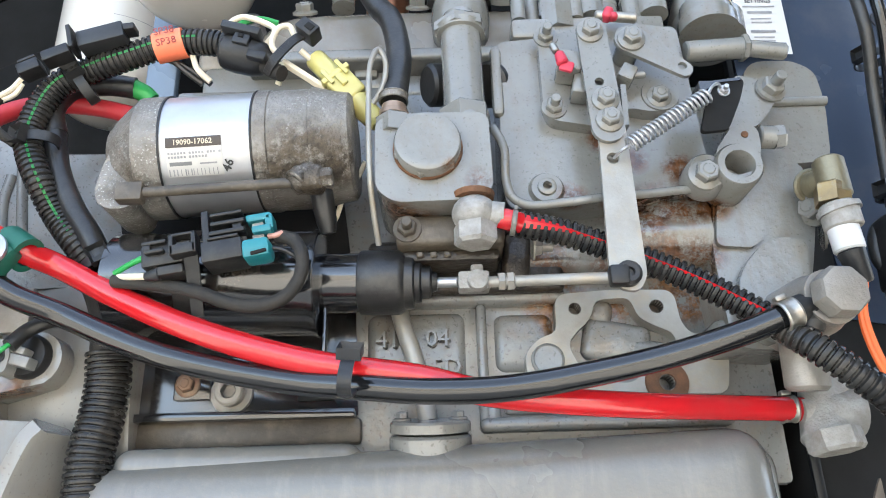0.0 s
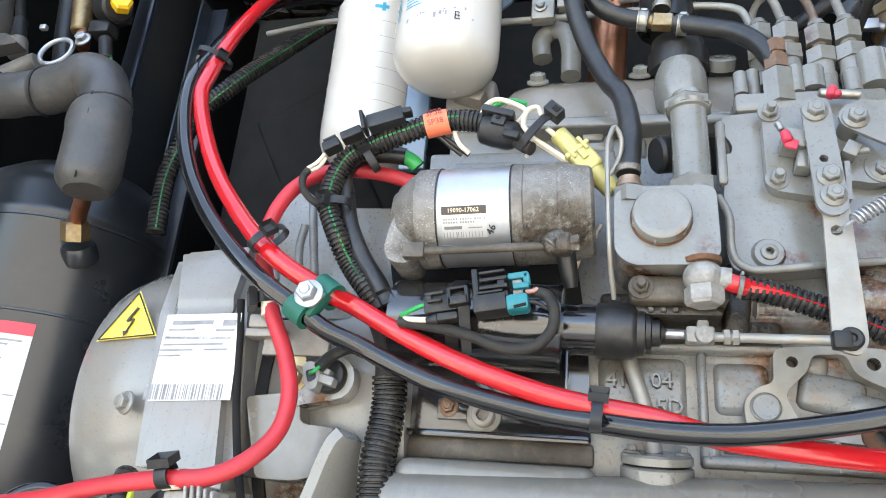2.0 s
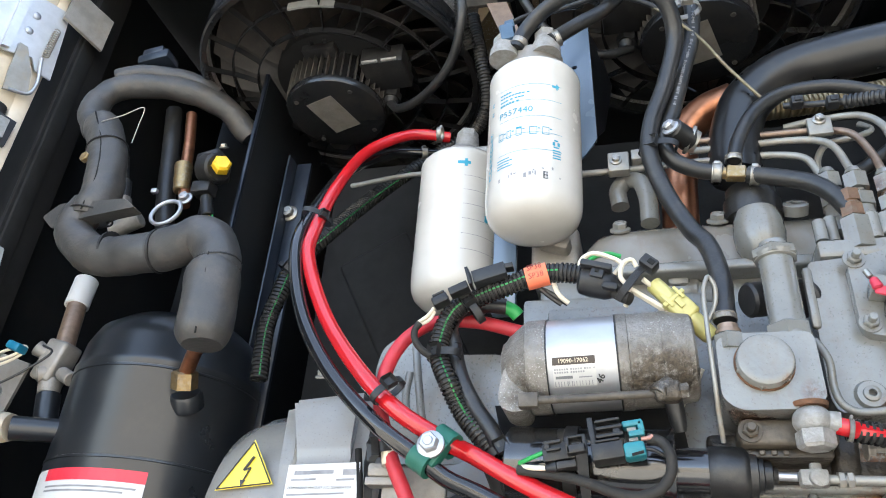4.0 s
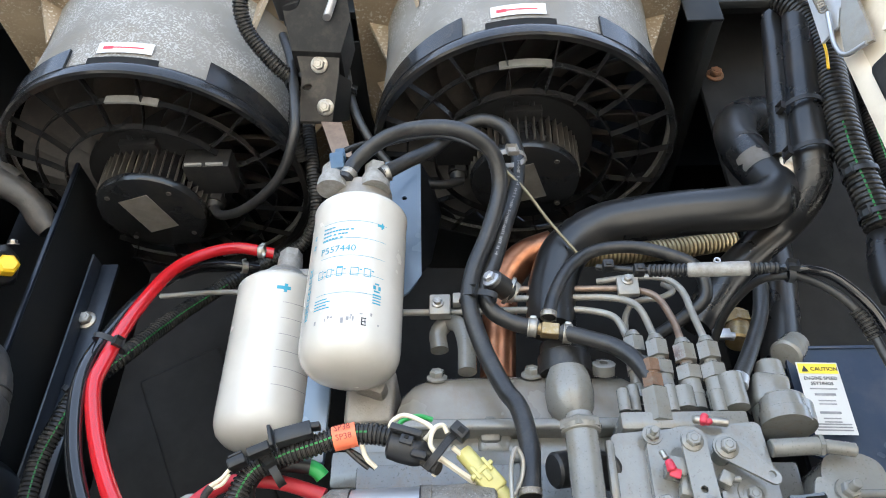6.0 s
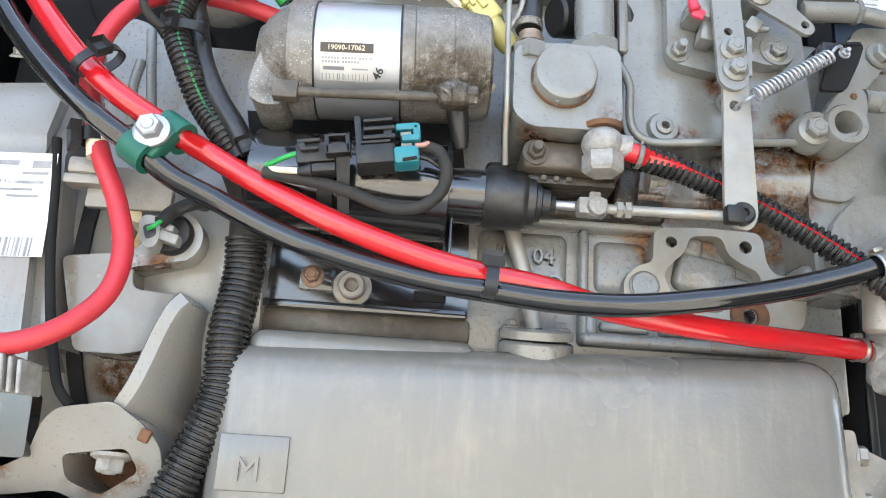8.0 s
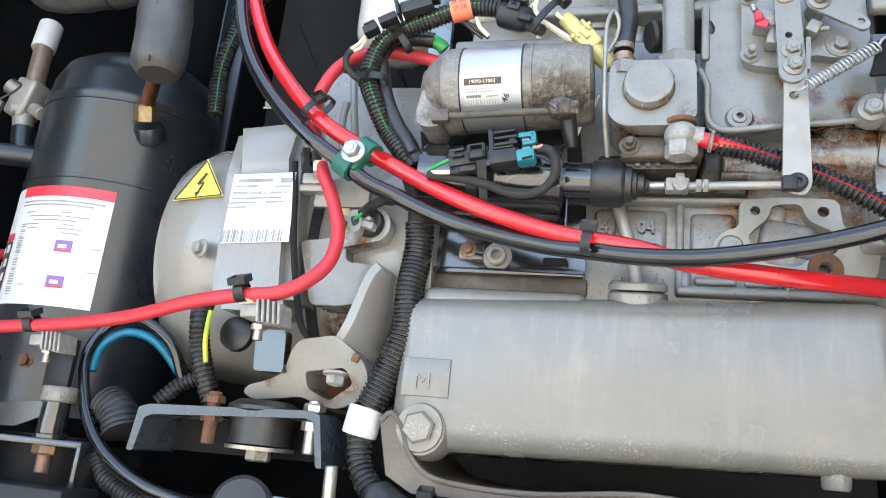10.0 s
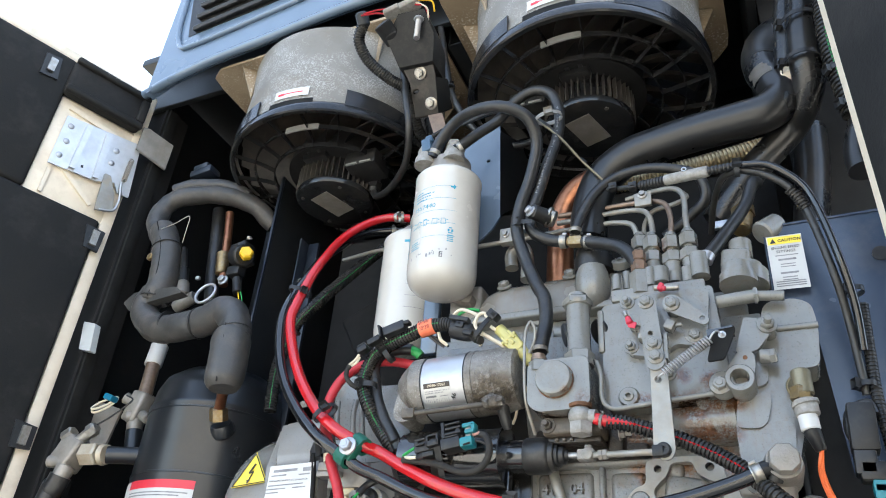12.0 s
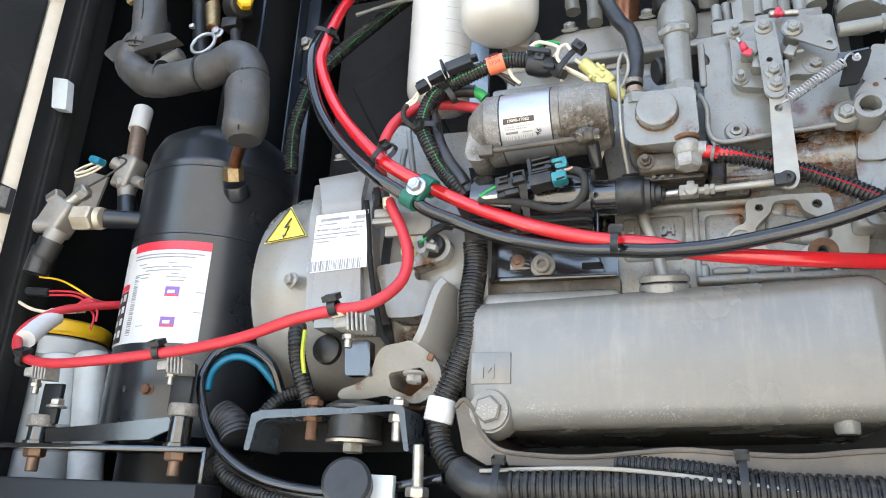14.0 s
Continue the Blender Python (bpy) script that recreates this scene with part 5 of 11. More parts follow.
rod(bm, (0.082, 0.381, 1.831), (0.149, 0.362, 1.825), 0.0031, None, 12)
for u in (0.12, 0.19):
    hexa(bm, V((0.082, 0.381, 1.831)).lerp(V((0.149, 0.362, 1.825)), u), (1, 0, 0.03), 0.0052, 0.004)
part("pull_rod", bm, LEVER_STEEL, link)
bm = B()
lathe(bm, (0.154, 0.356, 1.824), (0, -1, 0), [(0, 0.0066), (0.004, 0.0066), (0.0055, 0.005), (0.0055, 0.0026), (0.0035, 0.0022)], 22)
box(bm, (0.149, 0.354, 1.823), (0.010, 0.008, 0.0105), 0.0015, 2)
part("rod_end", bm, PLASTIC, link, "black plastic rod end")

# ---- return spring and its bracket ----
spring = thing("return_spring", "bright steel coil spring hooked to the lever", "spring", (0.182, 0.345, 1.907))
s0, s1 = V((0.161, 0.346, 1.893)), V((0.205, 0.342, 1.920))
d = (s1 - s0)
an, un, wn2 = axes_of(d)
turns = 19
path = []
for k in range(turns * 10 + 1):
    t = k / (turns * 10)
    an_g = 2 * math.pi * turns * t
    path.append(s0 + d * t + (un * math.cos(an_g) + wn2 * math.sin(an_g)) * 0.0040)
part("coil", sweep(B(), path, 0.00082, 6), SILVER, spring)
part("hook", tube(B(), [s1, s1 + d.normalized() * 0.004 + V((0, 0, 0.003)), s1 + d.normalized() * 0.009 + V((0, 0.002, 0.003)), s1 + d.normalized() * 0.012 + V((0, 0.006, -0.001))], 0.0009, 8), SILVER, spring)
part("hook", tube(B(), [s0, s0 - d.normalized() * 0.005, V((0.154, 0.354, 1.890))], 0.0009, 8), SILVER, spring)
bracket = thing("spring_bracket", "glossy black bracket holding the spring", "bracket", (0.214, 0.345, 1.918))
bm = B()
slab(bm, round_outline([(0.209, 0.346, 1.929), (0.215, 0.346, 1.932), (0.227, 0.346, 1.933), (0.228, 0.346, 1.930), (0.224, 0.346, 1.919), (0.215, 0.346, 1.901), (0.200, 0.346, 1.900)], 0.003), 0.003)
part("plate", bm, MATT_BLACK, bracket)
bm = B()
slab(bm, [(0.203, 0.345, 1.931), (0.210, 0.345, 1.931), (0.226, 0.345, 1.933), (0.226, 0.345, 1.931), (0.214, 0.345, 1.930), (0.207, 0.345, 1.926), (0.203, 0.345, 1.924)], 0.022)
part("folded_edge", bm, BLACK_ENAMEL, bracket, "worn black folded edge")
bolt(bracket, (0.216, 0.346, 1.925), (0, -1, 0), 0.0022, SILVER, "stud")

# ---- gear case ----
gear = thing("gear_case", "grey painted timing gear case with bosses and bolts", "gear case", (0.273, 0.410, 1.889))
bm = B()
slab(bm, round_outline([(0.255, 0.395, 1.978), (0.284, 0.395, 1.978), (0.297, 0.395, 1.970), (0.299, 0.395, 1.947), (0.294, 0.395, 1.906), (0.275, 0.395, 1.905), (0.236, 0.395, 1.902)], 0.012, 5), 0.10)
part("upper_case", bm, GREY_PAINT, gear)
bm = B()
tube(bm, [(0.253, 0.394, 1.947), (0.299, 0.394, 1.947)], 0.003, 10)
part("case_seam", bm, GREY_PAINT, gear)
bm = B()
slab(bm, round_outline([(0.223, 0.394, 1.907), (0.276, 0.394, 1.906), (0.277, 0.394, 1.871), (0.269, 0.394, 1.840), (0.254, 0.394, 1.791), (0.216, 0.394, 1.794), (0.214, 0.394, 1.852)], 0.010, 5), 0.10)
part("lower_case", bm, GREY_PAINT, gear)
bm = B()
slab(bm, round_outline([(0.222, 0.386, 1.828), (0.227, 0.386, 1.838), (0.239, 0.386, 1.851), (0.251, 0.386, 1.855), (0.265, 0.386, 1.852), (0.256, 0.386, 1.796), (0.231, 0.386, 1.793), (0.220, 0.386, 1.809)], 0.012, 5), 0.03)
bmesh.ops.bevel(bm, geom=[e for e in bm.edges if e.is_manifold and e.calc_face_angle(0) > 0.9], offset=0.007, segments=4, affect="EDGES", clamp_overlap=True)
part("case_hump", bm, GREY_PAINT, gear)
bm = B()
slab(bm, round_outline([(0.220, 0.390, 1.882), (0.248, 0.390, 1.883), (0.248, 0.390, 1.873), (0.242, 0.390, 1.855), (0.235, 0.390, 1.850), (0.215, 0.390, 1.852)], 0.005, 4), 0.03)
bmesh.ops.bevel(bm, geom=[e for e in bm.edges if e.is_manifold and e.calc_face_angle(0) > 0.9], offset=0.004, segments=3, affect="EDGES", clamp_overlap=True)
part("case_shelf", bm, GREY_PAINT, gear)
bm = B()
span(bm, ((0.209, 0.400, 1.804)[0], 0.398, (0.207, 0.400, 1.793)[2]), ((0.230, 0.400, 1.803)[0], 0.43, (0.210, 0.400, 1.812)[2]), 0.005, 3)
part("case_foot", bm, GREY_PAINT, gear)
bm = B()
lathe(bm, (0.160, 0.412, 1.864), (1, 0, 0.03), [(0, 0.0185), (0.030, 0.0190), (0.050, 0.0200), (0.0555, 0.0205), (0.0560, 0.0165), (0.062, 0.0160)], 40)
part("bearing_barrel", bm, GREY_PAINT, pump, "rust-streaked round barrel of the pump")
bm = B()
lathe(bm, (0.204, 0.3960, 1.8655), (0.05, -1, 0.25), [(0, 0.0062), (0.0012, 0.0058), (0.0022, 0.0040), (0.0026, 0.0)], 20)
part("casting_boss", bm, CAST, pump, "pale worn boss")
# triangular bracket plate
bm = B()
slab(bm, round_outline([(0.236, 0.372, 1.953), (0.250, 0.372, 1.949), (0.259, 0.372, 1.938), (0.257, 0.372, 1.934), (0.244, 0.372, 1.918), (0.230, 0.372, 1.915), (0.224, 0.372, 1.918)], 0.004), 0.005)
part("bracket_plate", bm, GREY_PAINT, gear)
bolt(gear, (0.255, 0.372, 1.942), (0.15, -1, 0.1), 0.0058, GREY_PAINT, "stud")
bm = B()
lathe(bm, (0.255, 0.374, 1.944), (0, 1, 0), [(0, 0.008), (0.024, 0.008)], 20)
part("bracket_spacer", bm, GREY_PAINT, gear)
# lifting eye: an upright plate ending in a ring with an open bore
c = V((0.225, 0.362, 1.889))
bm = B()
lathe(bm, c + V((0, 0.030, 0)), (0, -1, 0), [(0, 0.0135), (0.028, 0.0132), (0.0295, 0.0122), (0.0295, 0.0085), (0.0285, 0.0080), (0, 0.0080)], 36, cap=False)
lathe(bm, c + V((0, 0.022, 0)), (0, 1, 0), [(0, 0.0), (0, 0.0085)], 24, cap=False)
part("eye_ring", bm, GREY_PAINT, gear)
bm = B()
slab(bm, round_outline([(0.214, 0.366, 1.899), (0.226, 0.366, 1.915), (0.233, 0.366, 1.917), (0.240, 0.366, 1.913), (0.240, 0.366, 1.900), (0.236, 0.366, 1.887), (0.222, 0.366, 1.883), (0.215, 0.366, 1.891)], 0.005), 0.010, holes=(((0.227, 0.366, 1.891), 0.0100),))
part("eye_plate", bm, GREY_PAINT, gear)
bm = B()
slab(bm, round_outline([(0.221, 0.388, 1.908), (0.251, 0.388, 1.921), (0.248, 0.388, 1.891), (0.230, 0.388, 1.886), (0.219, 0.388, 1.888)], 0.006), 0.02)
part("eye_web", bm, GREY_PAINT, gear)
bm = B()
rod(bm, (0.244, 0.376, 1.913), (0.254, 0.376, 1.912), 0.0068, None, 18, 0.001)
hexa(bm, (0.253, 0.376, 1.912), (1, -0.15, 0), 0.0072, 0.006)
part("side_bolt", bm, GREY_PAINT, gear)
bm = B()
lathe(bm, (0.232, 0.366, 1.909), (0, -1, 0), [(0, 0.0022), (0.0006, 0.002)], 12)
part("dowel", bm, RUSTY, gear)
# round filler body and rod at the top
bm = B()
lathe(bm, (0.236, 0.395, 1.999), (0.05, 0.1, 1), [(0, 0.019), (0.010, 0.019), (0.011, 0.0175), (0.022, 0.0165), (0.024, 0.014)], 32)
part("filler_body", bm, GREY_PAINT, gear)
bm = B()
rod(bm, (0.213, 0.382, 1.977), (0.250, 0.382, 1.979), 0.0068, None, 18, 0.001)
rod(bm, (0.249, 0.382, 1.979), (0.275, 0.382, 1.975), 0.0052, None, 16, 0.001)
hexa(bm, (0.248, 0.382, 1.979), (1, 0, 0), 0.0085, 0.004)
part("guide_rod", bm, GREY_PAINT, gear)

# thin vent tube looped beside the feed pump
vt = thing("vent_tube", "thin looped steel vent tube beside the feed pump", "tube", (0.022, 0.362, 1.887))
part("tube", tube(B(), [(0.025, 0.385, 1.856), (0.023, 0.372, 1.872), (0.022, 0.362, 1.887), (0.021, 0.360, 1.934), (0.022, 0.362, 1.962), (0.026, 0.364, 1.972), (0.030, 0.366, 1.965), (0.029, 0.368, 1.952), (0.025, 0.370, 1.943), (0.021, 0.372, 1.938)], 0.0017, 10), LEVER_STEEL, vt)
hose("loose_wire", [(0.017, 0.385, 1.909), (0.012, 0.388, 1.900), (0.004, 0.392, 1.891), (-0.001, 0.398, 1.880), (-0.005, 0.402, 1.875)], 0.0015, WHITE_WIRE, "tan wire hanging behind the starter", "wire", 8)
bm = B()
rod(bm, (0.054, 0.392, 1.965), (0.070, 0.398, 1.969), 0.0135, None, 24, 0.002)
rod(bm, (0.091, 0.392, 1.964), (0.096, 0.396, 1.967), 0.0145, None, 24, 0.002)
whole("pressure_switch", bm, PLASTIC, "black moulded switch body behind the strainer tower", "switch")


# ---- top of the engine: rocker cover fittings ----
bm = B()
c = V((0.078, 0.435, 2.044))
lathe(bm, c - V((0, 0, 0.028)), (0, 0, 1), [(0, 0.004), (0.006, 0.014), (0.016, 0.0195), (0.03, 0.021), (0.042, 0.020), (0.052, 0.0165)], 32)
part("breather_dome", bm, GREY_PAINT, engine)
bm = B()
lathe(bm, c + V((0, 0.012, 0.024)), (0, 0, 1), [(0, 0.024), (0.018, 0.024), (0.02, 0.021), (0.03, 0.021)], 28)
part("rubber_collar", bm, RUBBER, engine)
for p in ((-0.036, 0.4475, 2.068), (0.048, 0.4475, 2.070)):
    bolt(engine, p, (0, -0.75, 0.65), 0.0066, GREY_PAINT)
bm = B()
lathe(bm, (0.111, 0.440, 2.074), (0, -0.75, 0.65), [(-0.006, 0.0105), (0.003, 0.0105), (0.004, 0.009), (0.004, 0.004), (0.0, 0.004)], 24, cap=False)
part("cover_washer", bm, GREY_PAINT, engine)
for p in ((0.010, 0.442, 2.022), (0.090, 0.442, 2.027)):
    bolt(engine, p, (0, -0.85, 0.5), 0.0052, GREY_PAINT)
    box(bm := B(), V(p) + V((0, 0.008, -0.004)), (0.018, 0.014, 0.02), 0.004, 2)
    part("head_lug", bm, GREY_PAINT, engine)
part("breather_pipe", tube(B(), [(-0.035, 0.470, 2.108), (-0.036, 0.470, 2.128), (-0.027, 0.468, 2.137), (-0.016, 0.462, 2.130), (-0.010, 0.458, 2.111), (-0.009, 0.455, 2.078)], 0.0088, 18), GREY_PAINT, engine)
bm = B()
a, b = V((-0.121, 0.470, 2.055)), V((-0.075, 0.470, 2.090))
span(bm, (a.x, 0.468, a.z - 0.02), (b.x, 0.54, b.z), 0.006, 3)
box(bm, V((-0.097, 0.462, 2.067)), (0.03, 0.02, 0.014), 0.004, 2, (0, 20, 0))
part("end_casting", bm, CAST_PLAIN, engine)
# ribbed castings of the head below the rocker cover
for p, sx in (((-0.100, 0.460, 1.988), 0.05), ((-0.067, 0.460, 1.988), 0.045), ((0.014, 0.456, 2.010), 0.03), ((0.037, 0.456, 2.003), 0.03)):
    part("head_pad", box(B(), p, (sx, 0.018, 0.022), 0.006, 3), GREY_PAINT, engine)
bm = B()
span(bm, ((-0.124, 0.452, 2.000)[0], 0.445, (-0.121, 0.452, 1.970)[2]), ((0.028, 0.452, 2.001)[0], 0.50, (-0.124, 0.452, 2.002)[2]), 0.004)
part("head_flange", bm, GREY_PAINT, engine)

# ---- delivery valves and injector lines ----
def valve_nut(px, label=""):
    """Two stacked hexagons with the pipe cone on top."""
    c = V(px)
    th = thing("delivery_valve", "grey painted hexagon pipe union on the injection pump", "pipe union", c - V((0, 0, 0.04)), group="delivery valves")
    up2 = V((0, 0.05, 1)).normalized()
    bm = B()
    hexa(bm, c - up2 * 0.004, up2, 0.0098, 0.016)
    lathe(bm, c + up2 * 0.012, up2, [(0, 0.008), (0.006, 0.0055)], 18)
    part("union_nut", bm, GREY_PAINT, th)
    bm = B()
    lathe(bm, c - up2 * 0.008, up2, [(0, 0.0055), (0.005, 0.0055)], 18)
    hexa(bm, c - up2 * 0.022, up2, 0.0108, 0.0135)
    part("holder_hex", bm, GREY_PAINT, th)
    bm = B()
    lathe(bm, c - up2 * 0.048, up2, [(0, 0.009), (0.012, 0.009), (0.0125, 0.0095), (0.016, 0.0095), (0.0165, 0.0085), (0.028, 0.0085)], 20)
    part("holder", bm, GREY_PAINT, th)
    return c + up2 * 0.014


n1 = valve_nut((0.152, 0.410, 2.070))
n2 = valve_nut((0.173, 0.407, 2.064))
n3 = valve_nut((0.192, 0.404, 2.064))
n0 = valve_nut((0.137, 0.425, 2.082))
hose("injector_line", [(0.033, 0.452, 2.164), (0.079, 0.450, 2.162), (0.146, 0.445, 2.157), (0.166, 0.438, 2.146), (0.174, 0.425, 2.114), n2], 0.0033, BROWN_STEEL, "brown steel injector pipe", "pipe", 12)
hose("injector_line", [(0.032, 0.452, 2.153), (0.077, 0.448, 2.151), (0.133, 0.440, 2.144), (0.147, 0.432, 2.131), (0.153, 0.420, 2.097), n1], 0.0033, LEVER_STEEL, "dull steel injector pipe", "pipe", 12)
hose("injector_line", [(-0.086, 0.463, 2.146), (-0.025, 0.458, 2.143), (0.044, 0.453, 2.141), (0.106, 0.446, 2.135), (0.127, 0.440, 2.124), (0.135, 0.430, 2.095), n0], 0.0033, LEVER_STEEL, "dull steel injector pipe", "pipe", 12)
hose("injector_line", [(0.119, 0.460, 2.176), (0.150, 0.452, 2.175), (0.178, 0.440, 2.166), (0.189, 0.432, 2.150), (0.191, 0.416, 2.108), n3], 0.0033, LEVER_STEEL, "dull steel injector pipe", "pipe", 12)
hose("injector_line", [(0.138, 0.452, 2.114), (0.141, 0.455, 2.134), (0.151, 0.456, 2.149), (0.179, 0.456, 2.155), (0.191, 0.460, 2.164), (0.186, 0.470, 2.179)], 0.0030, LEVER_STEEL, "dull steel injector pipe", "pipe", 12)
hose("support_rail", [(-0.362, 0.560, 2.231), (-0.258, 0.520, 2.209), (-0.086, 0.466, 2.150)], 0.0030, LEVER_STEEL, "thin steel pipe behind the filters", "pipe", 12)
cl = thing("pipe_clamp", "grey steel clamp block on the injector pipes", "clamp", (0.144, 0.440, 2.158), group="pipe clamps")
bm = B()
box(bm, (0.143, 0.437, 2.155), (0.020, 0.006, 0.019), 0.001)
part("block", bm, LEVER_STEEL, cl)
bolt(cl, (0.143, 0.434, 2.161), (0, -1, 0.1), 0.004, ZINC)
cl = thing("pipe_clamp", "rusty steel clamp block on the injector pipes", "clamp", (-0.025, 0.450, 2.144), group="pipe clamps")
bm = B()
box(bm, (-0.034, 0.450, 2.144), (0.020, 0.012, 0.022), 0.0015)
box(bm, (-0.015, 0.452, 2.152), (0.014, 0.012, 0.012), 0.0015)
part("block", bm, LEVER_STEEL, cl)
bolt(cl, (-0.036, 0.444, 2.145), (0, -1, 0.1), 0.004, ZINC)
# pump head block with its row of studs
bm = B()
span(bm, ((0.108, 0.390, 2.001)[0], 0.385, (0.107, 0.390, 1.994)[2]), ((0.205, 0.390, 1.998)[0], 0.45, (0.110, 0.390, 2.009)[2]), 0.003)
part("pump_head", bm, GREY_PAINT, pump)
for p, h, r in (((0.114, 0.392, 2.011), .018, .005), ((0.124, 0.400, 2.014), .022, .005), ((0.150, 0.390, 2.009), .022, .0058), ((0.161, 0.392, 2.012), .018, .0085), ((0.201, 0.392, 2.013), .028, .0095), ((0.188, 0.394, 2.010), .018, .006)):
    bm = B()
    lathe(bm, p, (0, 0.05, 1), [(0, r), (h, r), (h + 0.001, r * 0.85)], 18)
    part("stud", bm, GREY_PAINT, pump)
# banjo union with the rusty bolt
ct = V((0.139, 0.392, 2.027))
bm = B()
hexa(bm, ct - V((0, 0, 0.026)), (0, 0.05, 1), 0.0112, 0.029)
part("banjo_hex", bm, GREY_PAINT, pump)
bm = B()
hexa(bm, ct + V((0, 0, 0.003)), (0, 0.05, 1), 0.0088, 0.012)
lathe(bm, ct + V((0, 0, 0.014)), (0, 0.05, 1), [(0, 0.0066), (0.0028, 0.0066)], 18)
hexa(bm, ct + V((0, 0, 0.0165)), (0, 0.05, 1), 0.0082, 0.0115)
part("banjo_bolt", bm, RUST_BRONZE, pump, "rust-brown double hexagon banjo bolt")

# ---- rubber fuel hoses ----
feed_hose = thing("fuel_hose", "black rubber fuel hose from filter to feed pump", "hose", (-0.005, 0.410, 2.142))
part("hose", tube(B(), [(-0.126, 0.392, 2.256), (-0.116, 0.390, 2.279), (-0.086, 0.375, 2.295), (-0.045, 0.355, 2.288), (-0.009, 0.350, 2.277), (0.017, 0.365, 2.266), (0.025, 0.385, 2.241), (0.013, 0.398, 2.193), (-0.002, 0.403, 2.153), (-0.006, 0.405, 2.121), (0.004, 0.408, 2.080), (0.022, 0.402, 2.035), (0.031, 0.395, 2.018), (0.037, 0.385, 1.982), (0.0355, 0.374, 1.952), (0.0345, 0.370, 1.9385)], 0.0078, 18), RUBBER, feed_hose)
clamp(feed_hose, (0.0345, 0.370, 1.9415), (0, 0, 1), 0.0076, 0.006, CAST)
clamp(feed_hose, (-0.123, 0.392, 2.263), (0.4, 0, 1), 0.0078)
ret = thing("fuel_hose", "black rubber fuel hose with brass tee and clamps", "hose", (0.021, 0.410, 2.111))
part("hose", tube(B(), [(-0.091, 0.392, 2.261), (-0.065, 0.400, 2.287), (-0.039, 0.410, 2.313), (-0.012, 0.410, 2.342), (0.013, 0.410, 2.352), (0.035, 0.412, 2.342), (0.046, 0.415, 2.313), (0.044, 0.415, 2.266), (0.030, 0.410, 2.212), (0.017, 0.410, 2.166), (0.007, 0.412, 2.137), (0.014, 0.415, 2.118), (0.033, 0.418, 2.107), (0.054, 0.418, 2.101)], 0.0074, 18), RUBBER, ret)
part("hose", tube(B(), [(0.074, 0.416, 2.096), (0.095, 0.410, 2.086), (0.116, 0.402, 2.073), (0.130, 0.396, 2.056), (0.138, 0.393, 2.038)], 0.0074, 18), RUBBER, ret)
print_run = resample(smooth_path([(0.046, 0.415, 2.313), (0.044, 0.415, 2.266), (0.030, 0.410, 2.212), (0.017, 0.410, 2.166)], 8), 0.0011)
rnd = random.Random(12)
bm = B()
for k in range(2, len(print_run) - 3, 2):
    if rnd.random() < 0.28:
        continue
    t = (print_run[k + 1] - print_run[k]).normalized()
    f = (V((0.12, -1, 0)) - t * t.dot(V((0.12, -1, 0)))).normalized()
    w = t.cross(f)
    box(bm, print_run[k] + f * 0.0073 + w * rnd.uniform(-0.0003, 0.0003), (0.0011 + 0.0006 * rnd.random(), 0.0006, rnd.choice((0.0010, 0.0026, 0.0026))), 0, 1, Matrix((t, f, w)).transposed().to_4x4())
part("hose_print", bm, GREY_PRINT, ret, "faint pale marks printed along the hose")
part("tee", tube(B(), [(0.050, 0.418, 2.102), (0.080, 0.416, 2.094)], 0.0055, 14), BRASS, ret, "brass tee piece")
bm = B()
box(bm, (0.064, 0.415, 2.097), (0.016, 0.010, 0.012), 0.001, 1, (0, 8, 0))
part("tee_block", bm, BRASS, ret)
for p in ((0.049, 0.418, 2.102), (0.079, 0.416, 2.094)):
    clamp(ret, p, (1, 0, -0.15), 0.0078, 0.010)
clamp(ret, (-0.086, 0.394, 2.265), (1, 0, 0.5), 0.0078)
part("branch_hose", tube(B(), [(0.064, 0.416, 2.112), (0.072, 0.420, 2.139), (0.091, 0.425, 2.173), (0.118, 0.430, 2.193), (0.151, 0.430, 2.196), (0.181, 0.430, 2.188), (0.209, 0.432, 2.172), (0.214, 0.440, 2.145), (0.192, 0.450, 2.128), (0.162, 0.455, 2.109)], 0.0062, 16), RUBBER, ret)
clamp(ret, (0.064, 0.416, 2.113), (0.1, 0, 1), 0.0064, 0.007)
cable_tie((0.037, 0.400, 2.287), (-0.2, 0.05, 1), 0.0092, 0.0165, (0.2, -1, 0.1), CAST_PLAIN, 0.0065, "pale grey cable tie round two fuel hoses")
cable_tie((0.002, 0.408, 2.127), (0.25, 0, 1), 0.009, 0.018, (-0.6, -1, 0), GREY_PLASTIC, 0.006, "dark cable tie round two fuel hoses")
bc = thing("hose_bracket_bolt", "zinc bolt in a rubber cushioned hose bracket", "bolt", (0.018, 0.405, 2.144))
bm = B()
rod(bm, (0.014, 0.398, 2.141), (0.030, 0.420, 2.141), 0.0095, 0.0105, 20, 0.002)
part("cushion", bm, RUBBER, bc)
bm = B()
lathe(bm, (0.029, 0.420, 2.143), (0.7, 0.2, -0.3), [(0, 0.0135), (0.003, 0.0135), (0.004, 0.011), (0.009, 0.010)], 22)
part("steel_ring", bm, ZINC, bc)
bolt(bc, (0.014, 0.398, 2.140), (-0.5, -0.8, 0.3), 0.0056, SILVER)
hose("sensor_lead", [(-0.090, 0.405, 2.316), (-0.045, 0.400, 2.321), (-0.018, 0.400, 2.316), (0.016, 0.405, 2.298), (0.046, 0.410, 2.264)], 0.0026, GREY_PLASTIC, "dark sensor lead under the fuel hoses", "cable", 10)
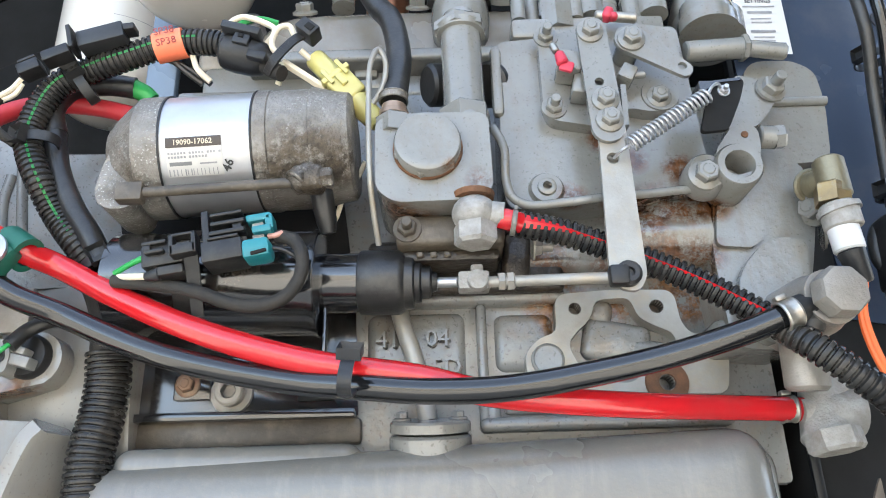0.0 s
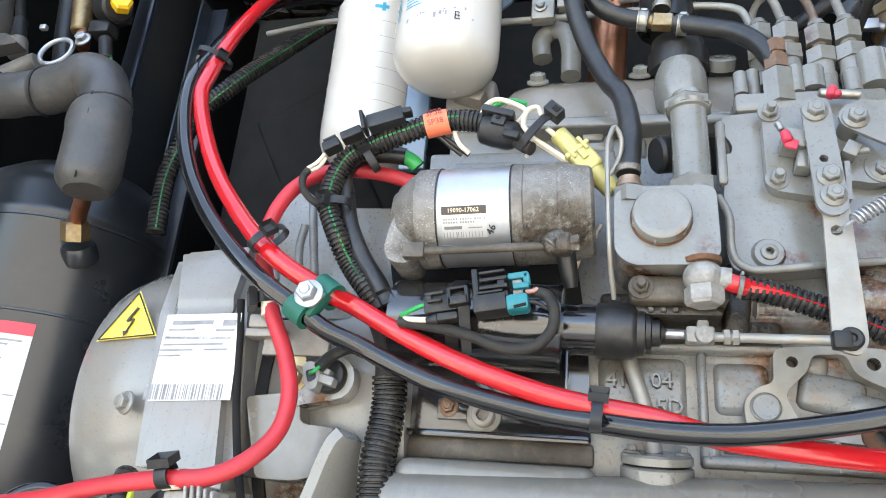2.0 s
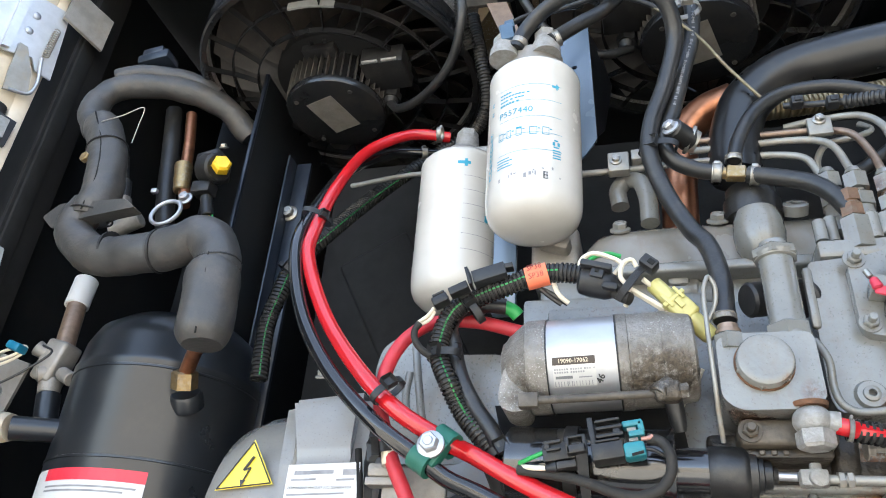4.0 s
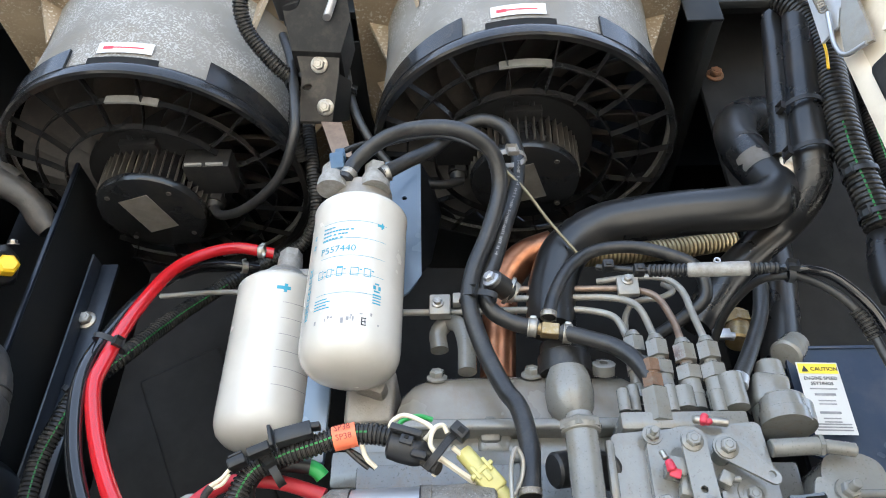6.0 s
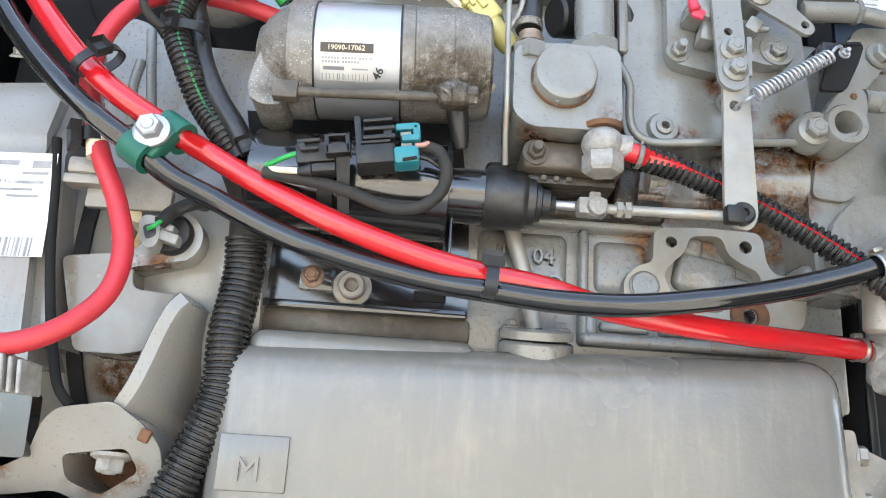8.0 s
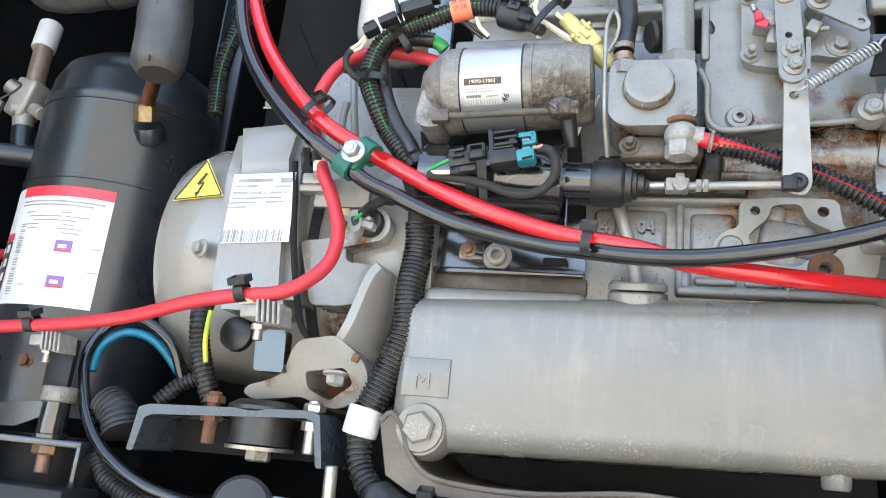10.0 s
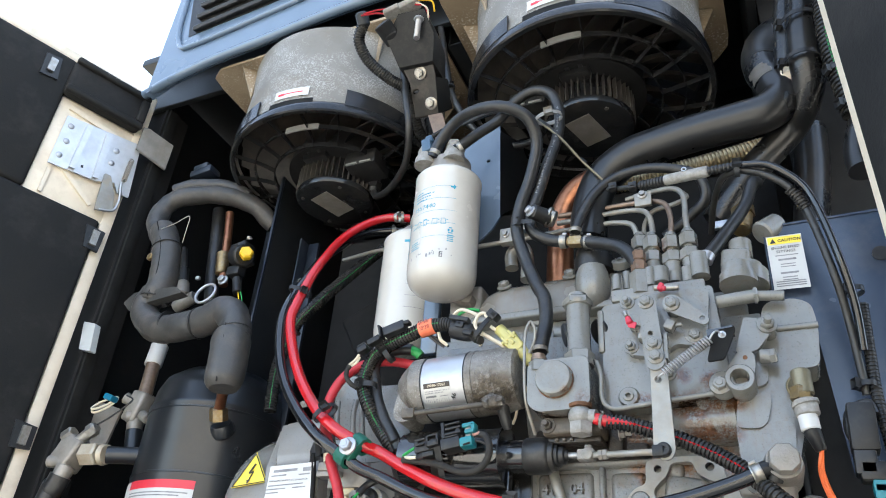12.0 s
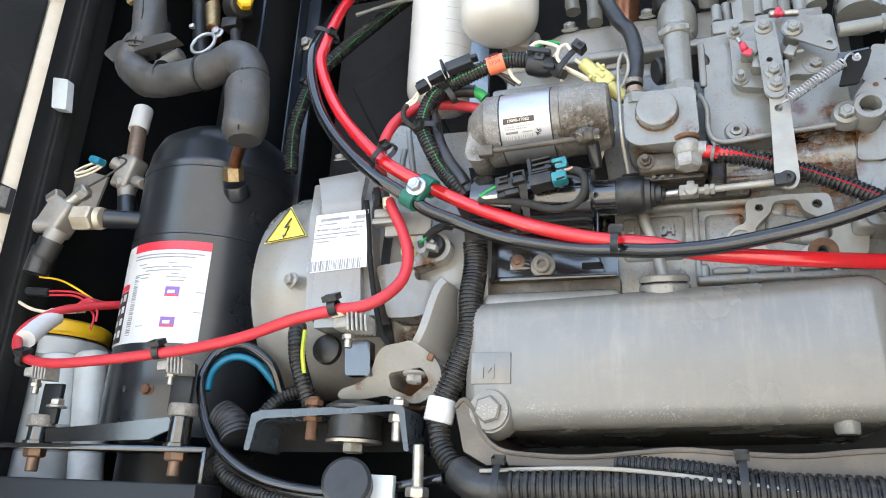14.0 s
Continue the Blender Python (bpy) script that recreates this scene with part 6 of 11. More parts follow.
hose("capillary_pipe", [(0.010, 0.405, 2.301), (0.016, 0.405, 2.295), (0.048, 0.410, 2.259), (0.073, 0.420, 2.222), (0.101, 0.430, 2.186)], 0.0016, OLIVE_BRASS, "thin dull capillary pipe crossing the hoses", "pipe", 10)
hose("return_hose", [(0.208, 0.398, 2.038), (0.228, 0.410, 2.070), (0.255, 0.430, 2.119), (0.267, 0.440, 2.155), (0.272, 0.450, 2.159)], 0.0068, RUBBER, "short black rubber return hose", "hose", 16)
bm = B()
rod(bm, (0.206, 0.396, 2.033), (0.210, 0.398, 2.043), 0.0082, None, 18, 0.001)
whole("hose_clip_ring", bm, SILVER, "bright spring clip on a return hose", "hose clip")

# ---- throttle cable ----
cable = thing("throttle_cable", "black throttle cable with threaded pale sleeve", "cable", (0.200, 0.360, 2.123))
part("inner_cable", tube(B(), [(0.109, 0.400, 2.153), (0.139, 0.385, 2.139), (0.176, 0.370, 2.127)], 0.0028, 12), RUBBER, cable)
part("boot", ribbed(B(), [(0.150, 0.382, 2.136), (0.179, 0.370, 2.128)], 0.0058, 0.004, 0.2), RUBBER, cable)
part("boot", ribbed(B(), [(0.224, 0.357, 2.120), (0.250, 0.354, 2.118)], 0.0048, 0.004, 0.2), RUBBER, cable)
bm = B()
rod(bm, (0.178, 0.370, 2.128), (0.225, 0.357, 2.120), 0.0062, None, 20, 0.001)
part("sleeve", bm, WHITE_OXIDE, cable, "pale threaded sleeve")
bm = B()
lathe(bm, (0.200, 0.358, 2.129), (0, -1, 0), [(-0.001, 0.0028), (0.001, 0.0028), (0.001, 0.0018), (-0.001, 0.0018), (-0.001, 0.0028)], 16, cap=False)
part("split_pin", bm, SILVER, cable)
for p in ((0.117, 0.395, 2.151), (0.141, 0.385, 2.139)):
    bm = B()
    box(bm, V(p) + V((0, -0.004, -0.003)), (0.0095, 0.010, 0.0085), 0.0012)
    box(bm, V(p) + V((0, -0.0094, -0.003)), (0.0050, 0.002, 0.0045), 0.0006)
    part("clip", bm, PLASTIC, cable)
part("sheath", tube(B(), [(0.248, 0.354, 2.118), (0.255, 0.349, 2.114), (0.281, 0.350, 2.109), (0.300, 0.353, 2.093), (0.313, 0.357, 2.072), (0.328, 0.366, 1.990), (0.332, 0.380, 1.953), (0.331, 0.390, 1.915)], 0.0038, 12), GLOSS_HOSE, cable)
part("sheath", tube(B(), [(0.255, 0.353, 2.111), (0.277, 0.356, 2.102), (0.296, 0.359, 2.085), (0.306, 0.363, 2.066), (0.320, 0.371, 1.984), (0.324, 0.385, 1.948), (0.326, 0.400, 1.877)], 0.0038, 12), RUBBER, cable)
part("ribbed_sleeve", ribbed(B(), [(0.297, 0.358, 2.080), (0.303, 0.361, 2.071), (0.309, 0.365, 2.058)], 0.0060, 0.0034, 0.18, 12), CONDUIT, cable)
part("return_cable", tube(B(), [(0.253, 0.354, 2.111), (0.238, 0.370, 2.118), (0.227, 0.400, 2.119), (0.220, 0.425, 2.114), (0.214, 0.450, 2.100)], 0.0036, 12), RUBBER, cable)
cable_tie((0.253, 0.352, 2.112), (1, 0, -0.1), 0.006, 0.008, (0, -1, 0.2), GREY_PLASTIC, 0.005)

# ---- copper pipe, flexible pipe, exhaust parts behind ----
hose("copper_pipe", [(0.020, 0.500, 2.090), (0.024, 0.495, 2.156), (0.032, 0.490, 2.200), (0.053, 0.485, 2.225), (0.083, 0.480, 2.235)], 0.0175, COPPER, "brown tinted copper exhaust pipe bend", "pipe", 24)
whole("flexible_pipe", ribbed(B(), [(0.082, 0.512, 2.241), (0.150, 0.522, 2.252), (0.221, 0.530, 2.264), (0.297, 0.540, 2.282)], 0.012, 0.0050, 0.18, 20), FLEX, "dull gold corrugated flexible exhaust pipe", "pipe")
bm = B()
slab(bm, [(0.075, 0.475, 2.243), (0.091, 0.475, 2.255), (0.086, 0.475, 2.237)], 0.001)
whole("warning_tag", bm, YELLOW_INK, "small yellow warning sticker on the pipe", "sticker")
bm = B()
rod(bm, (0.245, 0.470, 2.111), (0.255, 0.480, 2.150), 0.012, 0.010, 20, 0.002)
hexa(bm, (0.251, 0.475, 2.134), (0, 0.1, 1), 0.0135, 0.012)
whole("brass_fitting", bm, BRASS, "tarnished brass pipe fitting behind the pump", "fitting")
bm = B()
rod(bm, (0.225, 0.460, 2.116), (0.239, 0.460, 2.113), 0.004, None, 12)
box(bm, (0.226, 0.455, 2.113), (0.016, 0.006, 0.010), 0.001)
whole("clamp_screw", bm, SILVER, "bright clamp screw beside the brass fitting", "screw")
# governor end castings
bm = B()
lathe(bm, (0.242, 0.410, 2.015), (0.05, 0.1, 1), [(-0.012, 0.023), (0.004, 0.0235), (0.005, 0.021), (0.012, 0.019)], 32)
box(bm, V((0.236, 0.415, 2.034)), (0.030, 0.03, 0.03), 0.006, 3, (0, 8, 0))
lathe(bm, (0.242, 0.415, 2.049), (0.05, 0.1, 1), [(-0.01, 0.0125), (0.012, 0.012), (0.014, 0.010)], 24)
part("governor_body", bm, GREY_PAINT, gear)
bm = B()
rod(bm, (0.266, 0.430, 2.077), (0.284, 0.440, 2.095), 0.014, 0.012, 20, 0.002)
part("outlet_neck", bm, GREY_PAINT, gear)


# ---- prints on the filters ----
def curved(name, parent, at, r, rows, material, lift=0.0004):
    """Printed marks on an upright cylinder: rows of (angle from the front in degrees, z, width in degrees, height)."""
    bm = B()
    for a, z, w, h in rows:
        n = max(1, int(w / 5))
        for k in range(n):
            q = []
            for ang, zz in ((a + w * k / n, z), (a + w * (k + 1) / n, z), (a + w * (k + 1) / n, z + h), (a + w * k / n, z + h)):
                t = radians(ang)
                q.append(bm.verts.new((at[0] + math.sin(t) * (r + lift), at[1] - math.cos(t) * (r + lift), zz)))
            bm.faces.new(q)
    return part(name, bm, material, parent)


def curved_words(name, parent, at, r, words, angle, z, size, material, lift=0.0005, upright=False):
    cu = bpy.data.curves.new(name, "FONT")
    cu.body, cu.size, cu.resolution_u = words, size, 2
    tmp = bpy.data.objects.new(name, cu)
    me = bpy.data.meshes.new_from_object(tmp)
    bpy.data.objects.remove(tmp)
    for v in me.vertices:
        x, y = (v.co.x, v.co.y) if not upright else (-v.co.y, v.co.x)
        t = radians(angle) + x / r
        v.co = (at[0] + math.sin(t) * (r + lift), at[1] - math.cos(t) * (r + lift), z + y)
    me.materials.clear()
    me.materials.append(material)
    return hang(new(name, me), parent)


FA, FR = (-0.111, 0.419), 0.0446
random.seed(4)
for k in range(5):
    curved("print_line", filter_a, FA, FR, [(-36, 2.1910 - 0.0192 * k, 78, 0.0004)], BLUE_INK)
curved_words("part_number", filter_a, FA, FR, "P557440", -37, 2.1575, 0.0098, BLUE_INK)
# upright maker's mark as plain strokes, with two small signs above it
z = 2.0955
for k in range(9):
    tall = (0.0070, 0.0050, 0.0046, 0.0050, 0.0036, 0.0046, 0.0050, 0.0046, 0.0030)[k]
    curved("brand_stroke", filter_a, FA, FR, [(-55, z, 1.6, tall), (-50.5, z, 1.4, tall), (-54, z, 4.5, 0.0011)], BLUE_INK)
    z += tall + 0.0014
for z in (2.1695, 2.1805):
    curved("brand_stroke", filter_a, FA, FR, [(-53, z, 4.5, 0.0014), (-53, z + 0.003, 4.5, 0.0014), (-53, z, 1.2, 0.0044)], BLUE_INK)
for k in range(4):
    x = -36.0
    while x < -36 + (17, 38, 30, 24)[k]:
        curved("small_print", filter_a, FA, FR, [(x, 2.1850 - 0.0042 * k, 3.4, 0.0016)], BLUE_INK)
        x += random.choice((4.2, 4.2, 6.0))
for k, a in enumerate((-37, -25, -13, 3, 18)):
    w = (7, 6, 7, 9, 8)[k]
    curved("service_icon", filter_a, FA, FR, [(a, 2.1315, w, 0.0007), (a, 2.1395, w, 0.0007 if k != 2 else 0.0020), (a, 2.1315, 0.7, 0.008), (a + w - 0.7, 2.1315, 0.7, 0.008), (a + w + 1, 2.1375, 2.5, 0.0012)], BLUE_INK)
for k in range(4):
    curved("small_print", filter_a, FA, FR, [(-38, 2.1090 - 0.0030 * k, 17 + (k % 2) * 4, 0.0011)], BLUE_INK)
curved("recycling_mark", filter_a, FA, FR, [(31, 2.1180, 7, 0.0016), (30, 2.1205, 3, 0.004), (36, 2.1205, 3.2, 0.004), (32, 2.1255, 5, 0.0016)], BLUE_INK)
for k in range(4):
    curved("recycling_print", filter_a, FA, FR, [(30, 2.1145 - 0.0028 * k, 10, 0.0013)], BLUE_INK)
curved("arrow_mark", filter_a, FA, FR, [(30, 2.1885, 5, 0.003), (35, 2.1865, 2, 0.007), (37, 2.1880, 1.6, 0.004)], BLUE_INK)
for k in range(14):
    curved("marker_stroke", filter_a, FA, FR, [(-40 + random.random() * 78, 2.083 + random.random() * 0.012, 0.8 + random.random() * 2.4, 0.0008 + random.random() * 0.005)], GREY_INK)
curved_words("marker_letter", filter_a, FA, FR, "E", 18, 2.0830, 0.011, INK)

FB = (-0.208, 0.520)
curved("arrow_mark", filter_b, FB, 0.047, [(8, 2.183, 11, 0.004), (17, 2.180, 4, 0.010), (21, 2.183, 4, 0.004)], BLUE_INK)
for k in range(6):
    curved("print_line", filter_b, FB, 0.047, [(18, 2.168 - 0.018 * k, 50, 0.0005)], GREY_INK)
    curved("print_mark", filter_b, FB, 0.047, [(-70, 2.16 - 0.018 * k, 4, 0.006)], GREY_INK)
curved("print_mark", filter_b, FB, 0.047, [(48, 2.115, 5, 0.008)], BLUE_INK)

# ---- filter heads ----
head_a = thing("hose_manifold", "cast filter head with two oxidised hose fittings", "filter head", (FA[0], FA[1], 2.24), group="filter heads")
bm = B()
lathe(bm, (FA[0], FA[1], 2.238), (0, 0, 1), [(0, 0.030), (0.020, 0.029)], 36)
lathe(bm, (FA[0], FA[1], 2.2265), (0, 0, 1), [(0, 0.036), (0.006, 0.036), (0.012, 0.030), (0.018, 0.029)], 32)
part("head_casting", bm, CAST_PLAIN, head_a)
for dx, dy, hgt in ((-0.028, -0.010, 0.020), (0.014, -0.008, 0.022)):
    bm = B()
    c = V((FA[0] + dx, FA[1] + dy - 0.012, 2.248))
    lathe(bm, c, (0, 0, 1), [(0, 0.015), (hgt * 0.5, 0.0145), (hgt * 0.8, 0.012), (hgt, 0.011)], 22)
    hexa(bm, c + V((0, 0, hgt)), (0, 0, 1), 0.0115, 0.010)
    part("fitting", bm, WHITE_OXIDE, head_a, "oxidised hexagon fitting")
bm = B()
c = V((-0.135, 0.392, 2.277))
box(bm, c, (0.014, 0.014, 0.022), 0.002, 2, (0, -10, 0))
box(bm, c + V((0.002, 0, 0.012)), (0.010, 0.010, 0.012), 0.002, 2, (0, -10, 0))
part("sensor_plug", bm, SENSOR_BLUE, head_a, "blue-grey sensor plug")
part("sensor_wire", ribbed(B(), [(-0.131, 0.392, 2.294), (-0.119, 0.400, 2.309), (-0.092, 0.420, 2.335), (-0.063, 0.440, 2.358)], 0.0032, 0.003), CONDUIT, head_a)
bracket_plate = thing("filter_bracket", "slate blue sheet steel filter bracket", "bracket", (-0.08, 0.475, 2.2))
bm = B()
slab(bm, [(-0.134, 0.470, 2.315), (-0.099, 0.470, 2.349), (-0.059, 0.470, 2.359), (-0.054, 0.470, 2.194), (-0.066, 0.470, 2.175), (-0.098, 0.470, 2.147)], 0.003, holes=(((-0.075, 0.470, 2.296), 0.0028),))
part("plate", bm, HOOD_BLUE, bracket_plate)
bm = B()
slab(bm, [(-0.054, 0.470, 2.198), (-0.059, 0.470, 2.349), (-0.048, 0.530, 2.371), (-0.038, 0.550, 2.336), (-0.048, 0.530, 2.254)], 0.003)
part("flange", bm, SHEET_BLACK, bracket_plate)
bm = B()
span(bm, (-0.158, 0.468, 2.00), (-0.135, 0.478, 2.16), 0.002)
part("leg", bm, HOOD_BLUE, bracket_plate)
head_b = thing("hose_manifold", "cast oil filter head with hexagon banjo bolt", "filter head", (FB[0], FB[1], 2.215), group="filter heads")
bm = B()
lathe(bm, (FB[0], FB[1], 2.2055), (0, 0, 1), [(0, 0.041), (0.006, 0.041), (0.013, 0.030), (0.026, 0.02)], 32)
span(bm, (FB[0], FB[1] - 0.012, 2.222), (FB[0] + 0.07, FB[1] + 0.012, 2.232), 0.003)
part("head_casting", bm, WHITE_OXIDE, head_b)
bm = B()
c = V((FB[0] + 0.004, FB[1] - 0.004, 2.232))
lathe(bm, c, (0, 0, 1), [(0, 0.014), (0.016, 0.0135), (0.017, 0.012)], 22)
hexa(bm, c + V((0, 0, 0.016)), (0, 0, 1), 0.0125, 0.011)
part("banjo", bm, WHITE_OXIDE, head_b)
bm = B()
clamp(head_b, (-0.232, 0.497, 2.247), (1, 0, -0.1), 0.0066, 0.007)
bm.free()
# strap of the filter bracket up to the fan bracket
bm = B()
slab(bm, [(-0.175, 0.455, 2.402), (-0.151, 0.455, 2.400), (-0.132, 0.450, 2.339), (-0.156, 0.450, 2.346)], 0.003)
whole("strap", bm, BROWN_STEEL, "brown dusty steel strap above the fuel filter", "strap")


# ---- axial fans in dusty shrouds ----
def axial_fan(cx, cy, turn, label, warning=False, size=1.0):
    th = thing("axial_fan", label, "fan", (cx, cy, 2.40), group="condenser fans")
    o = V((cx, cy, 0))
    bm = B()
    lathe(bm, (cx, cy, 2.423), (0, 0, 1), [(0, 0.184), (0, 0.188), (0.12, 0.182), (0.178, 0.186), (0.178, 0.182), (0.12, 0.178), (0, 0.184)], 72, cap=False)
    part("shroud", bm, BEIGE, th, "dusty beige shroud speckled with dried dirt")
    # black lining added so the shroud's inside stays dark
    bm = B()
    lathe(bm, (cx, cy, 2.425), (0, 0, 1), [(0, 0.1830), (0.12, 0.1765), (0.172, 0.1765)], 72, cap=False)
    part("inner_ring", bm, FAN_PLASTIC, th)
    # square plate with a round opening
    bm = B()
    n, half = 64, 0.222
    lo, hi = [], []
    for z, store in ((2.600, lo), (2.606, hi)):
        for k in range(n):
            t = 2 * math.pi * k / n + math.pi / 4
            c, s = math.cos(t), math.sin(t)
            hy = 0.160 if s < 0 else 0.205
            m = min(half / max(abs(c), 1e-6), hy / max(abs(s), 1e-6))
            m = min(m, 0.262)
            m0 = min(0.183, m - 0.004)
            store.append((bm.verts.new((cx + c * m0, cy + s * m0, z)), bm.verts.new((cx + c * m, cy + s * m, z))))
    for k in range(n):
        j = (k + 1) % n
        bm.faces.new((lo[k][0], lo[j][0], lo[j][1], lo[k][1]))
        bm.faces.new((hi[k][1], hi[j][1], hi[j][0], hi[k][0]))
        bm.faces.new((lo[k][1], lo[j][1], hi[j][1], hi[k][1]))
    part("mounting_plate", bm, PLATE_TAN, th, "dusty tan mounting plate")
    for k in range(12):
        t = 2 * math.pi * (k + 0.5) / 12
        if -math.sin(t) > 0.72:
            continue
        d = V((math.cos(t), math.sin(t), 0))
        w = V((-d.y, d.x, 0)) * 0.0025
        bm = B()
        a, b, c = o + d * 0.184 + V((0, 0, 2.600)), o + d * 0.212 + V((0, 0, 2.600)), o + d * 0.1845 + V((0, 0, 2.535))
        f = [bm.verts.new(p + w) for p in (a, b, c)], [bm.verts.new(p - w) for p in (a, b, c)]
        bm.faces.new(f[0])
        bm.faces.new(f[1][::-1])
        for i in range(3):
            bm.faces.new((f[0][i], f[1][i], f[1][(i + 1) % 3], f[0][(i + 1) % 3]))
        bmesh.ops.recalc_face_normals(bm, faces=bm.faces)
        part("gusset", bm, PLATE_TAN, th)
    # black guard: rim with raised tabs, rings and thin spokes
    bm = B()
    lathe(bm, (cx, cy, 2.405), (0, 0, 1), [(0, 0.184), (0, 0.1905), (0.002, 0.193), (0.012, 0.1925), (0.019, 0.190), (0.021, 0.1885), (0.004, 0.187), (0, 0.184)], 80, cap=False)
    part("guard_rim", bm, FAN_PLASTIC, th)
    a0 = -4 if warning else 4

    def band(name, start, end, r0, r1, low, top, material):
        """A bent upright strip round the rim; low and top are heights as functions of the share along it."""
        bm = B()
        rows = []
        m = max(4, int(abs(end - start) / 3))
        for i in range(m + 1):
            t = radians(start + (end - start) * i / m - 90)
            d = V((math.cos(t), math.sin(t), 0))
            rows.append([bm.verts.new(o + d * r + V((0, 0, z))) for r, z in ((r0, low(i / m)), (r1, low(i / m)), (r1, top(i / m)), (r0, top(i / m)))])
        for p, q in zip(rows, rows[1:]):
            for j in range(4):
                bm.faces.new((p[j], p[(j + 1) % 4], q[(j + 1) % 4], q[j]))
        bm.faces.new(rows[0][::-1])
        bm.faces.new(rows[-1])
        bmesh.ops.recalc_face_normals(bm, faces=bm.faces)
        return part(name, bm, material, th)

    for start, end in ((a0 - 19, a0 - 78), (a0 + 29, a0 + 88)):
        band("skirt", start, end, 0.1890, 0.1922, lambda u: 2.420, lambda u: 2.453 - 0.020 * u, FAN_PLASTIC)
    band("rim_slot", a0 - 11, a0 + 13, 0.1880, 0.1900, lambda u: 2.420, lambda u: 2.433, MATT_BLACK)
    for rad, z, h in ((0.1485, 2.4035, 0.0075), (0.1130, 2.3960, 0.0085)):
        bm = B()
        lathe(bm, (cx, cy, z), (0, 0, 1), [(0, rad - 0.0009), (0, rad + 0.0009), (h, rad + 0.0013), (h, rad - 0.0013), (0, rad - 0.0009)], 72, cap=False)
        part("guard_ring", bm, FAN_PLASTIC, th)
    # pale strip paints the sky and yard reflection on the ring into its colour
    band("ring_tab", a0 - 9, a0 + 14, 0.1470, 0.1502, lambda u: 2.4030, lambda u: 2.4135, LIGHT_PLUG)
    for k in range(18):
        t = 2 * math.pi * k / 18
        d, tt = V((math.cos(t), math.sin(t), 0)), V((-math.sin(t), math.cos(t), 0))
        bm = B()
        rows = []
        for r, w, z in ((0.189, 0.0, 2.410), (0.168, 0.0012, 2.4065), (0.148, 0.0026, 2.4035), (0.130, 0.0020, 2.4000), (0.113, 0.0, 2.3965)):
            c = o + d * r + tt * w + V((0, 0, z))
            rows.append([bm.verts.new(c + tt * e * 0.0008 + V((0, 0, h))) for e, h in ((-0.7, 0), (0.7, 0), (1, 0.008), (-1, 0.008))])
        for p, q in zip(rows, rows[1:]):
            for j in range(4):
                bm.faces.new((p[j], p[(j + 1) % 4], q[(j + 1) % 4], q[j]))
        bmesh.ops.recalc_face_normals(bm, faces=bm.faces)
        part("spoke", bm, FAN_PLASTIC, th)
    # swept blades on a dark hub
    for k in range(19):
        bm = B()
        rows = []
        for i in range(7):
            r = 0.080 + 0.098 * i / 6
            t = 2 * math.pi * k / 19 + radians(turn) + 0.30 * (i / 6) ** 1.4
            wd = 0.52 - 0.12 * i / 6
            row = []
            for j in range(5):
                u = j / 4
                a = t + wd * u
                row.append(bm.verts.new(o + V((math.cos(a) * r, math.sin(a) * r, 2.422 + 0.042 * u + 0.012 * math.sin(math.pi * u)))))
            rows.append(row)
        for p, q in zip(rows, rows[1:]):
            for j in range(4):
                bm.faces.new((p[j], p[j + 1], q[j + 1], q[j]))
        g = bmesh.ops.extrude_face_region(bm, geom=list(bm.faces))
        for v in g["geom"]:
            if isinstance(v, bmesh.types.BMVert):
                v.co.z += 0.003
        bmesh.ops.recalc_face_normals(bm, faces=bm.faces)
        part("blade", bm, BLADE, th)
    bm = B()
    lathe(bm, (cx, cy, 2.414), (0, 0, 1), [(0, 0.0), (0, 0.086), (0.003, 0.090), (0.05, 0.088), (0.06, 0.07)], 48, cap=False)
    part("hub", bm, MATT_BLACK, th, "dull black hub")
    # motor with its cooling fins, cap and type plate
    bm = B()
    lathe(bm, (cx, cy, 2.356), (0, 0, 1), [(0, 0.0), (0, 0.060), (0.003, 0.0665), (0.009, 0.0685), (0.012, 0.0685), (0.013, 0.062), (0.060, 0.062)], 48, cap=False)
    motor = part("motor", bm, FAN_PLASTIC, th)
    for k in range(44):
        t = 2 * math.pi * k / 44
        if 0.3 < t < 3.0:
            continue
        d = V((math.cos(t), math.sin(t), 0))
        bm = B()
        box(bm, o + d * 0.0655 + V((0, 0, 2.389)), (0.0095, 0.0017, 0.042), 0.0005, 1, Matrix.Rotation(t, 4, "Z"))
        part("fin", bm, DUSTY_BLACK, motor)
    for k in range(4):
        t = radians(40 + 90 * k)
        bm = B()
        lathe(bm, o + V((math.cos(t) * 0.056, math.sin(t) * 0.056, 2.3565)), (0, 0, -1), [(0, 0.0034), (0.002, 0.003), (0.0022, 0.0)], 12, cap=False)
        part("cap_screw", bm, DUSTY_BLACK, motor)
    bm = B()
    box(bm, (cx - 0.003, cy - 0.066, 2.414), (0.046, 0.026, 0.020), 0.002)
    box(bm, (cx - 0.012, cy - 0.081, 2.418), (0.006, 0.008, 0.012), 0.001)
    box(bm, (cx + 0.008, cy - 0.081, 2.418), (0.006, 0.008, 0.012), 0.001)
    part("terminal_block", bm, PLASTIC, th)
    side = -1 if warning else 1
    bm = B()
    box(bm, (cx + side * 0.082, cy - 0.038, 2.394), (0.058, 0.052, 0.030), 0.003)
    part("terminal_cover", bm, PLASTIC, th)
    for e in (0.068, 0.094):
        bm = B()
        box(bm, (cx + side * e, cy - 0.066, 2.381), (0.021, 0.004, 0.0035), 0.0006, 1)
        part("cover_clip", bm, LIGHT_PLUG, th, "pale clip on the terminal cover")
    bm = B()
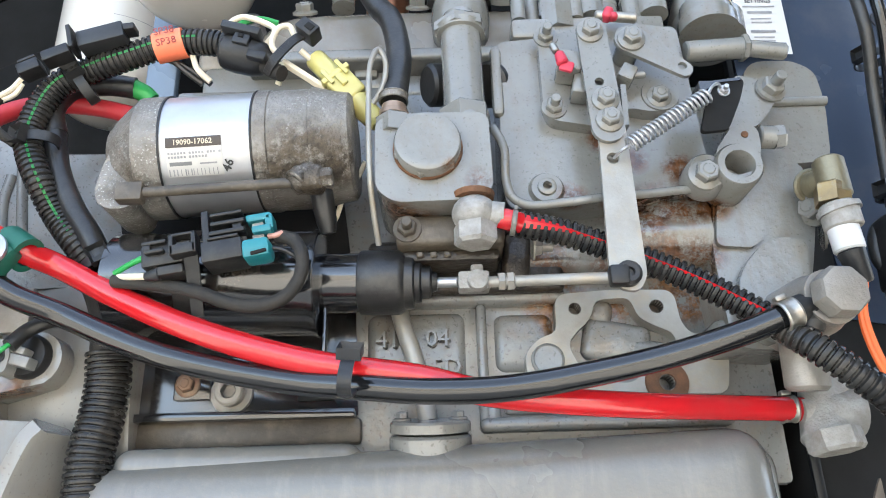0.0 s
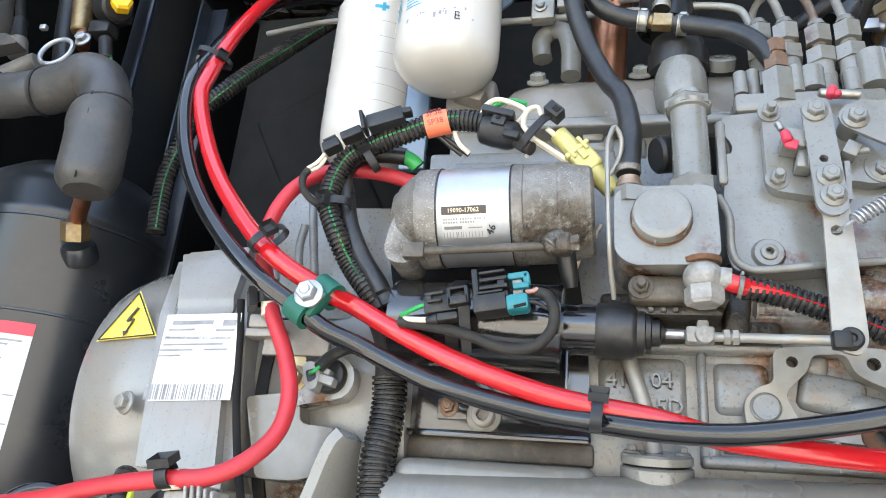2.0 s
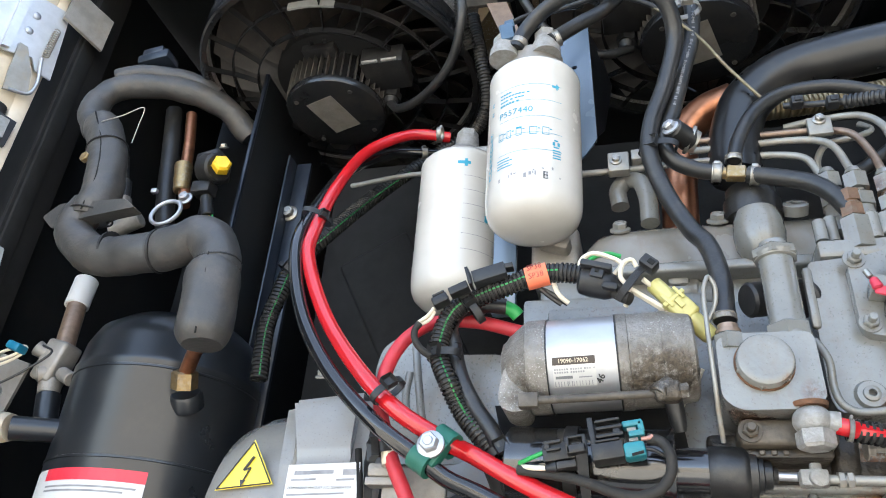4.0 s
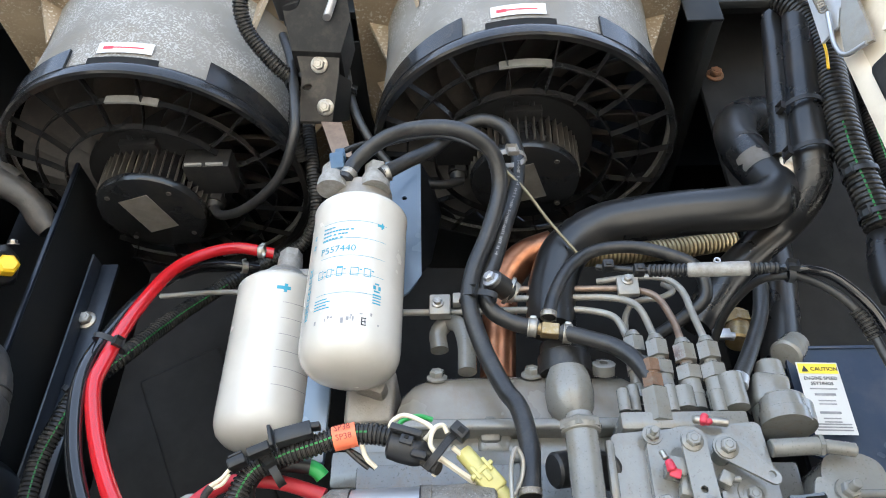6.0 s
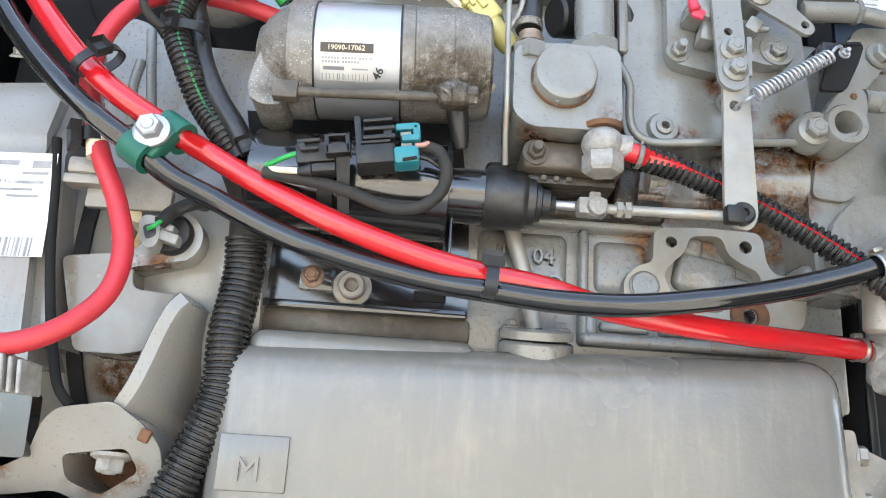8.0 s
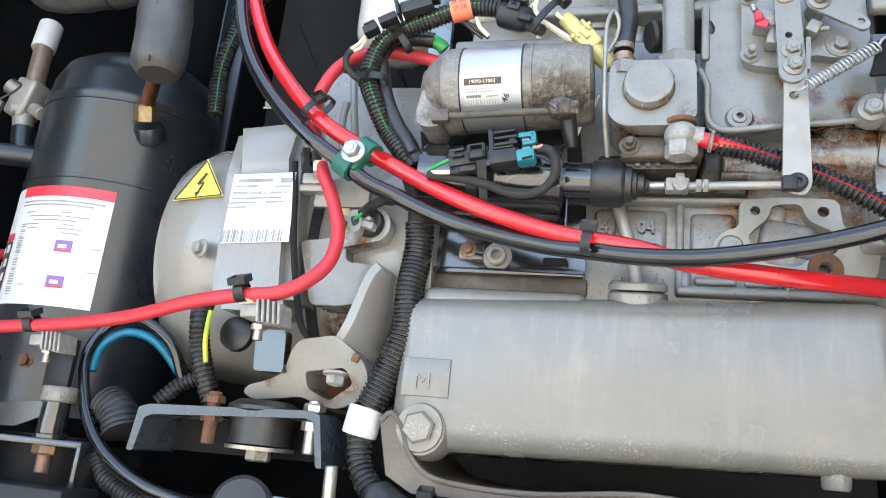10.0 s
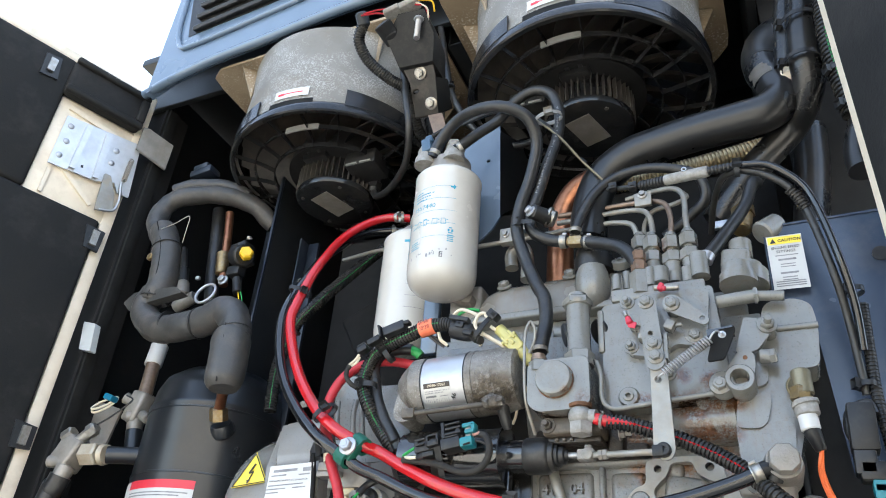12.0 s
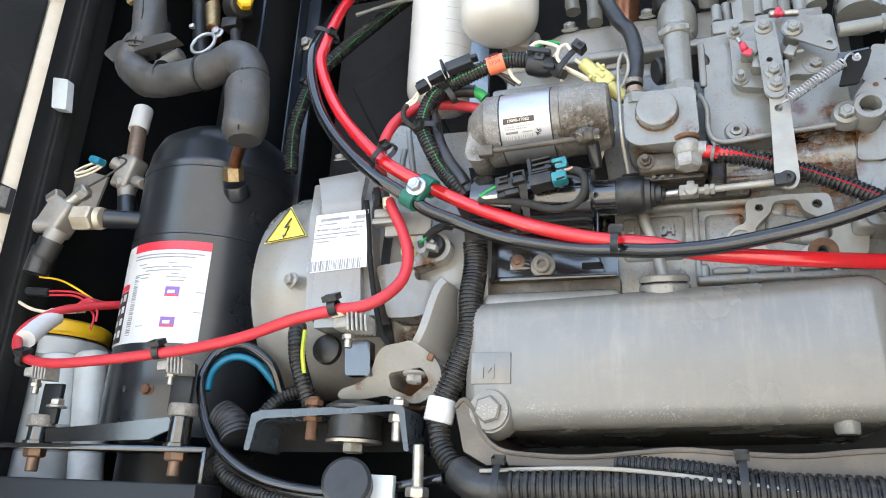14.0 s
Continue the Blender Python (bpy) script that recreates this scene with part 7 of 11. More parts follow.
    box(bm, (cx - 0.002, cy - 0.004, 2.3555), (0.042, 0.064, 0.001), 0, 1, (0, 0, -18))
    part("type_plate", bm, CAST_PLAIN, th, "dull metal type plate")
    # gland and cable
    bm = B()
    g = V((cx - 0.084 if warning else cx + 0.078, cy - 0.002, 2.372))
    hexa(bm, g, (0.1, 0, 1), 0.013, 0.012)
    lathe(bm, g + V((0, 0, 0.012)), (0, 0, 1), [(0, 0.010), (0.014, 0.009)], 18)
    lathe(bm, g, (0, 0, -1), [(0, 0.010), (0.008, 0.007)], 18)
    part("cable_gland", bm, PLASTIC, th)
    # sticker with a red arrow on the shroud
    def strip(name, a0, w, z, h, material, r):
        bm = B()
        m = 10
        for k in range(m):
            q = []
            for a, zz in ((a0 + w * k / m, z), (a0 + w * (k + 1) / m, z), (a0 + w * (k + 1) / m, z + h), (a0 + w * k / m, z + h)):
                t = radians(a - 90)
                q.append(bm.verts.new((cx + math.cos(t) * r, cy + math.sin(t) * r, zz)))
            bm.faces.new(q)
        part(name, bm, material, th)
    strip("direction_sticker", a0 - 9, 19, 2.441, 0.018, PAPER, 0.1890)
    strip("arrow_shaft", a0 - 4, 11, 2.4485, 0.0020, RED_INK, 0.1894)
    strip("arrow_head", a0 - 7, 3.5, 2.4470, 0.005, RED_INK, 0.1894)
    for ob in th.children_recursive:
        ob.data.transform(Matrix.Translation(o) @ Matrix.Diagonal((size, size, 1, 1)) @ Matrix.Translation(-o))
    return th


axial_fan(-0.405, 0.567, 20, "black axial fan with guard in a dusty beige shroud")
fan_b = axial_fan(0.063, 0.523, 8, "black axial fan in a shroud with a warning triangle", True, 0.957)
bm = B()
rows = []
for a, z in ((-11, 2.481), (5, 2.481), (-3, 2.512)):
    t = radians(a - 90)
    rows.append(bm.verts.new((0.063 + math.cos(t) * 0.1812, 0.523 + math.sin(t) * 0.1812, z)))
bm.faces.new(rows)
part("warning_triangle", bm, PAPER, fan_b, "white warning triangle sticker")
hose("fan_cable", [(-0.327, 0.565, 2.366), (-0.310, 0.552, 2.343), (-0.274, 0.530, 2.334), (-0.226, 0.490, 2.345), (-0.203, 0.450, 2.376), (-0.205, 0.436, 2.420), (-0.218, 0.436, 2.490), (-0.235, 0.440, 2.541)], 0.0058, RUBBER, "black rubber cable from the fan motor", "cable")
hose("fan_cable", [(-0.194, 0.470, 2.695), (-0.173, 0.470, 2.600), (-0.158, 0.470, 2.514), (-0.140, 0.475, 2.437), (-0.109, 0.490, 2.382), (-0.074, 0.500, 2.352), (-0.040, 0.512, 2.350), (-0.012, 0.523, 2.366)], 0.0055, RUBBER, "black rubber cable from the fan motor", "cable")
cable_tie((-0.147, 0.470, 2.466), (0.1, 0, 1), 0.0058, 0.0058, (0.6, -1, 0), GREY_PLASTIC, 0.0042)

# ---- switch bracket between the fans ----
sw = thing("switch_bracket", "dusty brown-black bracket with bolts between the fans", "bracket", (-0.196, 0.460, 2.466))
bm = B()
slab(bm, [(-0.237, 0.460, 2.534), (-0.181, 0.460, 2.532), (-0.172, 0.460, 2.490), (-0.160, 0.460, 2.407), (-0.200, 0.460, 2.409), (-0.217, 0.460, 2.486)], 0.004, holes=(((-0.205, 0.460, 2.467), 0.006),))
part("plate", bm, DUSTY_BLACK, sw, "brown dusty steel plate")
bm = B()
slab(bm, [(-0.173, 0.461, 2.491), (-0.165, 0.490, 2.509), (-0.152, 0.490, 2.442), (-0.160, 0.461, 2.408)], 0.003)
part("side_flange", bm, SHEET_BLACK, sw)
for p in ((-0.200, 0.460, 2.506), (-0.174, 0.460, 2.431)):
    bolt(sw, p, (0, -1, -0.1), 0.0072, ZINC)
bm = B()
slab(bm, [(-0.271, 0.452, 2.605), (-0.255, 0.452, 2.663), (-0.204, 0.452, 2.657), (-0.178, 0.452, 2.583), (-0.175, 0.452, 2.518), (-0.238, 0.452, 2.524)], 0.05)
part("switch_housing", bm, PLASTIC, sw)
bm = B()
rod(bm, (-0.275, 0.435, 2.628), (-0.264, 0.470, 2.613), 0.0165, None, 26, 0.002)
rod(bm, (-0.265, 0.450, 2.615), (-0.259, 0.475, 2.602), 0.012, None, 20, 0.002)
part("relay", bm, GREY_PLASTIC, sw, "round dark grey relay")
bm = B()
rod(bm, (-0.205, 0.442, 2.622), (-0.201, 0.435, 2.563), 0.0052, None, 16, 0.0008)
hexa(bm, (-0.205, 0.442, 2.616), (0.1, -0.3, 1), 0.009, 0.006)
part("stud", bm, SILVER, sw)
bm = B()
box(bm, (-0.266, 0.450, 2.670), (0.03, 0.02, 0.014), 0.002, 2, (0, -15, 0))
box(bm, (-0.239, 0.455, 2.680), (0.045, 0.02, 0.016), 0.002, 2, (0, -12, 0))
part("connector", bm, WHITE_OXIDE, sw, "grey-white wire connector")
for pts, mt in (([(-0.335, 0.460, 2.705), (-0.301, 0.455, 2.696), (-0.263, 0.452, 2.682)], RED_CABLE), ([(-0.342, 0.462, 2.705), (-0.303, 0.456, 2.689), (-0.273, 0.452, 2.669)], RED_CABLE), ([(-0.221, 0.450, 2.672), (-0.202, 0.450, 2.661), (-0.193, 0.455, 2.634)], RED_CABLE), ([(-0.222, 0.450, 2.679), (-0.196, 0.450, 2.652), (-0.194, 0.456, 2.622)], WHITE_WIRE), ([(-0.217, 0.450, 2.682), (-0.191, 0.455, 2.674), (-0.186, 0.460, 2.651)], YELLOW)):
    part("wire", tube(B(), pts, 0.0016, 8), mt, sw)
def lean(p, back=0.0):
    """Carries a point of the upright bracket to its forward-leaning plane, seen from the yard side."""
    e = V((0.25, -0.32, 1.613))
    d = V(p) - e
    return e + d * ((3.4227 + p[1] - 0.460 + back - e.y - 1.22 * e.z) / (d.y + 1.22 * d.z))


for ob in sw.children:
    if ob.name.startswith("bolt"):
        ob.matrix_basis = Matrix.Translation(lean(ob.matrix_basis.translation)) @ V((0, -1, -0.8)).to_track_quat("Z", "Y").to_matrix().to_4x4()
    else:
        for v in ob.data.vertices:
            v.co = lean(v.co)
cd = thing("fan_conduit", "black corrugated conduit beside the fan shroud", "conduit", (-0.309, 0.450, 2.603))
part("conduit", ribbed(B(), [lean(p, 0.02) for p in ((-0.332, 0.460, 2.680), (-0.330, 0.452, 2.627), (-0.304, 0.450, 2.566), (-0.253, 0.452, 2.503), (-0.221, 0.462, 2.474))] + [(-0.217, 0.500, 2.425), (-0.214, 0.530, 2.413)], 0.0095, 0.0042, 0.14, 16), CONDUIT, cd)
bm = B()
rod(bm, lean((-0.346, 0.465, 2.719), 0.02), lean((-0.328, 0.458, 2.665), 0.02), 0.0105, None, 18, 0.003)
part("end_sleeve", bm, GREY_PLASTIC, cd)
cable_tie(lean((-0.219, 0.458, 2.472), 0.02), (0.6, 0, -1), 0.0105, 0.0105, (1, -0.4, 0), PLASTIC, 0.005)
cd = thing("fan_conduit", "black corrugated conduit with a green stripe", "conduit", (-0.318, 0.520, 2.192))
run = [(-0.212, 0.530, 2.467), (-0.200, 0.545, 2.400), (-0.196, 0.570, 2.350), (-0.212, 0.590, 2.325), (-0.252, 0.595, 2.303), (-0.298, 0.585, 2.262), (-0.335, 0.565, 2.212), (-0.362, 0.510, 2.126), (-0.390, 0.505, 2.090), (-0.399, 0.500, 2.050), (-0.406, 0.500, 2.016), (-0.403, 0.500, 1.954)]
part("conduit", ribbed(B(), run, 0.0095, 0.0044, 0.16, 16), CONDUIT, cd)
part("tracer_stripe", rib_stripe(run[5:], 0.0095, 0.0044, (0.6, -1, -0.6), 0.0009), GREEN_WIRE, cd)
cable_tie((-0.394, 0.503, 2.082), (-0.6, 0, -1), 0.0125, 0.0125, (0.5, -1, 0), GREY_PLASTIC, 0.005)
# plain black rails beside and between the fans
rail = thing("fan_rail", "black steel rail between the two fans", "rail", (-0.162, 0.68, 2.65), group="fan rails")
part("web", span(B(), (-0.175, 0.50, 2.604), (-0.171, 0.86, 2.70), 0.0015), SHEET_BLACK, rail)
part("lip", span(B(), (-0.175, 0.50, 2.600), (-0.150, 0.86, 2.604), 0.0015), SHEET_BLACK, rail)
rail = thing("fan_rail", "black steel rail at the end of the fans", "rail", (0.309, 0.65, 2.63), group="fan rails")
part("web", span(B(), (0.303, 0.444, 2.55), (0.318, 0.86, 2.718), 0.003), SHEET_BLACK, rail)
part("lip", span(B(), (0.272, 0.440, 2.55), (0.318, 0.444, 2.718), 0.0015), SHEET_BLACK, rail)

bm = B()
span(bm, (0.320, 0.560, 1.99), (0.618, 0.570, 2.718), 0.002)
whole("wall_inner", bm, MATT_BLACK, "black inner bulkhead beside the fans", "wall", kind="structure")
tagged(bolt(None, (0.343, 0.560, 2.582), (0, -1, 0), 0.0085, RUSTY), "rusty bolt head in the black bulkhead", "bolt")


# ---- starter details ----
bm = B()
a, b = V((-0.107, 0.352, 1.876)), V((-0.009, 0.352, 1.880))
rod(bm, a, b, 0.0029, None, 14, 0.001)
box(bm, a + st_ax * 0.004, (0.014, 0.008, 0.0105), 0.001, 2)
part("through_bolt", bm, OILY, starter)
bm = B()
rod(bm, (-0.016, 0.348, 1.877), (-0.007, 0.352, 1.887), 0.0075, 0.006, 18, 0.001)
box(bm, (-0.009, 0.350, 1.880), (0.018, 0.014, 0.014), 0.004, 3)
hexa(bm, (-0.002, 0.348, 1.880), (1, 0, 0.1), 0.0055, 0.006)
part("bolt_lug", bm, CAST, starter)
bm = B()
slab(bm, round_outline([(-0.103, 0.360, 1.929), (-0.094, 0.360, 1.884), (-0.104, 0.360, 1.883), (-0.106, 0.360, 1.872), (-0.116, 0.360, 1.871), (-0.124, 0.360, 1.874), (-0.127, 0.360, 1.882), (-0.124, 0.360, 1.900), (-0.117, 0.360, 1.916)], 0.006, 5), 0.035)
bmesh.ops.bevel(bm, geom=[e for e in bm.edges if e.is_manifold and e.calc_face_angle(0) > 0.9], offset=0.007, segments=5, affect="EDGES", clamp_overlap=True)
part("nose_flange", bm, CAST, starter, "corroded cast mounting ear")
for k in (0.315, 0.665):
    bm = B()
    lathe(bm, st_0 + st_ax * st_ln * k, st_ax, [(-0.0005, 0.0346), (-0.0005, 0.0355), (0.0005, 0.0355), (0.0005, 0.0346)], 40, cap=False)
    part("seam", bm, PLASTIC, starter)
bm = B()
lathe(bm, (-0.006, 0.372, 1.884), (0.15, 0.3, -0.9), [(0, 0.0066), (0.010, 0.0062), (0.018, 0.0056), (0.024, 0.0040)], 18)
part("terminal_boot", bm, RUBBER, starter)
# foil label on the yoke, bent round it
def yoke_patch(name, x0, x1, a0, a1, material, lift):
    bm = B()
    up2 = V((0, 0, 1)) - st_ax * st_ax.z
    up2.normalize()
    fr = up2.cross(st_ax) * -1
    if fr.y > 0:
        fr = -fr
    m = 8
    rows = []
    for k in range(m + 1):
        t = radians(a0 + (a1 - a0) * k / m)
        d = fr * math.cos(t) + up2 * math.sin(t)
        rows.append([bm.verts.new(st_0 + st_ax * (st_ln * x) + d * (0.0345 + lift)) for x in (x0, x1)])
    for p, q in zip(rows, rows[1:]):
        bm.faces.new((p[0], p[1], q[1], q[0]))
    part(name, bm, material, starter)


yoke_patch("foil_label", 0.345, 0.556, -46.5, -20.5, SILVER_LABEL, 0.0003)
yoke_patch("label_header", 0.345, 0.556, -20.5, -11.5, BROWN_INK, 0.0006)
random.seed(8)
for angle, x0, x1 in ((-24.5, 0.352, 0.545), (-28.0, 0.352, 0.500)):
    x = x0
    while x < x1:
        yoke_patch("label_print", x, x + 0.008, angle - 2.0, angle, GREY_INK, 0.0006)
        x += random.choice((0.012, 0.012, 0.020))
yoke_patch("label_wordmark", 0.356, 0.440, -36.5, -33.2, PRINT_GREY, 0.0006)
yoke_patch("label_line", 0.470, 0.535, -36.0, -34.6, GREY_INK, 0.0006)
x = 0.350
while x < 0.545:
    yoke_patch("barcode_bar", x, x + random.choice((0.003, 0.005)), -45.5, -39.5, GREY_INK, 0.0006)
    x += random.choice((0.009, 0.013, 0.016))


def yoke_words(name, words, x0, a0, size, material, lift, turn=0.0):
    """Printed characters bent round the yoke."""
    cu = bpy.data.curves.new(name, "FONT")
    cu.body, cu.size, cu.resolution_u, cu.offset = words, size, 2, size * 0.02
    tmp = bpy.data.objects.new(name, cu)
    me = bpy.data.meshes.new_from_object(tmp)
    bpy.data.objects.remove(tmp)
    up2 = (V((0, 0, 1)) - st_ax * st_ax.z).normalized()
    fr = up2.cross(st_ax)
    fr = -fr if fr.y > 0 else fr
    for v in me.vertices:
        x = v.co.x * math.cos(turn) - v.co.y * math.sin(turn)
        y = v.co.x * math.sin(turn) + v.co.y * math.cos(turn)
        t = radians(a0) + y / 0.0345
        v.co = st_0 + st_ax * (st_ln * x0 + x) + (fr * math.cos(t) + up2 * math.sin(t)) * (0.0345 + lift)
    me.materials.clear()
    me.materials.append(material)
    hang(new(name, me), starter)


yoke_words("part_number", "19090-17062", 0.372, -18.2, 0.0040, IVORY, 0.0009)
yoke_words("marker_letters", "46", 0.578, -45, 0.0068, INK, 0.0009, 1.1)

# ---- solenoid details ----
bm = B()
lathe(bm, so_0 + so_x * so_n * 0.635, so_x, [(0, 0.029), (0, 0.0308), (so_n * 0.012, 0.0308), (so_n * 0.012, 0.029)], 48, cap=False)
part("rim", bm, BLACK_ENAMEL, sol)
bm = B()
lathe(bm, so_0 + so_x * so_n * 0.245, so_x, [(0, 0.029), (0, 0.0306), (0.009, 0.0306), (0.009, 0.029)], 48, cap=False)
part("strap", bm, PLASTIC, sol, "black plastic strap holding the connectors")
# bracket below the solenoid
sb = thing("solenoid_bracket", "black painted steel bracket bolted to the block", "bracket", (-0.048, 0.420, 1.781))
bm = B()
slab(bm, [(-0.132, 0.424, 1.831), (0.008, 0.424, 1.832), (0.010, 0.424, 1.769), (-0.121, 0.424, 1.768)], 0.005)
span(bm, ((-0.119, 0.420, 1.769)[0], 0.417, (-0.119, 0.420, 1.767)[2]), ((0.009, 0.420, 1.768)[0], 0.43, (-0.119, 0.420, 1.767)[2] + 0.005), 0.0015)
span(bm, ((-0.006, 0.420, 1.812)[0], 0.39, (-0.005, 0.420, 1.780)[2]), ((-0.004, 0.420, 1.812)[0], 0.43, (-0.006, 0.420, 1.831)[2]), 0.0015)
part("plate", bm, BLACK_ENAMEL, sb)
# added black sheet: puts the dark gap below the starter into colour
bm = B()
slab(bm, [(-0.142, 0.426, 1.898), (-0.001, 0.426, 1.902), (0.006, 0.426, 1.849), (-0.131, 0.426, 1.847)], 0.003)
part("upper_plate", bm, MATT_BLACK, sb, "dull black sheet standing in for the dark gap behind the starter")
bolt(sb, (-0.062, 0.424, 1.783), (0, -1, 0), 0.0072, CAST_PLAIN, "socket")
part("square_tab", span(B(), (-0.0945, 0.4205, 1.7795), (-0.0735, 0.4238, 1.7935), 0.0006), BLACK_ENAMEL, sb)
bolt(sb, (-0.0865, 0.4205, 1.7878), (0, -1, 0), 0.0050, RUST_BRONZE)
part("slotted_tab", span(B(), (-0.024, 0.4215, 1.7775), (-0.004, 0.4238, 1.7835), 0.0006), MATT_BLACK, sb)
bm = B()
span(bm, ((-0.116, 0.430, 1.756)[0], 0.424, (-0.113, 0.430, 1.753)[2]), ((0.012, 0.430, 1.752)[0], 0.47, (-0.114, 0.430, 1.768)[2]), 0.003, 2)
part("cast_ledge", bm, OILY, engine)
bm = B()
span(bm, ((-0.117, 0.420, 1.752)[0], 0.398, (-0.106, 0.420, 1.731)[2]), ((0.015, 0.420, 1.754)[0], 0.50, 1.7515), 0.010, 5)
part("pan_lip", bm, PAN_PAINT, engine)

# ---- connectors on the solenoid ----
cn = thing("wire_connector", "black wire connectors with teal locks strapped to the solenoid", "connector", (-0.053, 0.360, 1.850))


def block(parent, p, s, material, name="housing", tilt=-5, bevel=0.0014):
    return part(name, box(B(), p, s, bevel, 2, (0, tilt, 0)), material, parent)


TL = -9
for q, sz, nm in (((-0.0830, 0.359, 1.8412), (0.021, 0.014, 0.0115), "housing"), ((-0.0775, 0.357, 1.8325), (0.013, 0.012, 0.0050), "housing"),
                  ((-0.0870, 0.3525, 1.8468), (0.0125, 0.006, 0.0022), "latch"), ((-0.0860, 0.3505, 1.8418), (0.0100, 0.004, 0.0022), "latch"), ((-0.0905, 0.3525, 1.8440), (0.0040, 0.005, 0.0040), "latch"),
                  ((-0.0595, 0.356, 1.8480), (0.0038, 0.018, 0.0290), "flange"), ((-0.0500, 0.360, 1.8525), (0.0190, 0.016, 0.0150), "shell"),
                  ((-0.0500, 0.3495, 1.8600), (0.0165, 0.009, 0.0020), "rail"), ((-0.0490, 0.3495, 1.8555), (0.0175, 0.008, 0.0024), "rail"), ((-0.0485, 0.3490, 1.8500), (0.0180, 0.009, 0.0026), "rail"), ((-0.0500, 0.3470, 1.8462), (0.0160, 0.008, 0.0018), "rail"),
                  ((-0.0500, 0.3530, 1.8395), (0.0205, 0.019, 0.0110), "shell"), ((-0.0440, 0.3500, 1.8530), (0.0050, 0.006, 0.0070), "latch")):
    block(cn, q, sz, PLASTIC, nm, TL, 0.0009)
part("wire_seal", rod(B(), (-0.0920, 0.356, 1.8305), (-0.0840, 0.356, 1.8320), 0.0022, 0.0038, 14, 0.0006), GREY_PLASTIC, cn)
for q, sz in (((-0.0340, 0.354, 1.8590), (0.0130, 0.011, 0.0042)), ((-0.0285, 0.354, 1.8568), (0.0042, 0.011, 0.0085)), ((-0.0315, 0.352, 1.8518), (0.0100, 0.011, 0.0040))):
    block(cn, q, sz, TEAL, "lock", TL, 0.0010)
block(cn, (-0.0330, 0.350, 1.8402), (0.0142, 0.015, 0.0105), TEAL, "lock", TL, 0.0026)
block(cn, (-0.0310, 0.3422, 1.8372), (0.0078, 0.0012, 0.0018), MATT_BLACK, "lock_slot", TL - 6, 0.0003)
for q in ((-0.0345, 0.355, 1.8555), (-0.0335, 0.354, 1.8485)):
    block(cn, q, (0.0060, 0.008, 0.0026), LIGHT_PLUG, "terminal", TL, 0.0005)
taped = [(-0.0245, 0.354, 1.8500), (-0.0160, 0.352, 1.8470), (-0.0110, 0.351, 1.8380), (-0.0120, 0.352, 1.8260), (-0.0200, 0.354, 1.8165), (-0.0340, 0.355, 1.8130), (-0.0480, 0.356, 1.8155), (-0.0620, 0.357, 1.8210), (-0.0780, 0.360, 1.8260), (-0.0950, 0.362, 1.8290), (-0.1120, 0.366, 1.8325)]
part("taped_cable", ribbed(B(), taped, 0.0036, 0.0085, 0.05, 14), CLOTH_TAPE, cn, "cable wrapped in black cloth tape")
for pts, mt, r in (([(-0.0285, 0.351, 1.8490), (-0.0245, 0.350, 1.8490), (-0.0215, 0.351, 1.8508)], PINK_WIRE, 0.0014),
                   ([(-0.0275, 0.352, 1.8430), (-0.0210, 0.353, 1.8420), (-0.0140, 0.355, 1.8385)], RUBBER, 0.0013),
                   ([(-0.0910, 0.356, 1.8420), (-0.0990, 0.358, 1.8395), (-0.1110, 0.364, 1.8360)], GREEN_WIRE, 0.0016),
                   ([(-0.0910, 0.356, 1.8308), (-0.0990, 0.358, 1.8315), (-0.1100, 0.365, 1.8340)], WHITE_WIRE, 0.0018),
                   ([(-0.0740, 0.366, 1.8340), (-0.0890, 0.368, 1.8320), (-0.1050, 0.370, 1.8340)], RUBBER, 0.0036)):
    part("wire", tube(B(), pts, r, 10), mt, cn)
bm = B()
slab(bm, [(-0.0715, 0.349, 1.842), (-0.0638, 0.349, 1.842), (-0.0630, 0.366, 1.812), (-0.0690, 0.366, 1.812)], 0.0014)
part("strap", bm, PLASTIC, cn)
bm = B()
turn = Matrix.Rotation(radians(TL), 4, "Y")
hc = V((-0.0705, 0.3485, 1.8442))
box(bm, hc + V((0, 0.004, 0)), (0.0135, 0.004, 0.0115), 0.0008, 2, turn)
for dx, dz, sz in ((-0.0056, 0, (0.0024, 0.008, 0.0115)), (0.0056, 0, (0.0024, 0.008, 0.0115)), (0, -0.0030, (0.0135, 0.008, 0.0055)), (0, 0.0049, (0.0135, 0.008, 0.0017))):
    box(bm, hc + turn.to_3x3() @ V((dx, 0, dz)), sz, 0.0007, 2, turn)
box(bm, hc + turn.to_3x3() @ V((0, 0.001, 0.0008)), (0.0070, 0.006, 0.0012), 0.0003, 1, turn)
part("strap_head", bm, PLASTIC, cn)

# ---- main harness ----
hs = thing("wiring_harness", "black corrugated wiring harness with green stripe and orange tag", "wiring harness", (-0.155, 0.370, 1.902))
upper = [(-0.063, 0.372, 1.984), (-0.081, 0.372, 1.987), (-0.101, 0.372, 1.986), (-0.124, 0.372, 1.978), (-0.148, 0.374, 1.970), (-0.167, 0.375, 1.960), (-0.176, 0.376, 1.943), (-0.178, 0.376, 1.924), (-0.169, 0.376, 1.901)] + behind([(-0.155, 0.374, 1.876), (-0.140, 0.374, 1.857), (-0.130, 0.378, 1.845)], 0.010)
part("upper_conduit", ribbed(B(), upper, 0.0082, 0.0034, 0.15, 18), CONDUIT, hs)
part("tracer_stripe", rib_stripe(upper[1:-1], 0.0082, 0.0034, (0.35, -1, -0.15), 0.0009), GREEN_WIRE, hs)
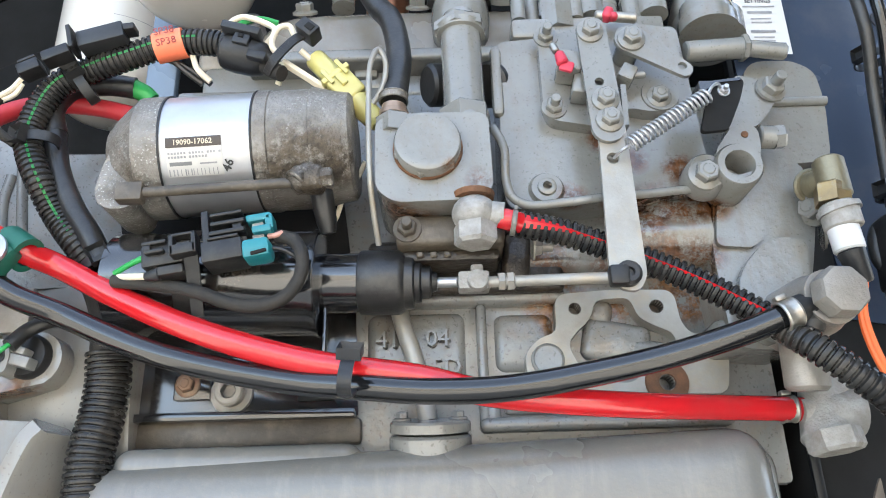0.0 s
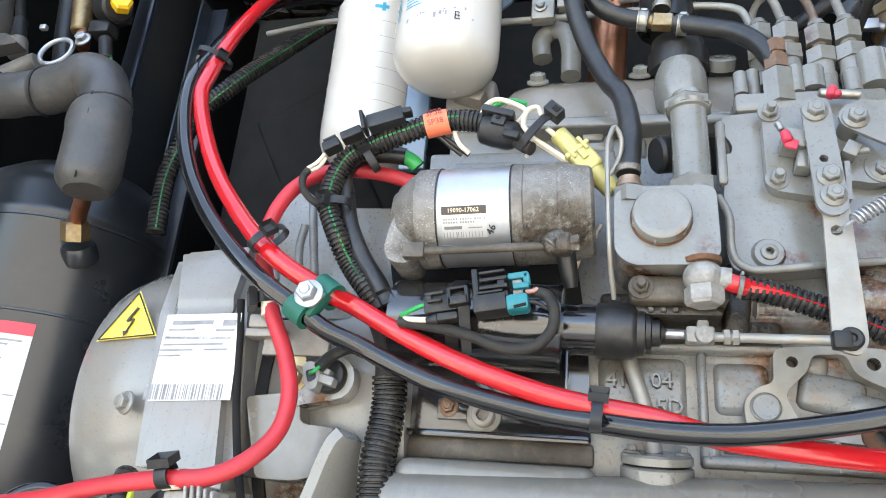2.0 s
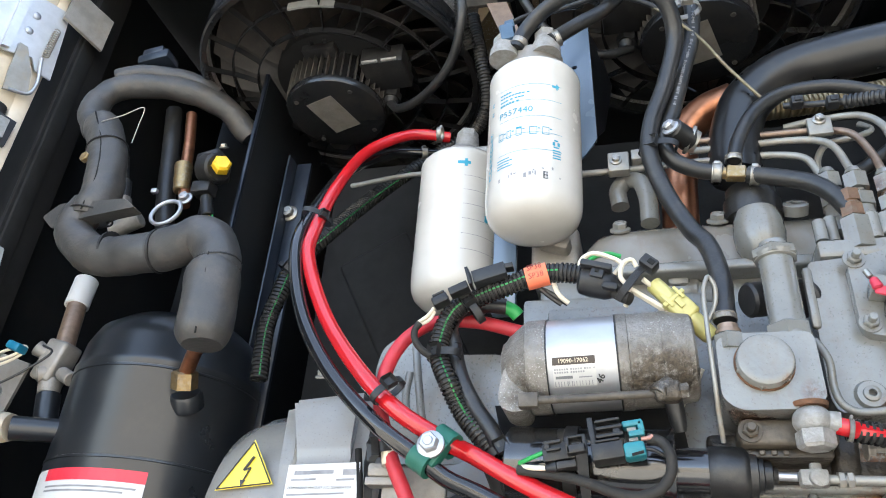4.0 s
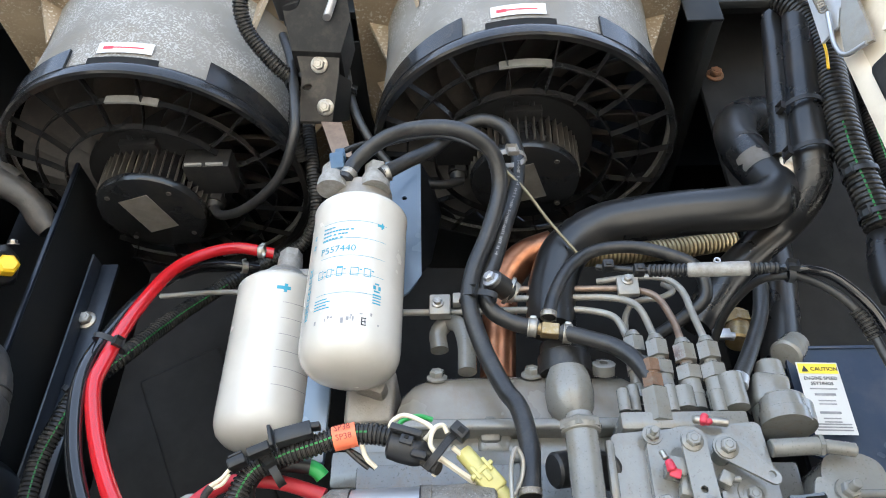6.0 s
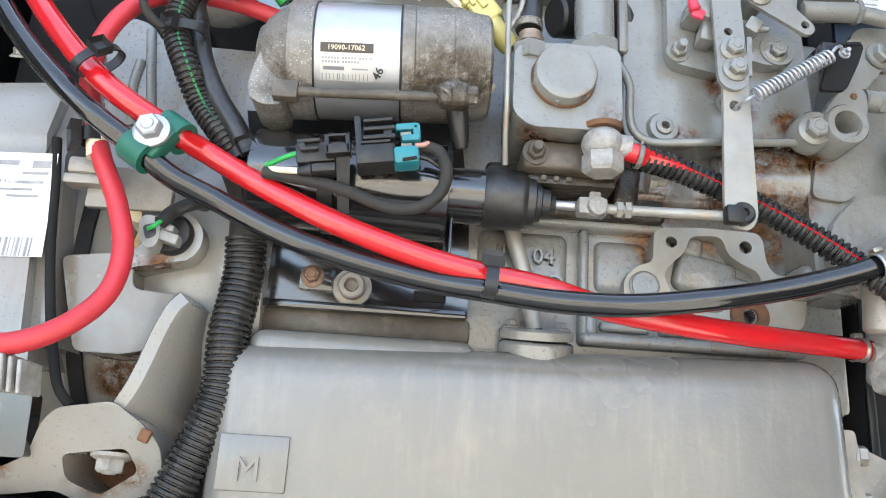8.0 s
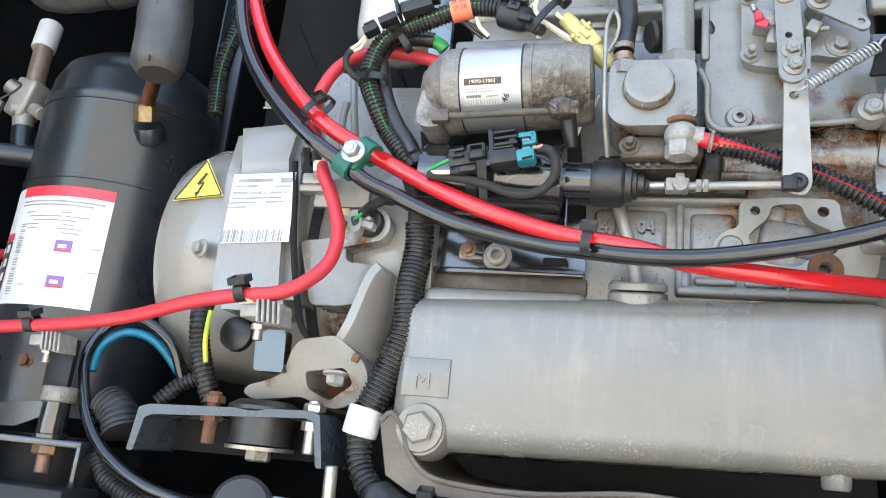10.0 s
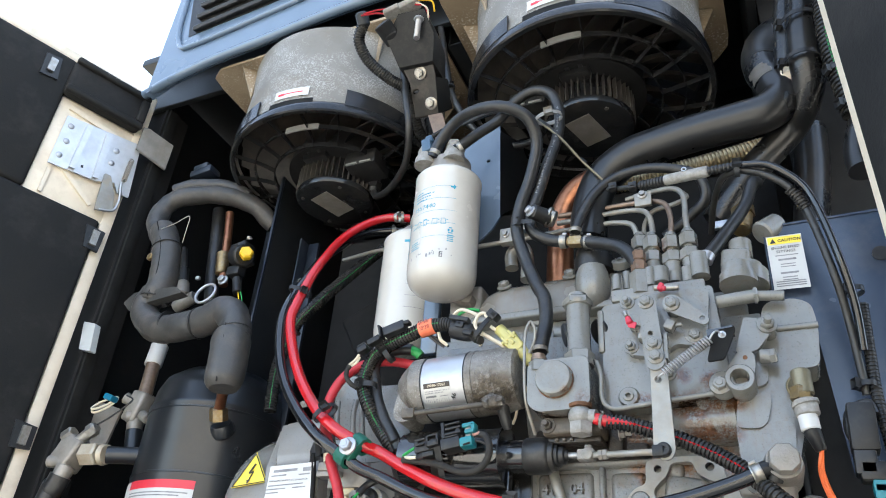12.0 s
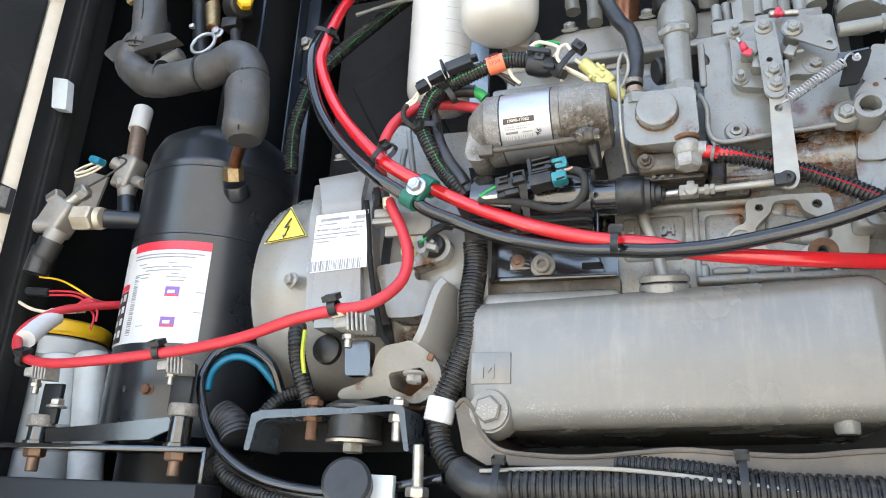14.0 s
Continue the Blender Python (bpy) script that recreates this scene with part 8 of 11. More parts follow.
part("tape_wrap", tube(B(), behind([(-0.138, 0.376, 1.853), (-0.129, 0.380, 1.840)], 0.014) + [(-0.125, 0.396, 1.825), (-0.124, 0.400, 1.810), (-0.124, 0.402, 1.798)], 0.0115, 18), CLOTH_TAPE, hs)
lower = [(-0.125, 0.400, 1.803), (-0.124, 0.402, 1.786), (-0.125, 0.402, 1.768), (-0.127, 0.400, 1.747), (-0.127, 0.400, 1.712), (-0.137, 0.400, 1.680), (-0.148, 0.398, 1.651)]
part("lower_conduit", ribbed(B(), lower, 0.0122, 0.0036, 0.13, 20), CONDUIT, hs)
bm = B()
rod(bm, (-0.150, 0.398, 1.651), (-0.154, 0.398, 1.629), 0.0138, None, 22, 0.001)
part("white_tape", bm, PAPER, hs, "white tape collar")
part("lower_conduit", ribbed(B(), [(-0.154, 0.398, 1.631), (-0.149, 0.396, 1.608), (-0.136, 0.390, 1.591), (-0.115, 0.380, 1.575)], 0.0105, 0.0048, 0.14, 18), CONDUIT, hs)
part("tape_wrap", tube(B(), [(-0.130, 0.388, 1.585), (-0.107, 0.378, 1.574), (-0.074, 0.372, 1.572)], 0.0155, 18), RUBBER, hs)
part("floor_conduit", ribbed(B(), [(-0.079, 0.372, 1.573), (0.011, 0.372, 1.575), (0.098, 0.372, 1.576), (0.207, 0.372, 1.575)], 0.0165, 0.0066, 0.14, 20), CONDUIT, hs)
part("floor_conduit", ribbed(B(), [(0.005, 0.390, 1.596), (0.054, 0.385, 1.593), (0.104, 0.380, 1.587), (0.208, 0.375, 1.577)], 0.0085, 0.0046, 0.14, 16), CONDUIT, hs)
part("bare_wire", tube(B(), [(-0.104, 0.365, 1.586), (-0.033, 0.365, 1.590), (0.012, 0.362, 1.590), (0.094, 0.360, 1.583), (0.169, 0.360, 1.574)], 0.0018, 8), LEVER_STEEL, hs)
bm = B()
a, b = V((-0.109, 0.372, 1.983)), V((-0.092, 0.372, 1.987))
rod(bm, a, b, 0.0092, None, 24)
part("orange_tag", bm, ORANGE_TAG, hs, "orange tag lettered SP38")
td = (b - a).normalized()
tu = V((0, -0.25, 1)) - td * V((0, -0.25, 1)).dot(td)
for w in (0.0016, -0.0052):
    letters(hs, "tag_letters", "SP38", a + td * 0.0022 + V((0, -0.0096, 0)) + tu.normalized() * w, 0.0062, TAG_INK, td, tu)
# bracket clip and side connector
block(hs, (-0.1365, 0.362, 1.9830), (0.0270, 0.013, 0.0110), GREY_PLASTIC, "clip_body", -16, 0.0008)
block(hs, (-0.1520, 0.358, 1.9790), (0.0026, 0.013, 0.0160), PLASTIC, "clip_flange", -16, 0.0005)
block(hs, (-0.1220, 0.361, 1.9885), (0.0090, 0.009, 0.0045), PLASTIC, "clip_top", -8, 0.0008)
block(hs, (-0.1600, 0.359, 1.9700), (0.0160, 0.010, 0.0068), PLASTIC, "side_connector", -24, 0.0008)
block(hs, (-0.1745, 0.360, 1.9615), (0.0130, 0.011, 0.0078), PLASTIC, "side_connector", -26, 0.0014)
block(hs, (-0.1760, 0.358, 1.9660), (0.0100, 0.007, 0.0018), PLASTIC, "latch", -26, 0.0004)
for pts in ([(-0.1800, 0.361, 1.9565), (-0.1850, 0.362, 1.9505), (-0.1925, 0.362, 1.9450)], [(-0.1800, 0.363, 1.9545), (-0.1840, 0.364, 1.9480), (-0.1920, 0.364, 1.9435)]):
    part("wire", tube(B(), pts, 0.0015, 8), WHITE_WIRE, hs)
part("taped_tail", ribbed(B(), [(-0.1915, 0.363, 1.9450), (-0.1950, 0.363, 1.9390), (-0.1945, 0.364, 1.9310), (-0.1890, 0.366, 1.9235), (-0.1820, 0.370, 1.9190)], 0.0028, 0.008, 0.05, 12), CLOTH_TAPE, hs)
# plug at the end of the harness
bm = B()
lathe(bm, (-0.067, 0.368, 1.9775), (1, 0, -0.30), [(0, 0.0086), (0.002, 0.0108), (0.010, 0.0116), (0.021, 0.0112), (0.026, 0.0095), (0.028, 0.0070), (0.034, 0.0055)], 10, phase=0.3)
part("end_plug", bm, PLASTIC, hs)
block(hs, (-0.0535, 0.358, 1.9830), (0.0240, 0.010, 0.0052), GREY_PLASTIC, "plug_clip", 17, 0.0012)
block(hs, (-0.0530, 0.3565, 1.9762), (0.0100, 0.004, 0.0070), GREY_PLASTIC, "plug_latch", 17, 0.0010)
block(hs, (-0.0530, 0.3542, 1.9775), (0.0030, 0.001, 0.0024), MATT_BLACK, "latch_hole", 17, 0.0002)
block(hs, (-0.0440, 0.3590, 1.9660), (0.0120, 0.006, 0.0060), PLASTIC, "plug_latch", 17, 0.0018)
part("plug_tail", tube(B(), [(-0.042, 0.367, 1.966), (-0.036, 0.366, 1.961), (-0.030, 0.364, 1.957)], 0.0048, 12), CLOTH_TAPE, hs)
bm = B()
strap = resample(smooth_path([(-0.039, 0.364, 1.9575), (-0.034, 0.358, 1.9615), (-0.028, 0.357, 1.9690), (-0.022, 0.359, 1.9775), (-0.017, 0.362, 1.983)], 8), 0.0015)
for p, q in zip(strap, strap[1:]):
    t = (q - p).normalized()
    u = V((0, -1, 0)).cross(t).normalized()
    box(bm, (p + q) / 2, (0.0019, 0.0016, 0.0060), 0.0003, 1, Matrix((t, t.cross(u), u)).transposed().to_4x4())
part("tie_strap", bm, PLASTIC, hs)
block(hs, (-0.0148, 0.360, 1.9832), (0.0125, 0.012, 0.0088), PLASTIC, "tie_head", 42, 0.0009)
block(hs, (-0.0132, 0.3538, 1.9822), (0.0052, 0.001, 0.0040), MATT_BLACK, "tie_slot", 42, 0.0002)
for pts, mt in (([(-0.041, 0.366, 1.979), (-0.035, 0.362, 1.986), (-0.044, 0.362, 1.993), (-0.057, 0.364, 1.998), (-0.065, 0.366, 1.994), (-0.067, 0.368, 1.989)], WHITE_WIRE),
                ([(-0.061, 0.368, 1.989), (-0.058, 0.366, 1.994), (-0.046, 0.366, 1.998), (-0.035, 0.368, 1.996)], GREEN_WIRE),
                ([(-0.032, 0.362, 1.968), (-0.036, 0.360, 1.974), (-0.033, 0.360, 1.986), (-0.027, 0.362, 1.989), (-0.024, 0.364, 1.984)], WHITE_WIRE),
                ([(-0.030, 0.366, 1.967), (-0.018, 0.368, 1.959), (-0.005, 0.372, 1.951)], WHITE_WIRE),
                ([(-0.0285, 0.368, 1.9655), (-0.0165, 0.370, 1.9575), (-0.004, 0.374, 1.9495)], WHITE_WIRE),
                ([(-0.020, 0.364, 1.973), (-0.015, 0.368, 1.9700), (-0.011, 0.371, 1.9680)], WHITE_WIRE),
                ([(-0.031, 0.366, 1.966), (-0.031, 0.368, 1.960), (-0.034, 0.372, 1.955)], WHITE_WIRE),
                ([(-0.088, 0.376, 1.980), (-0.084, 0.376, 1.970), (-0.077, 0.380, 1.964)], WHITE_WIRE),
                ([(-0.103, 0.378, 1.979), (-0.093, 0.380, 1.975), (-0.078, 0.384, 1.965)], RUBBER),
                ([(-0.099, 0.378, 1.977), (-0.092, 0.380, 1.971), (-0.083, 0.384, 1.965)], RUBBER)):
    part("wire", tube(B(), pts, 0.0019, 8), mt, hs)
part("side_cable", tube(B(), [(-0.168, 0.385, 1.933), (-0.173, 0.386, 1.951), (-0.166, 0.388, 1.966), (-0.146, 0.392, 1.972), (-0.129, 0.395, 1.971)], 0.0068, 14), RUBBER, hs)
part("green_sleeve", tube(B(), [(-0.130, 0.395, 1.971), (-0.123, 0.396, 1.967), (-0.1195, 0.398, 1.9635)], 0.0058, 14), GREEN_WIRE, hs)
part("side_cable", tube(B(), [(-0.169, 0.385, 1.935), (-0.162, 0.384, 1.909), (-0.148, 0.382, 1.882), (-0.135, 0.380, 1.864), (-0.127, 0.380, 1.850)], 0.0066, 14), RUBBER, hs)
for p, al in (((-0.174, 0.378, 1.923), (0.05, 0, 1)), ((-0.152, 0.377, 1.962), (1, 0, 0.7)),):
    cable_tie(p, al, 0.0095, 0.014, (-0.5, -1, 0), PLASTIC, 0.006, "black cable tie round the harness")
cable_tie(behind([(-0.124, 0.374, 1.846)], 0.012)[0], (0.6, 0, -1), 0.010, 0.012, (0.3, -1, -0.2), PLASTIC, 0.006, "black cable tie round the harness")

# ---- yellow plug behind the starter ----
yc = thing("yellow_connector", "pale yellow two-part wire connector", "connector", (0.002, 0.372, 1.956))
y0, y1 = V((-0.013, 0.372, 1.973)), V((0.026, 0.376, 1.928))
d = (y1 - y0).normalized()
u = V((0, -1, 0)).cross(d).normalized()
plug_turn = Matrix((d, d.cross(u), u)).transposed().to_4x4()
bm = B()
lathe(bm, y0, d, [(0, 0.0048), (0, 0.0060), (0.0012, 0.0066), (0.021, 0.0068), (0.022, 0.0058), (0.030, 0.0056)], 20, cap=False)
part("housing", bm, CONN_YELLOW, yc, "pale yellow plug half")
bm = B()
lathe(bm, y0 + d * 0.0004, d, [(0, 0.0), (0.0008, 0.0050)], 16, cap=False)
part("seal", bm, MATT_BLACK, yc, "dark seal")
bm = B()
box(bm, y0 + d * 0.029, (0.020, 0.0165, 0.0165), 0.0022, 3, plug_turn)
box(bm, y0 + d * 0.0205, (0.0035, 0.0185, 0.0195), 0.0010, 2, plug_turn)
lathe(bm, y0 + d * 0.038, d, [(0, 0.0074), (0.018, 0.0066), (0.021, 0.0050)], 20)
part("housing", bm, CONN_YELLOW, yc, "yellow socket half")
for w in (-0.0052, 0.0052):
    part("latch_arm", box(B(), y0 + d * 0.0205 + V((0, -0.0092, 0)) + u * w, (0.011, 0.0022, 0.0026), 0.0006, 2, plug_turn), CONN_YELLOW, yc)
part("latch_tongue", box(B(), y0 + d * 0.027 + V((0, -0.0092, 0)), (0.008, 0.0026, 0.0042), 0.0008, 2, plug_turn), CONN_YELLOW, yc)

# ---- starter cable: red, from the starter round to the batteries ----
rc = thing("battery_cable", "matt red battery cable with white sleeves on stand-offs", "cable", (-0.317, 0.360, 1.715))
part("cable", tube(B(), [(-0.117, 0.400, 1.950), (-0.155, 0.398, 1.960), (-0.187, 0.390, 1.957), (-0.207, 0.378, 1.938), (-0.218, 0.372, 1.911), (-0.220, 0.372, 1.882), (-0.216, 0.378, 1.862), (-0.205, 0.372, 1.837), (-0.190, 0.370, 1.808), (-0.181, 0.366, 1.780), (-0.183, 0.360, 1.756), (-0.196, 0.350, 1.737), (-0.214, 0.342, 1.726), (-0.241, 0.340, 1.723), (-0.284, 0.345, 1.717), (-0.347, 0.360, 1.705), (-0.405, 0.370, 1.698), (-0.457, 0.376, 1.694), (-0.532, 0.380, 1.689), (-0.613, 0.385, 1.688), (-0.654, 0.390, 1.698), (-0.678, 0.400, 1.717), (-0.691, 0.420, 1.740), (-0.682, 0.450, 1.766), (-0.669, 0.480, 1.780), (-0.648, 0.520, 1.793)], 0.0056, 16), RED_CABLE, rc)
for p, al in (((-0.237, 0.341, 1.723), (1, 0, 0.15)), ((-0.209, 0.374, 1.843), (0.2, 0, -1))):
    bm = B()
    rod(bm, V(p) - V(al).normalized() * 0.006, V(p) + V(al).normalized() * 0.006, 0.0062, None, 16)
    part("white_sleeve", bm, WHITE_WIRE, rc)
bm = B()
tube(bm, [(-0.672, 0.405, 1.721), (-0.684, 0.435, 1.746), (-0.688, 0.455, 1.762)], 0.0115, 16)
part("paper_tag", bm, PAPER, rc, "white paper tag wrapped round the cable")
for p, al in (((-0.240, 0.338, 1.725), (1, 0, 0.15)), ((-0.457, 0.376, 1.696), (1, 0, 0.08)), ((-0.648, 0.387, 1.693), (1, 0, -0.2)), ((-0.213, 0.374, 1.849), (0.2, 0, -1))):
    cable_tie(p, al, 0.0068, 0.0068, (-0.1, -0.5, 1) if abs(al[0]) > 0.5 else (-1, -0.6, 0), PLASTIC, 0.008, "black cable tie on the red battery cable")
# stand-offs under the cable
for p, q in (((-0.231, 0.352, 1.712), (-0.233, 0.360, 1.698)), ((-0.449, 0.390, 1.683), (-0.453, 0.398, 1.671)), ((-0.634, 0.398, 1.680), (-0.640, 0.405, 1.663))):
    so = thing("cable_standoff", "pale ribbed cable stand-off with zinc bolt", "stand-off", q, group="cable stand-offs")
    bm = B()
    box(bm, p, (0.022, 0.020, 0.010), 0.002, 2, (0, -4, 0))
    part("saddle", bm, WHITE_OXIDE, so)
    for k in range(5):
        bm = B()
        box(bm, V(p) + V((0.006 + 0.0045 * k, -0.004, 0.001 - 0.0008 * k)), (0.0022, 0.022, 0.020 - 0.001 * k), 0.0006, 1, (0, -8, 0))
        part("rib", bm, WHITE_OXIDE, so)
    bm = B()
    rod(bm, V(q) + V((0, 0, 0.012)), V(q) - V((0, 0, 0.006)), 0.0038, None, 12)
    hexa(bm, V(q) + V((0, 0, 0.002)), (0, 0, 1), 0.0062, 0.005)
    part("bolt", bm, ZINC, so)

# ---- hose clamp and ties on the two fuel tubes ----
gc = thing("twin_hose_clamp", "green rubber twin clamp with zinc bolt on the fuel tubes", "clamp", (-0.167, 0.340, 1.838))
bm = B()
al = (V((-0.131, 0.340, 1.825)) - V((-0.200, 0.350, 1.872))).normalized()
for p in ((-0.164, 0.363, 1.851), (-0.178, 0.357, 1.836)):
    lathe(bm, V(p) - al * 0.008, al, [(0, 0.0064), (0, 0.0098), (0.016, 0.0098), (0.016, 0.0064)], 22, cap=False)
a2, u2, w2 = axes_of(al)
box(bm, (-0.170, 0.356, 1.842), (0.016, 0.010, 0.020), 0.002, 2, Matrix((al, V((0, 1, 0)) - al * al.y, al.cross(V((0, 1, 0)) - al * al.y))).transposed().to_4x4())
part("cushion", bm, GREEN_CLAMP, gc)
bolt(gc, (-0.171, 0.350, 1.845), (0, -1, 0.1), 0.0070, SILVER)
cable_tie((-0.208, 0.352, 1.886), (0.75, 0, -0.7), 0.008, 0.014, (0.2, -1, 0.6), PLASTIC, 0.0055, "black cable tie on the fuel tubes")
cable_tie((0.015, 0.345, 1.775), (1, 0, -0.1), 0.0085, 0.014, (0, -0.6, 1), GREY_PLASTIC, 0.0065, "dark grey cable tie round both fuel tubes")
cable_tie((-0.327, 0.420, 2.093), (-0.15, 0, -1), 0.009, 0.016, (1, -0.6, 0), GREY_PLASTIC, 0.005, "grey cable tie round both fuel tubes")


# ---- fittings at the gear case end ----
bm = tube(B(), [(0.089, 0.362, 1.861), (0.096, 0.360, 1.858), (0.102, 0.362, 1.857)], 0.0058, 14)
fl = thing("return_line", "black corrugated sleeve over a red fuel line", "hose", (0.127, 0.370, 1.855))
part("red_line", bm, RED_HOSE, fl, "red fuel line")
clamp(fl, (0.0985, 0.360, 1.8562), (1, 0, -0.2), 0.0062, 0.0035, CAST)
sleeve = [(0.098, 0.364, 1.858), (0.123, 0.368, 1.854), (0.147, 0.370, 1.846), (0.173, 0.371, 1.835), (0.198, 0.369, 1.821), (0.219, 0.364, 1.805), (0.230, 0.356, 1.792), (0.239, 0.349, 1.781), (0.251, 0.346, 1.769), (0.266, 0.347, 1.756), (0.293, 0.370, 1.733), (0.321, 0.390, 1.703)]
part("sleeve", ribbed(B(), sleeve, 0.0076, 0.0040, 0.20, 18), CONDUIT, fl)
bm = B()
slit = resample(smooth_path(sleeve[:7], 10), 0.004)
rows = []
for k, p in enumerate(slit[:-1]):
    t = (slit[k + 1] - p).normalized()
    n = (V((0, -1, -0.1)) - t * t.dot(V((0, -1, -0.1)))).normalized()
    w = t.cross(n) * (0.0034 * max(0.0, 1 - k / 9) + 0.0009)
    rows.append([bm.verts.new(p + n * h + w * e) for e, h in ((-1, 0.0064), (0, 0.0080), (1, 0.0064))])
for a, b in zip(rows, rows[1:]):
    for j in range(2):
        bm.faces.new((a[j], a[j + 1], b[j + 1], b[j]))
bmesh.ops.recalc_face_normals(bm, faces=bm.faces)
part("red_slit", bm, RED_HOSE, fl, "red line showing through the slit")

c = V((0.250, 0.345, 1.807))
bj = thing("banjo_fitting", "oxidised hexagon banjo bolt on the gear case", "fitting", c, group="banjo fittings")
bm = B()
lathe(bm, c + V((-0.004, 0.05, 0.0)), (0.08, -1, 0), [(0, 0.017), (0.034, 0.016), (0.036, 0.0145), (0.048, 0.014)], 28)
part("body", bm, CAST_PLAIN, bj)
bm = B()
lathe(bm, c, (0.08, -1, 0), [(0, 0.0128), (0.008, 0.0128), (0.0102, 0.0116), (0.0108, 0.009)], 8, phase=0.35)
part("hex_bolt", bm, CAST_PLAIN, bj)
bm = B()
rod(bm, c + V((-0.005, 0.030, -0.008)), c + V((-0.006, 0.034, -0.040)), 0.012, 0.011, 24, 0.002)
part("neck", bm, CAST_PLAIN, bj)
bm = B()
tube(bm, [(0.227, 0.350, 1.799), (0.238, 0.352, 1.803), (0.242, 0.354, 1.799), (0.240, 0.356, 1.794)], 0.0068, 14)
part("elbow", bm, PLASTIC, bj)
clamp(bj, (0.228, 0.350, 1.799), (1, 0, 0.35), 0.0068, 0.011)
bk = thing("banjo_fitting", "oxidised banjo joint at the end of the red tube", "fitting", (0.261, 0.400, 1.755), group="banjo fittings")
bm = B()
rod(bm, (0.271, 0.412, 1.789), (0.258, 0.400, 1.742), 0.0135, 0.0125, 26, 0.002)
lathe(bm, (0.249, 0.402, 1.760), (1, 0, -0.05), [(0, 0.0065), (0.006, 0.0075), (0.014, 0.012), (0.03, 0.0125)], 22)
part("body", bm, WHITE_OXIDE, bk)
bm = B()
hexa(bm, (0.261, 0.398, 1.749), (0.1, -0.1, -1), 0.0145, 0.011, 0.002)
part("hex_bolt", bm, WHITE_OXIDE, bk)
clamp(bk, (0.243, 0.404, 1.762), (1, 0, 0), 0.0064, 0.010)
# temperature sensor with cable
ts = thing("temperature_sensor", "olive brass sensor with white collar and orange wires", "sensor", (0.275, 0.370, 1.877))
bm = B()
rod(bm, (0.275, 0.367, 1.892), (0.275, 0.366, 1.868), 0.0084, None, 22, 0.0015)
rod(bm, (0.271, 0.382, 1.883), (0.275, 0.368, 1.881), 0.0082, 0.0074, 20, 0.001)
rod(bm, (0.272, 0.384, 1.884), (0.272, 0.381, 1.883), 0.0105, None, 20, 0.001)
part("elbow", bm, OLIVE_BRASS, ts)
bm = B()
hexa(bm, (0.272, 0.366, 1.864), (0.12, 0, 1), 0.0095, 0.012)
part("brass_nut", bm, BRASS, ts)
bm = B()
rod(bm, (0.274, 0.366, 1.864), (0.275, 0.366, 1.850), 0.0100, None, 24, 0.001)
lathe(bm, (0.274, 0.366, 1.862), (0.2, 0, -1), [(0, 0.0115), (0.003, 0.0115)], 24)
part("collar", bm, WHITE_OXIDE, ts)
bm = B()
rod(bm, (0.274, 0.366, 1.851), (0.275, 0.366, 1.837), 0.0080, None, 22, 0.001)
part("label_band", bm, PAPER, ts, "white label band")
bm = B()
rod(bm, (0.275, 0.366, 1.838), (0.280, 0.368, 1.820), 0.0072, 0.0048, 20, 0.001)
part("strain_relief", bm, PLASTIC, ts)
for k, dx in enumerate((0, 6)):
    dy = 0.002 * k
    part("wire", tube(B(), [(0.280, 0.368, 1.821), V((0.276, 0.372, 1.803)) + V((dy, 0, 0)), V((0.283, 0.376, 1.775)) + V((dy, 0, dy)), V((0.297, 0.380, 1.757)) + V((dy, 0, dy)), V((0.311, 0.382, 1.754)) + V((dy * 2, 0, dy)), V((0.321, 0.384, 1.767)) + V((dy * 2, 0, 0)), V((0.324, 0.385, 1.789)) + V((dy * 2, 0, 0))], 0.0018, 8), ORANGE_WIRE, ts)
bolt(gear, (0.275, 0.388, 1.872), (-1, -0.6, 0), 0.0075, GREY_PAINT)
bolt(gear, (0.276, 0.392, 1.857), (1, -0.3, 0), 0.006, GREY_PAINT)
# plug and wires in front of the side panel
pg = thing("sensor_plug", "black sensor plug with teal lock above a beige plate", "connector", (0.318, 0.385, 1.844))
block(pg, (0.315, 0.385, 1.842), (0.022, 0.022, 0.042), PLASTIC, "housing", 4, 0.003)
block(pg, (0.312, 0.385, 1.819), (0.017, 0.018, 0.034), GREY_PLASTIC, "housing", 4, 0.002)
block(pg, (0.316, 0.385, 1.805), (0.020, 0.018, 0.016), PLASTIC, "housing", 4, 0.002)
block(pg, (0.324, 0.385, 1.794), (0.022, 0.016, 0.014), TEAL, "lock", 4)
block(pg, (0.318, 0.384, 1.788), (0.010, 0.014, 0.014), TEAL, "lock", 4)
part("cable", tube(B(), [(0.310, 0.390, 1.831), (0.305, 0.392, 1.842), (0.309, 0.392, 1.860), (0.324, 0.390, 1.866), (0.327, 0.388, 1.855)], 0.0040, 12), RUBBER, pg)
part("cable", ribbed(B(), [(0.340, 0.400, 1.965), (0.336, 0.400, 1.913), (0.333, 0.398, 1.869), (0.334, 0.395, 1.826), (0.332, 0.395, 1.797)], 0.0052, 0.0036, 0.15, 14), CONDUIT, pg)
bm = B()
slab(bm, round_outline([(0.310, 0.395, 1.772), (0.342, 0.395, 1.782), (0.337, 0.395, 1.747), (0.311, 0.395, 1.747)], 0.003), 0.003)
part("beige_plate", bm, CARDBOARD, pg, "beige plastic plate")
for p in ((0.336, 0.398, 1.979), (0.327, 0.398, 1.885)):
    cable_tie(p, (0.1, 0, 1), 0.0065, 0.009, (-1, -0.5, 0), PLASTIC, 0.005)
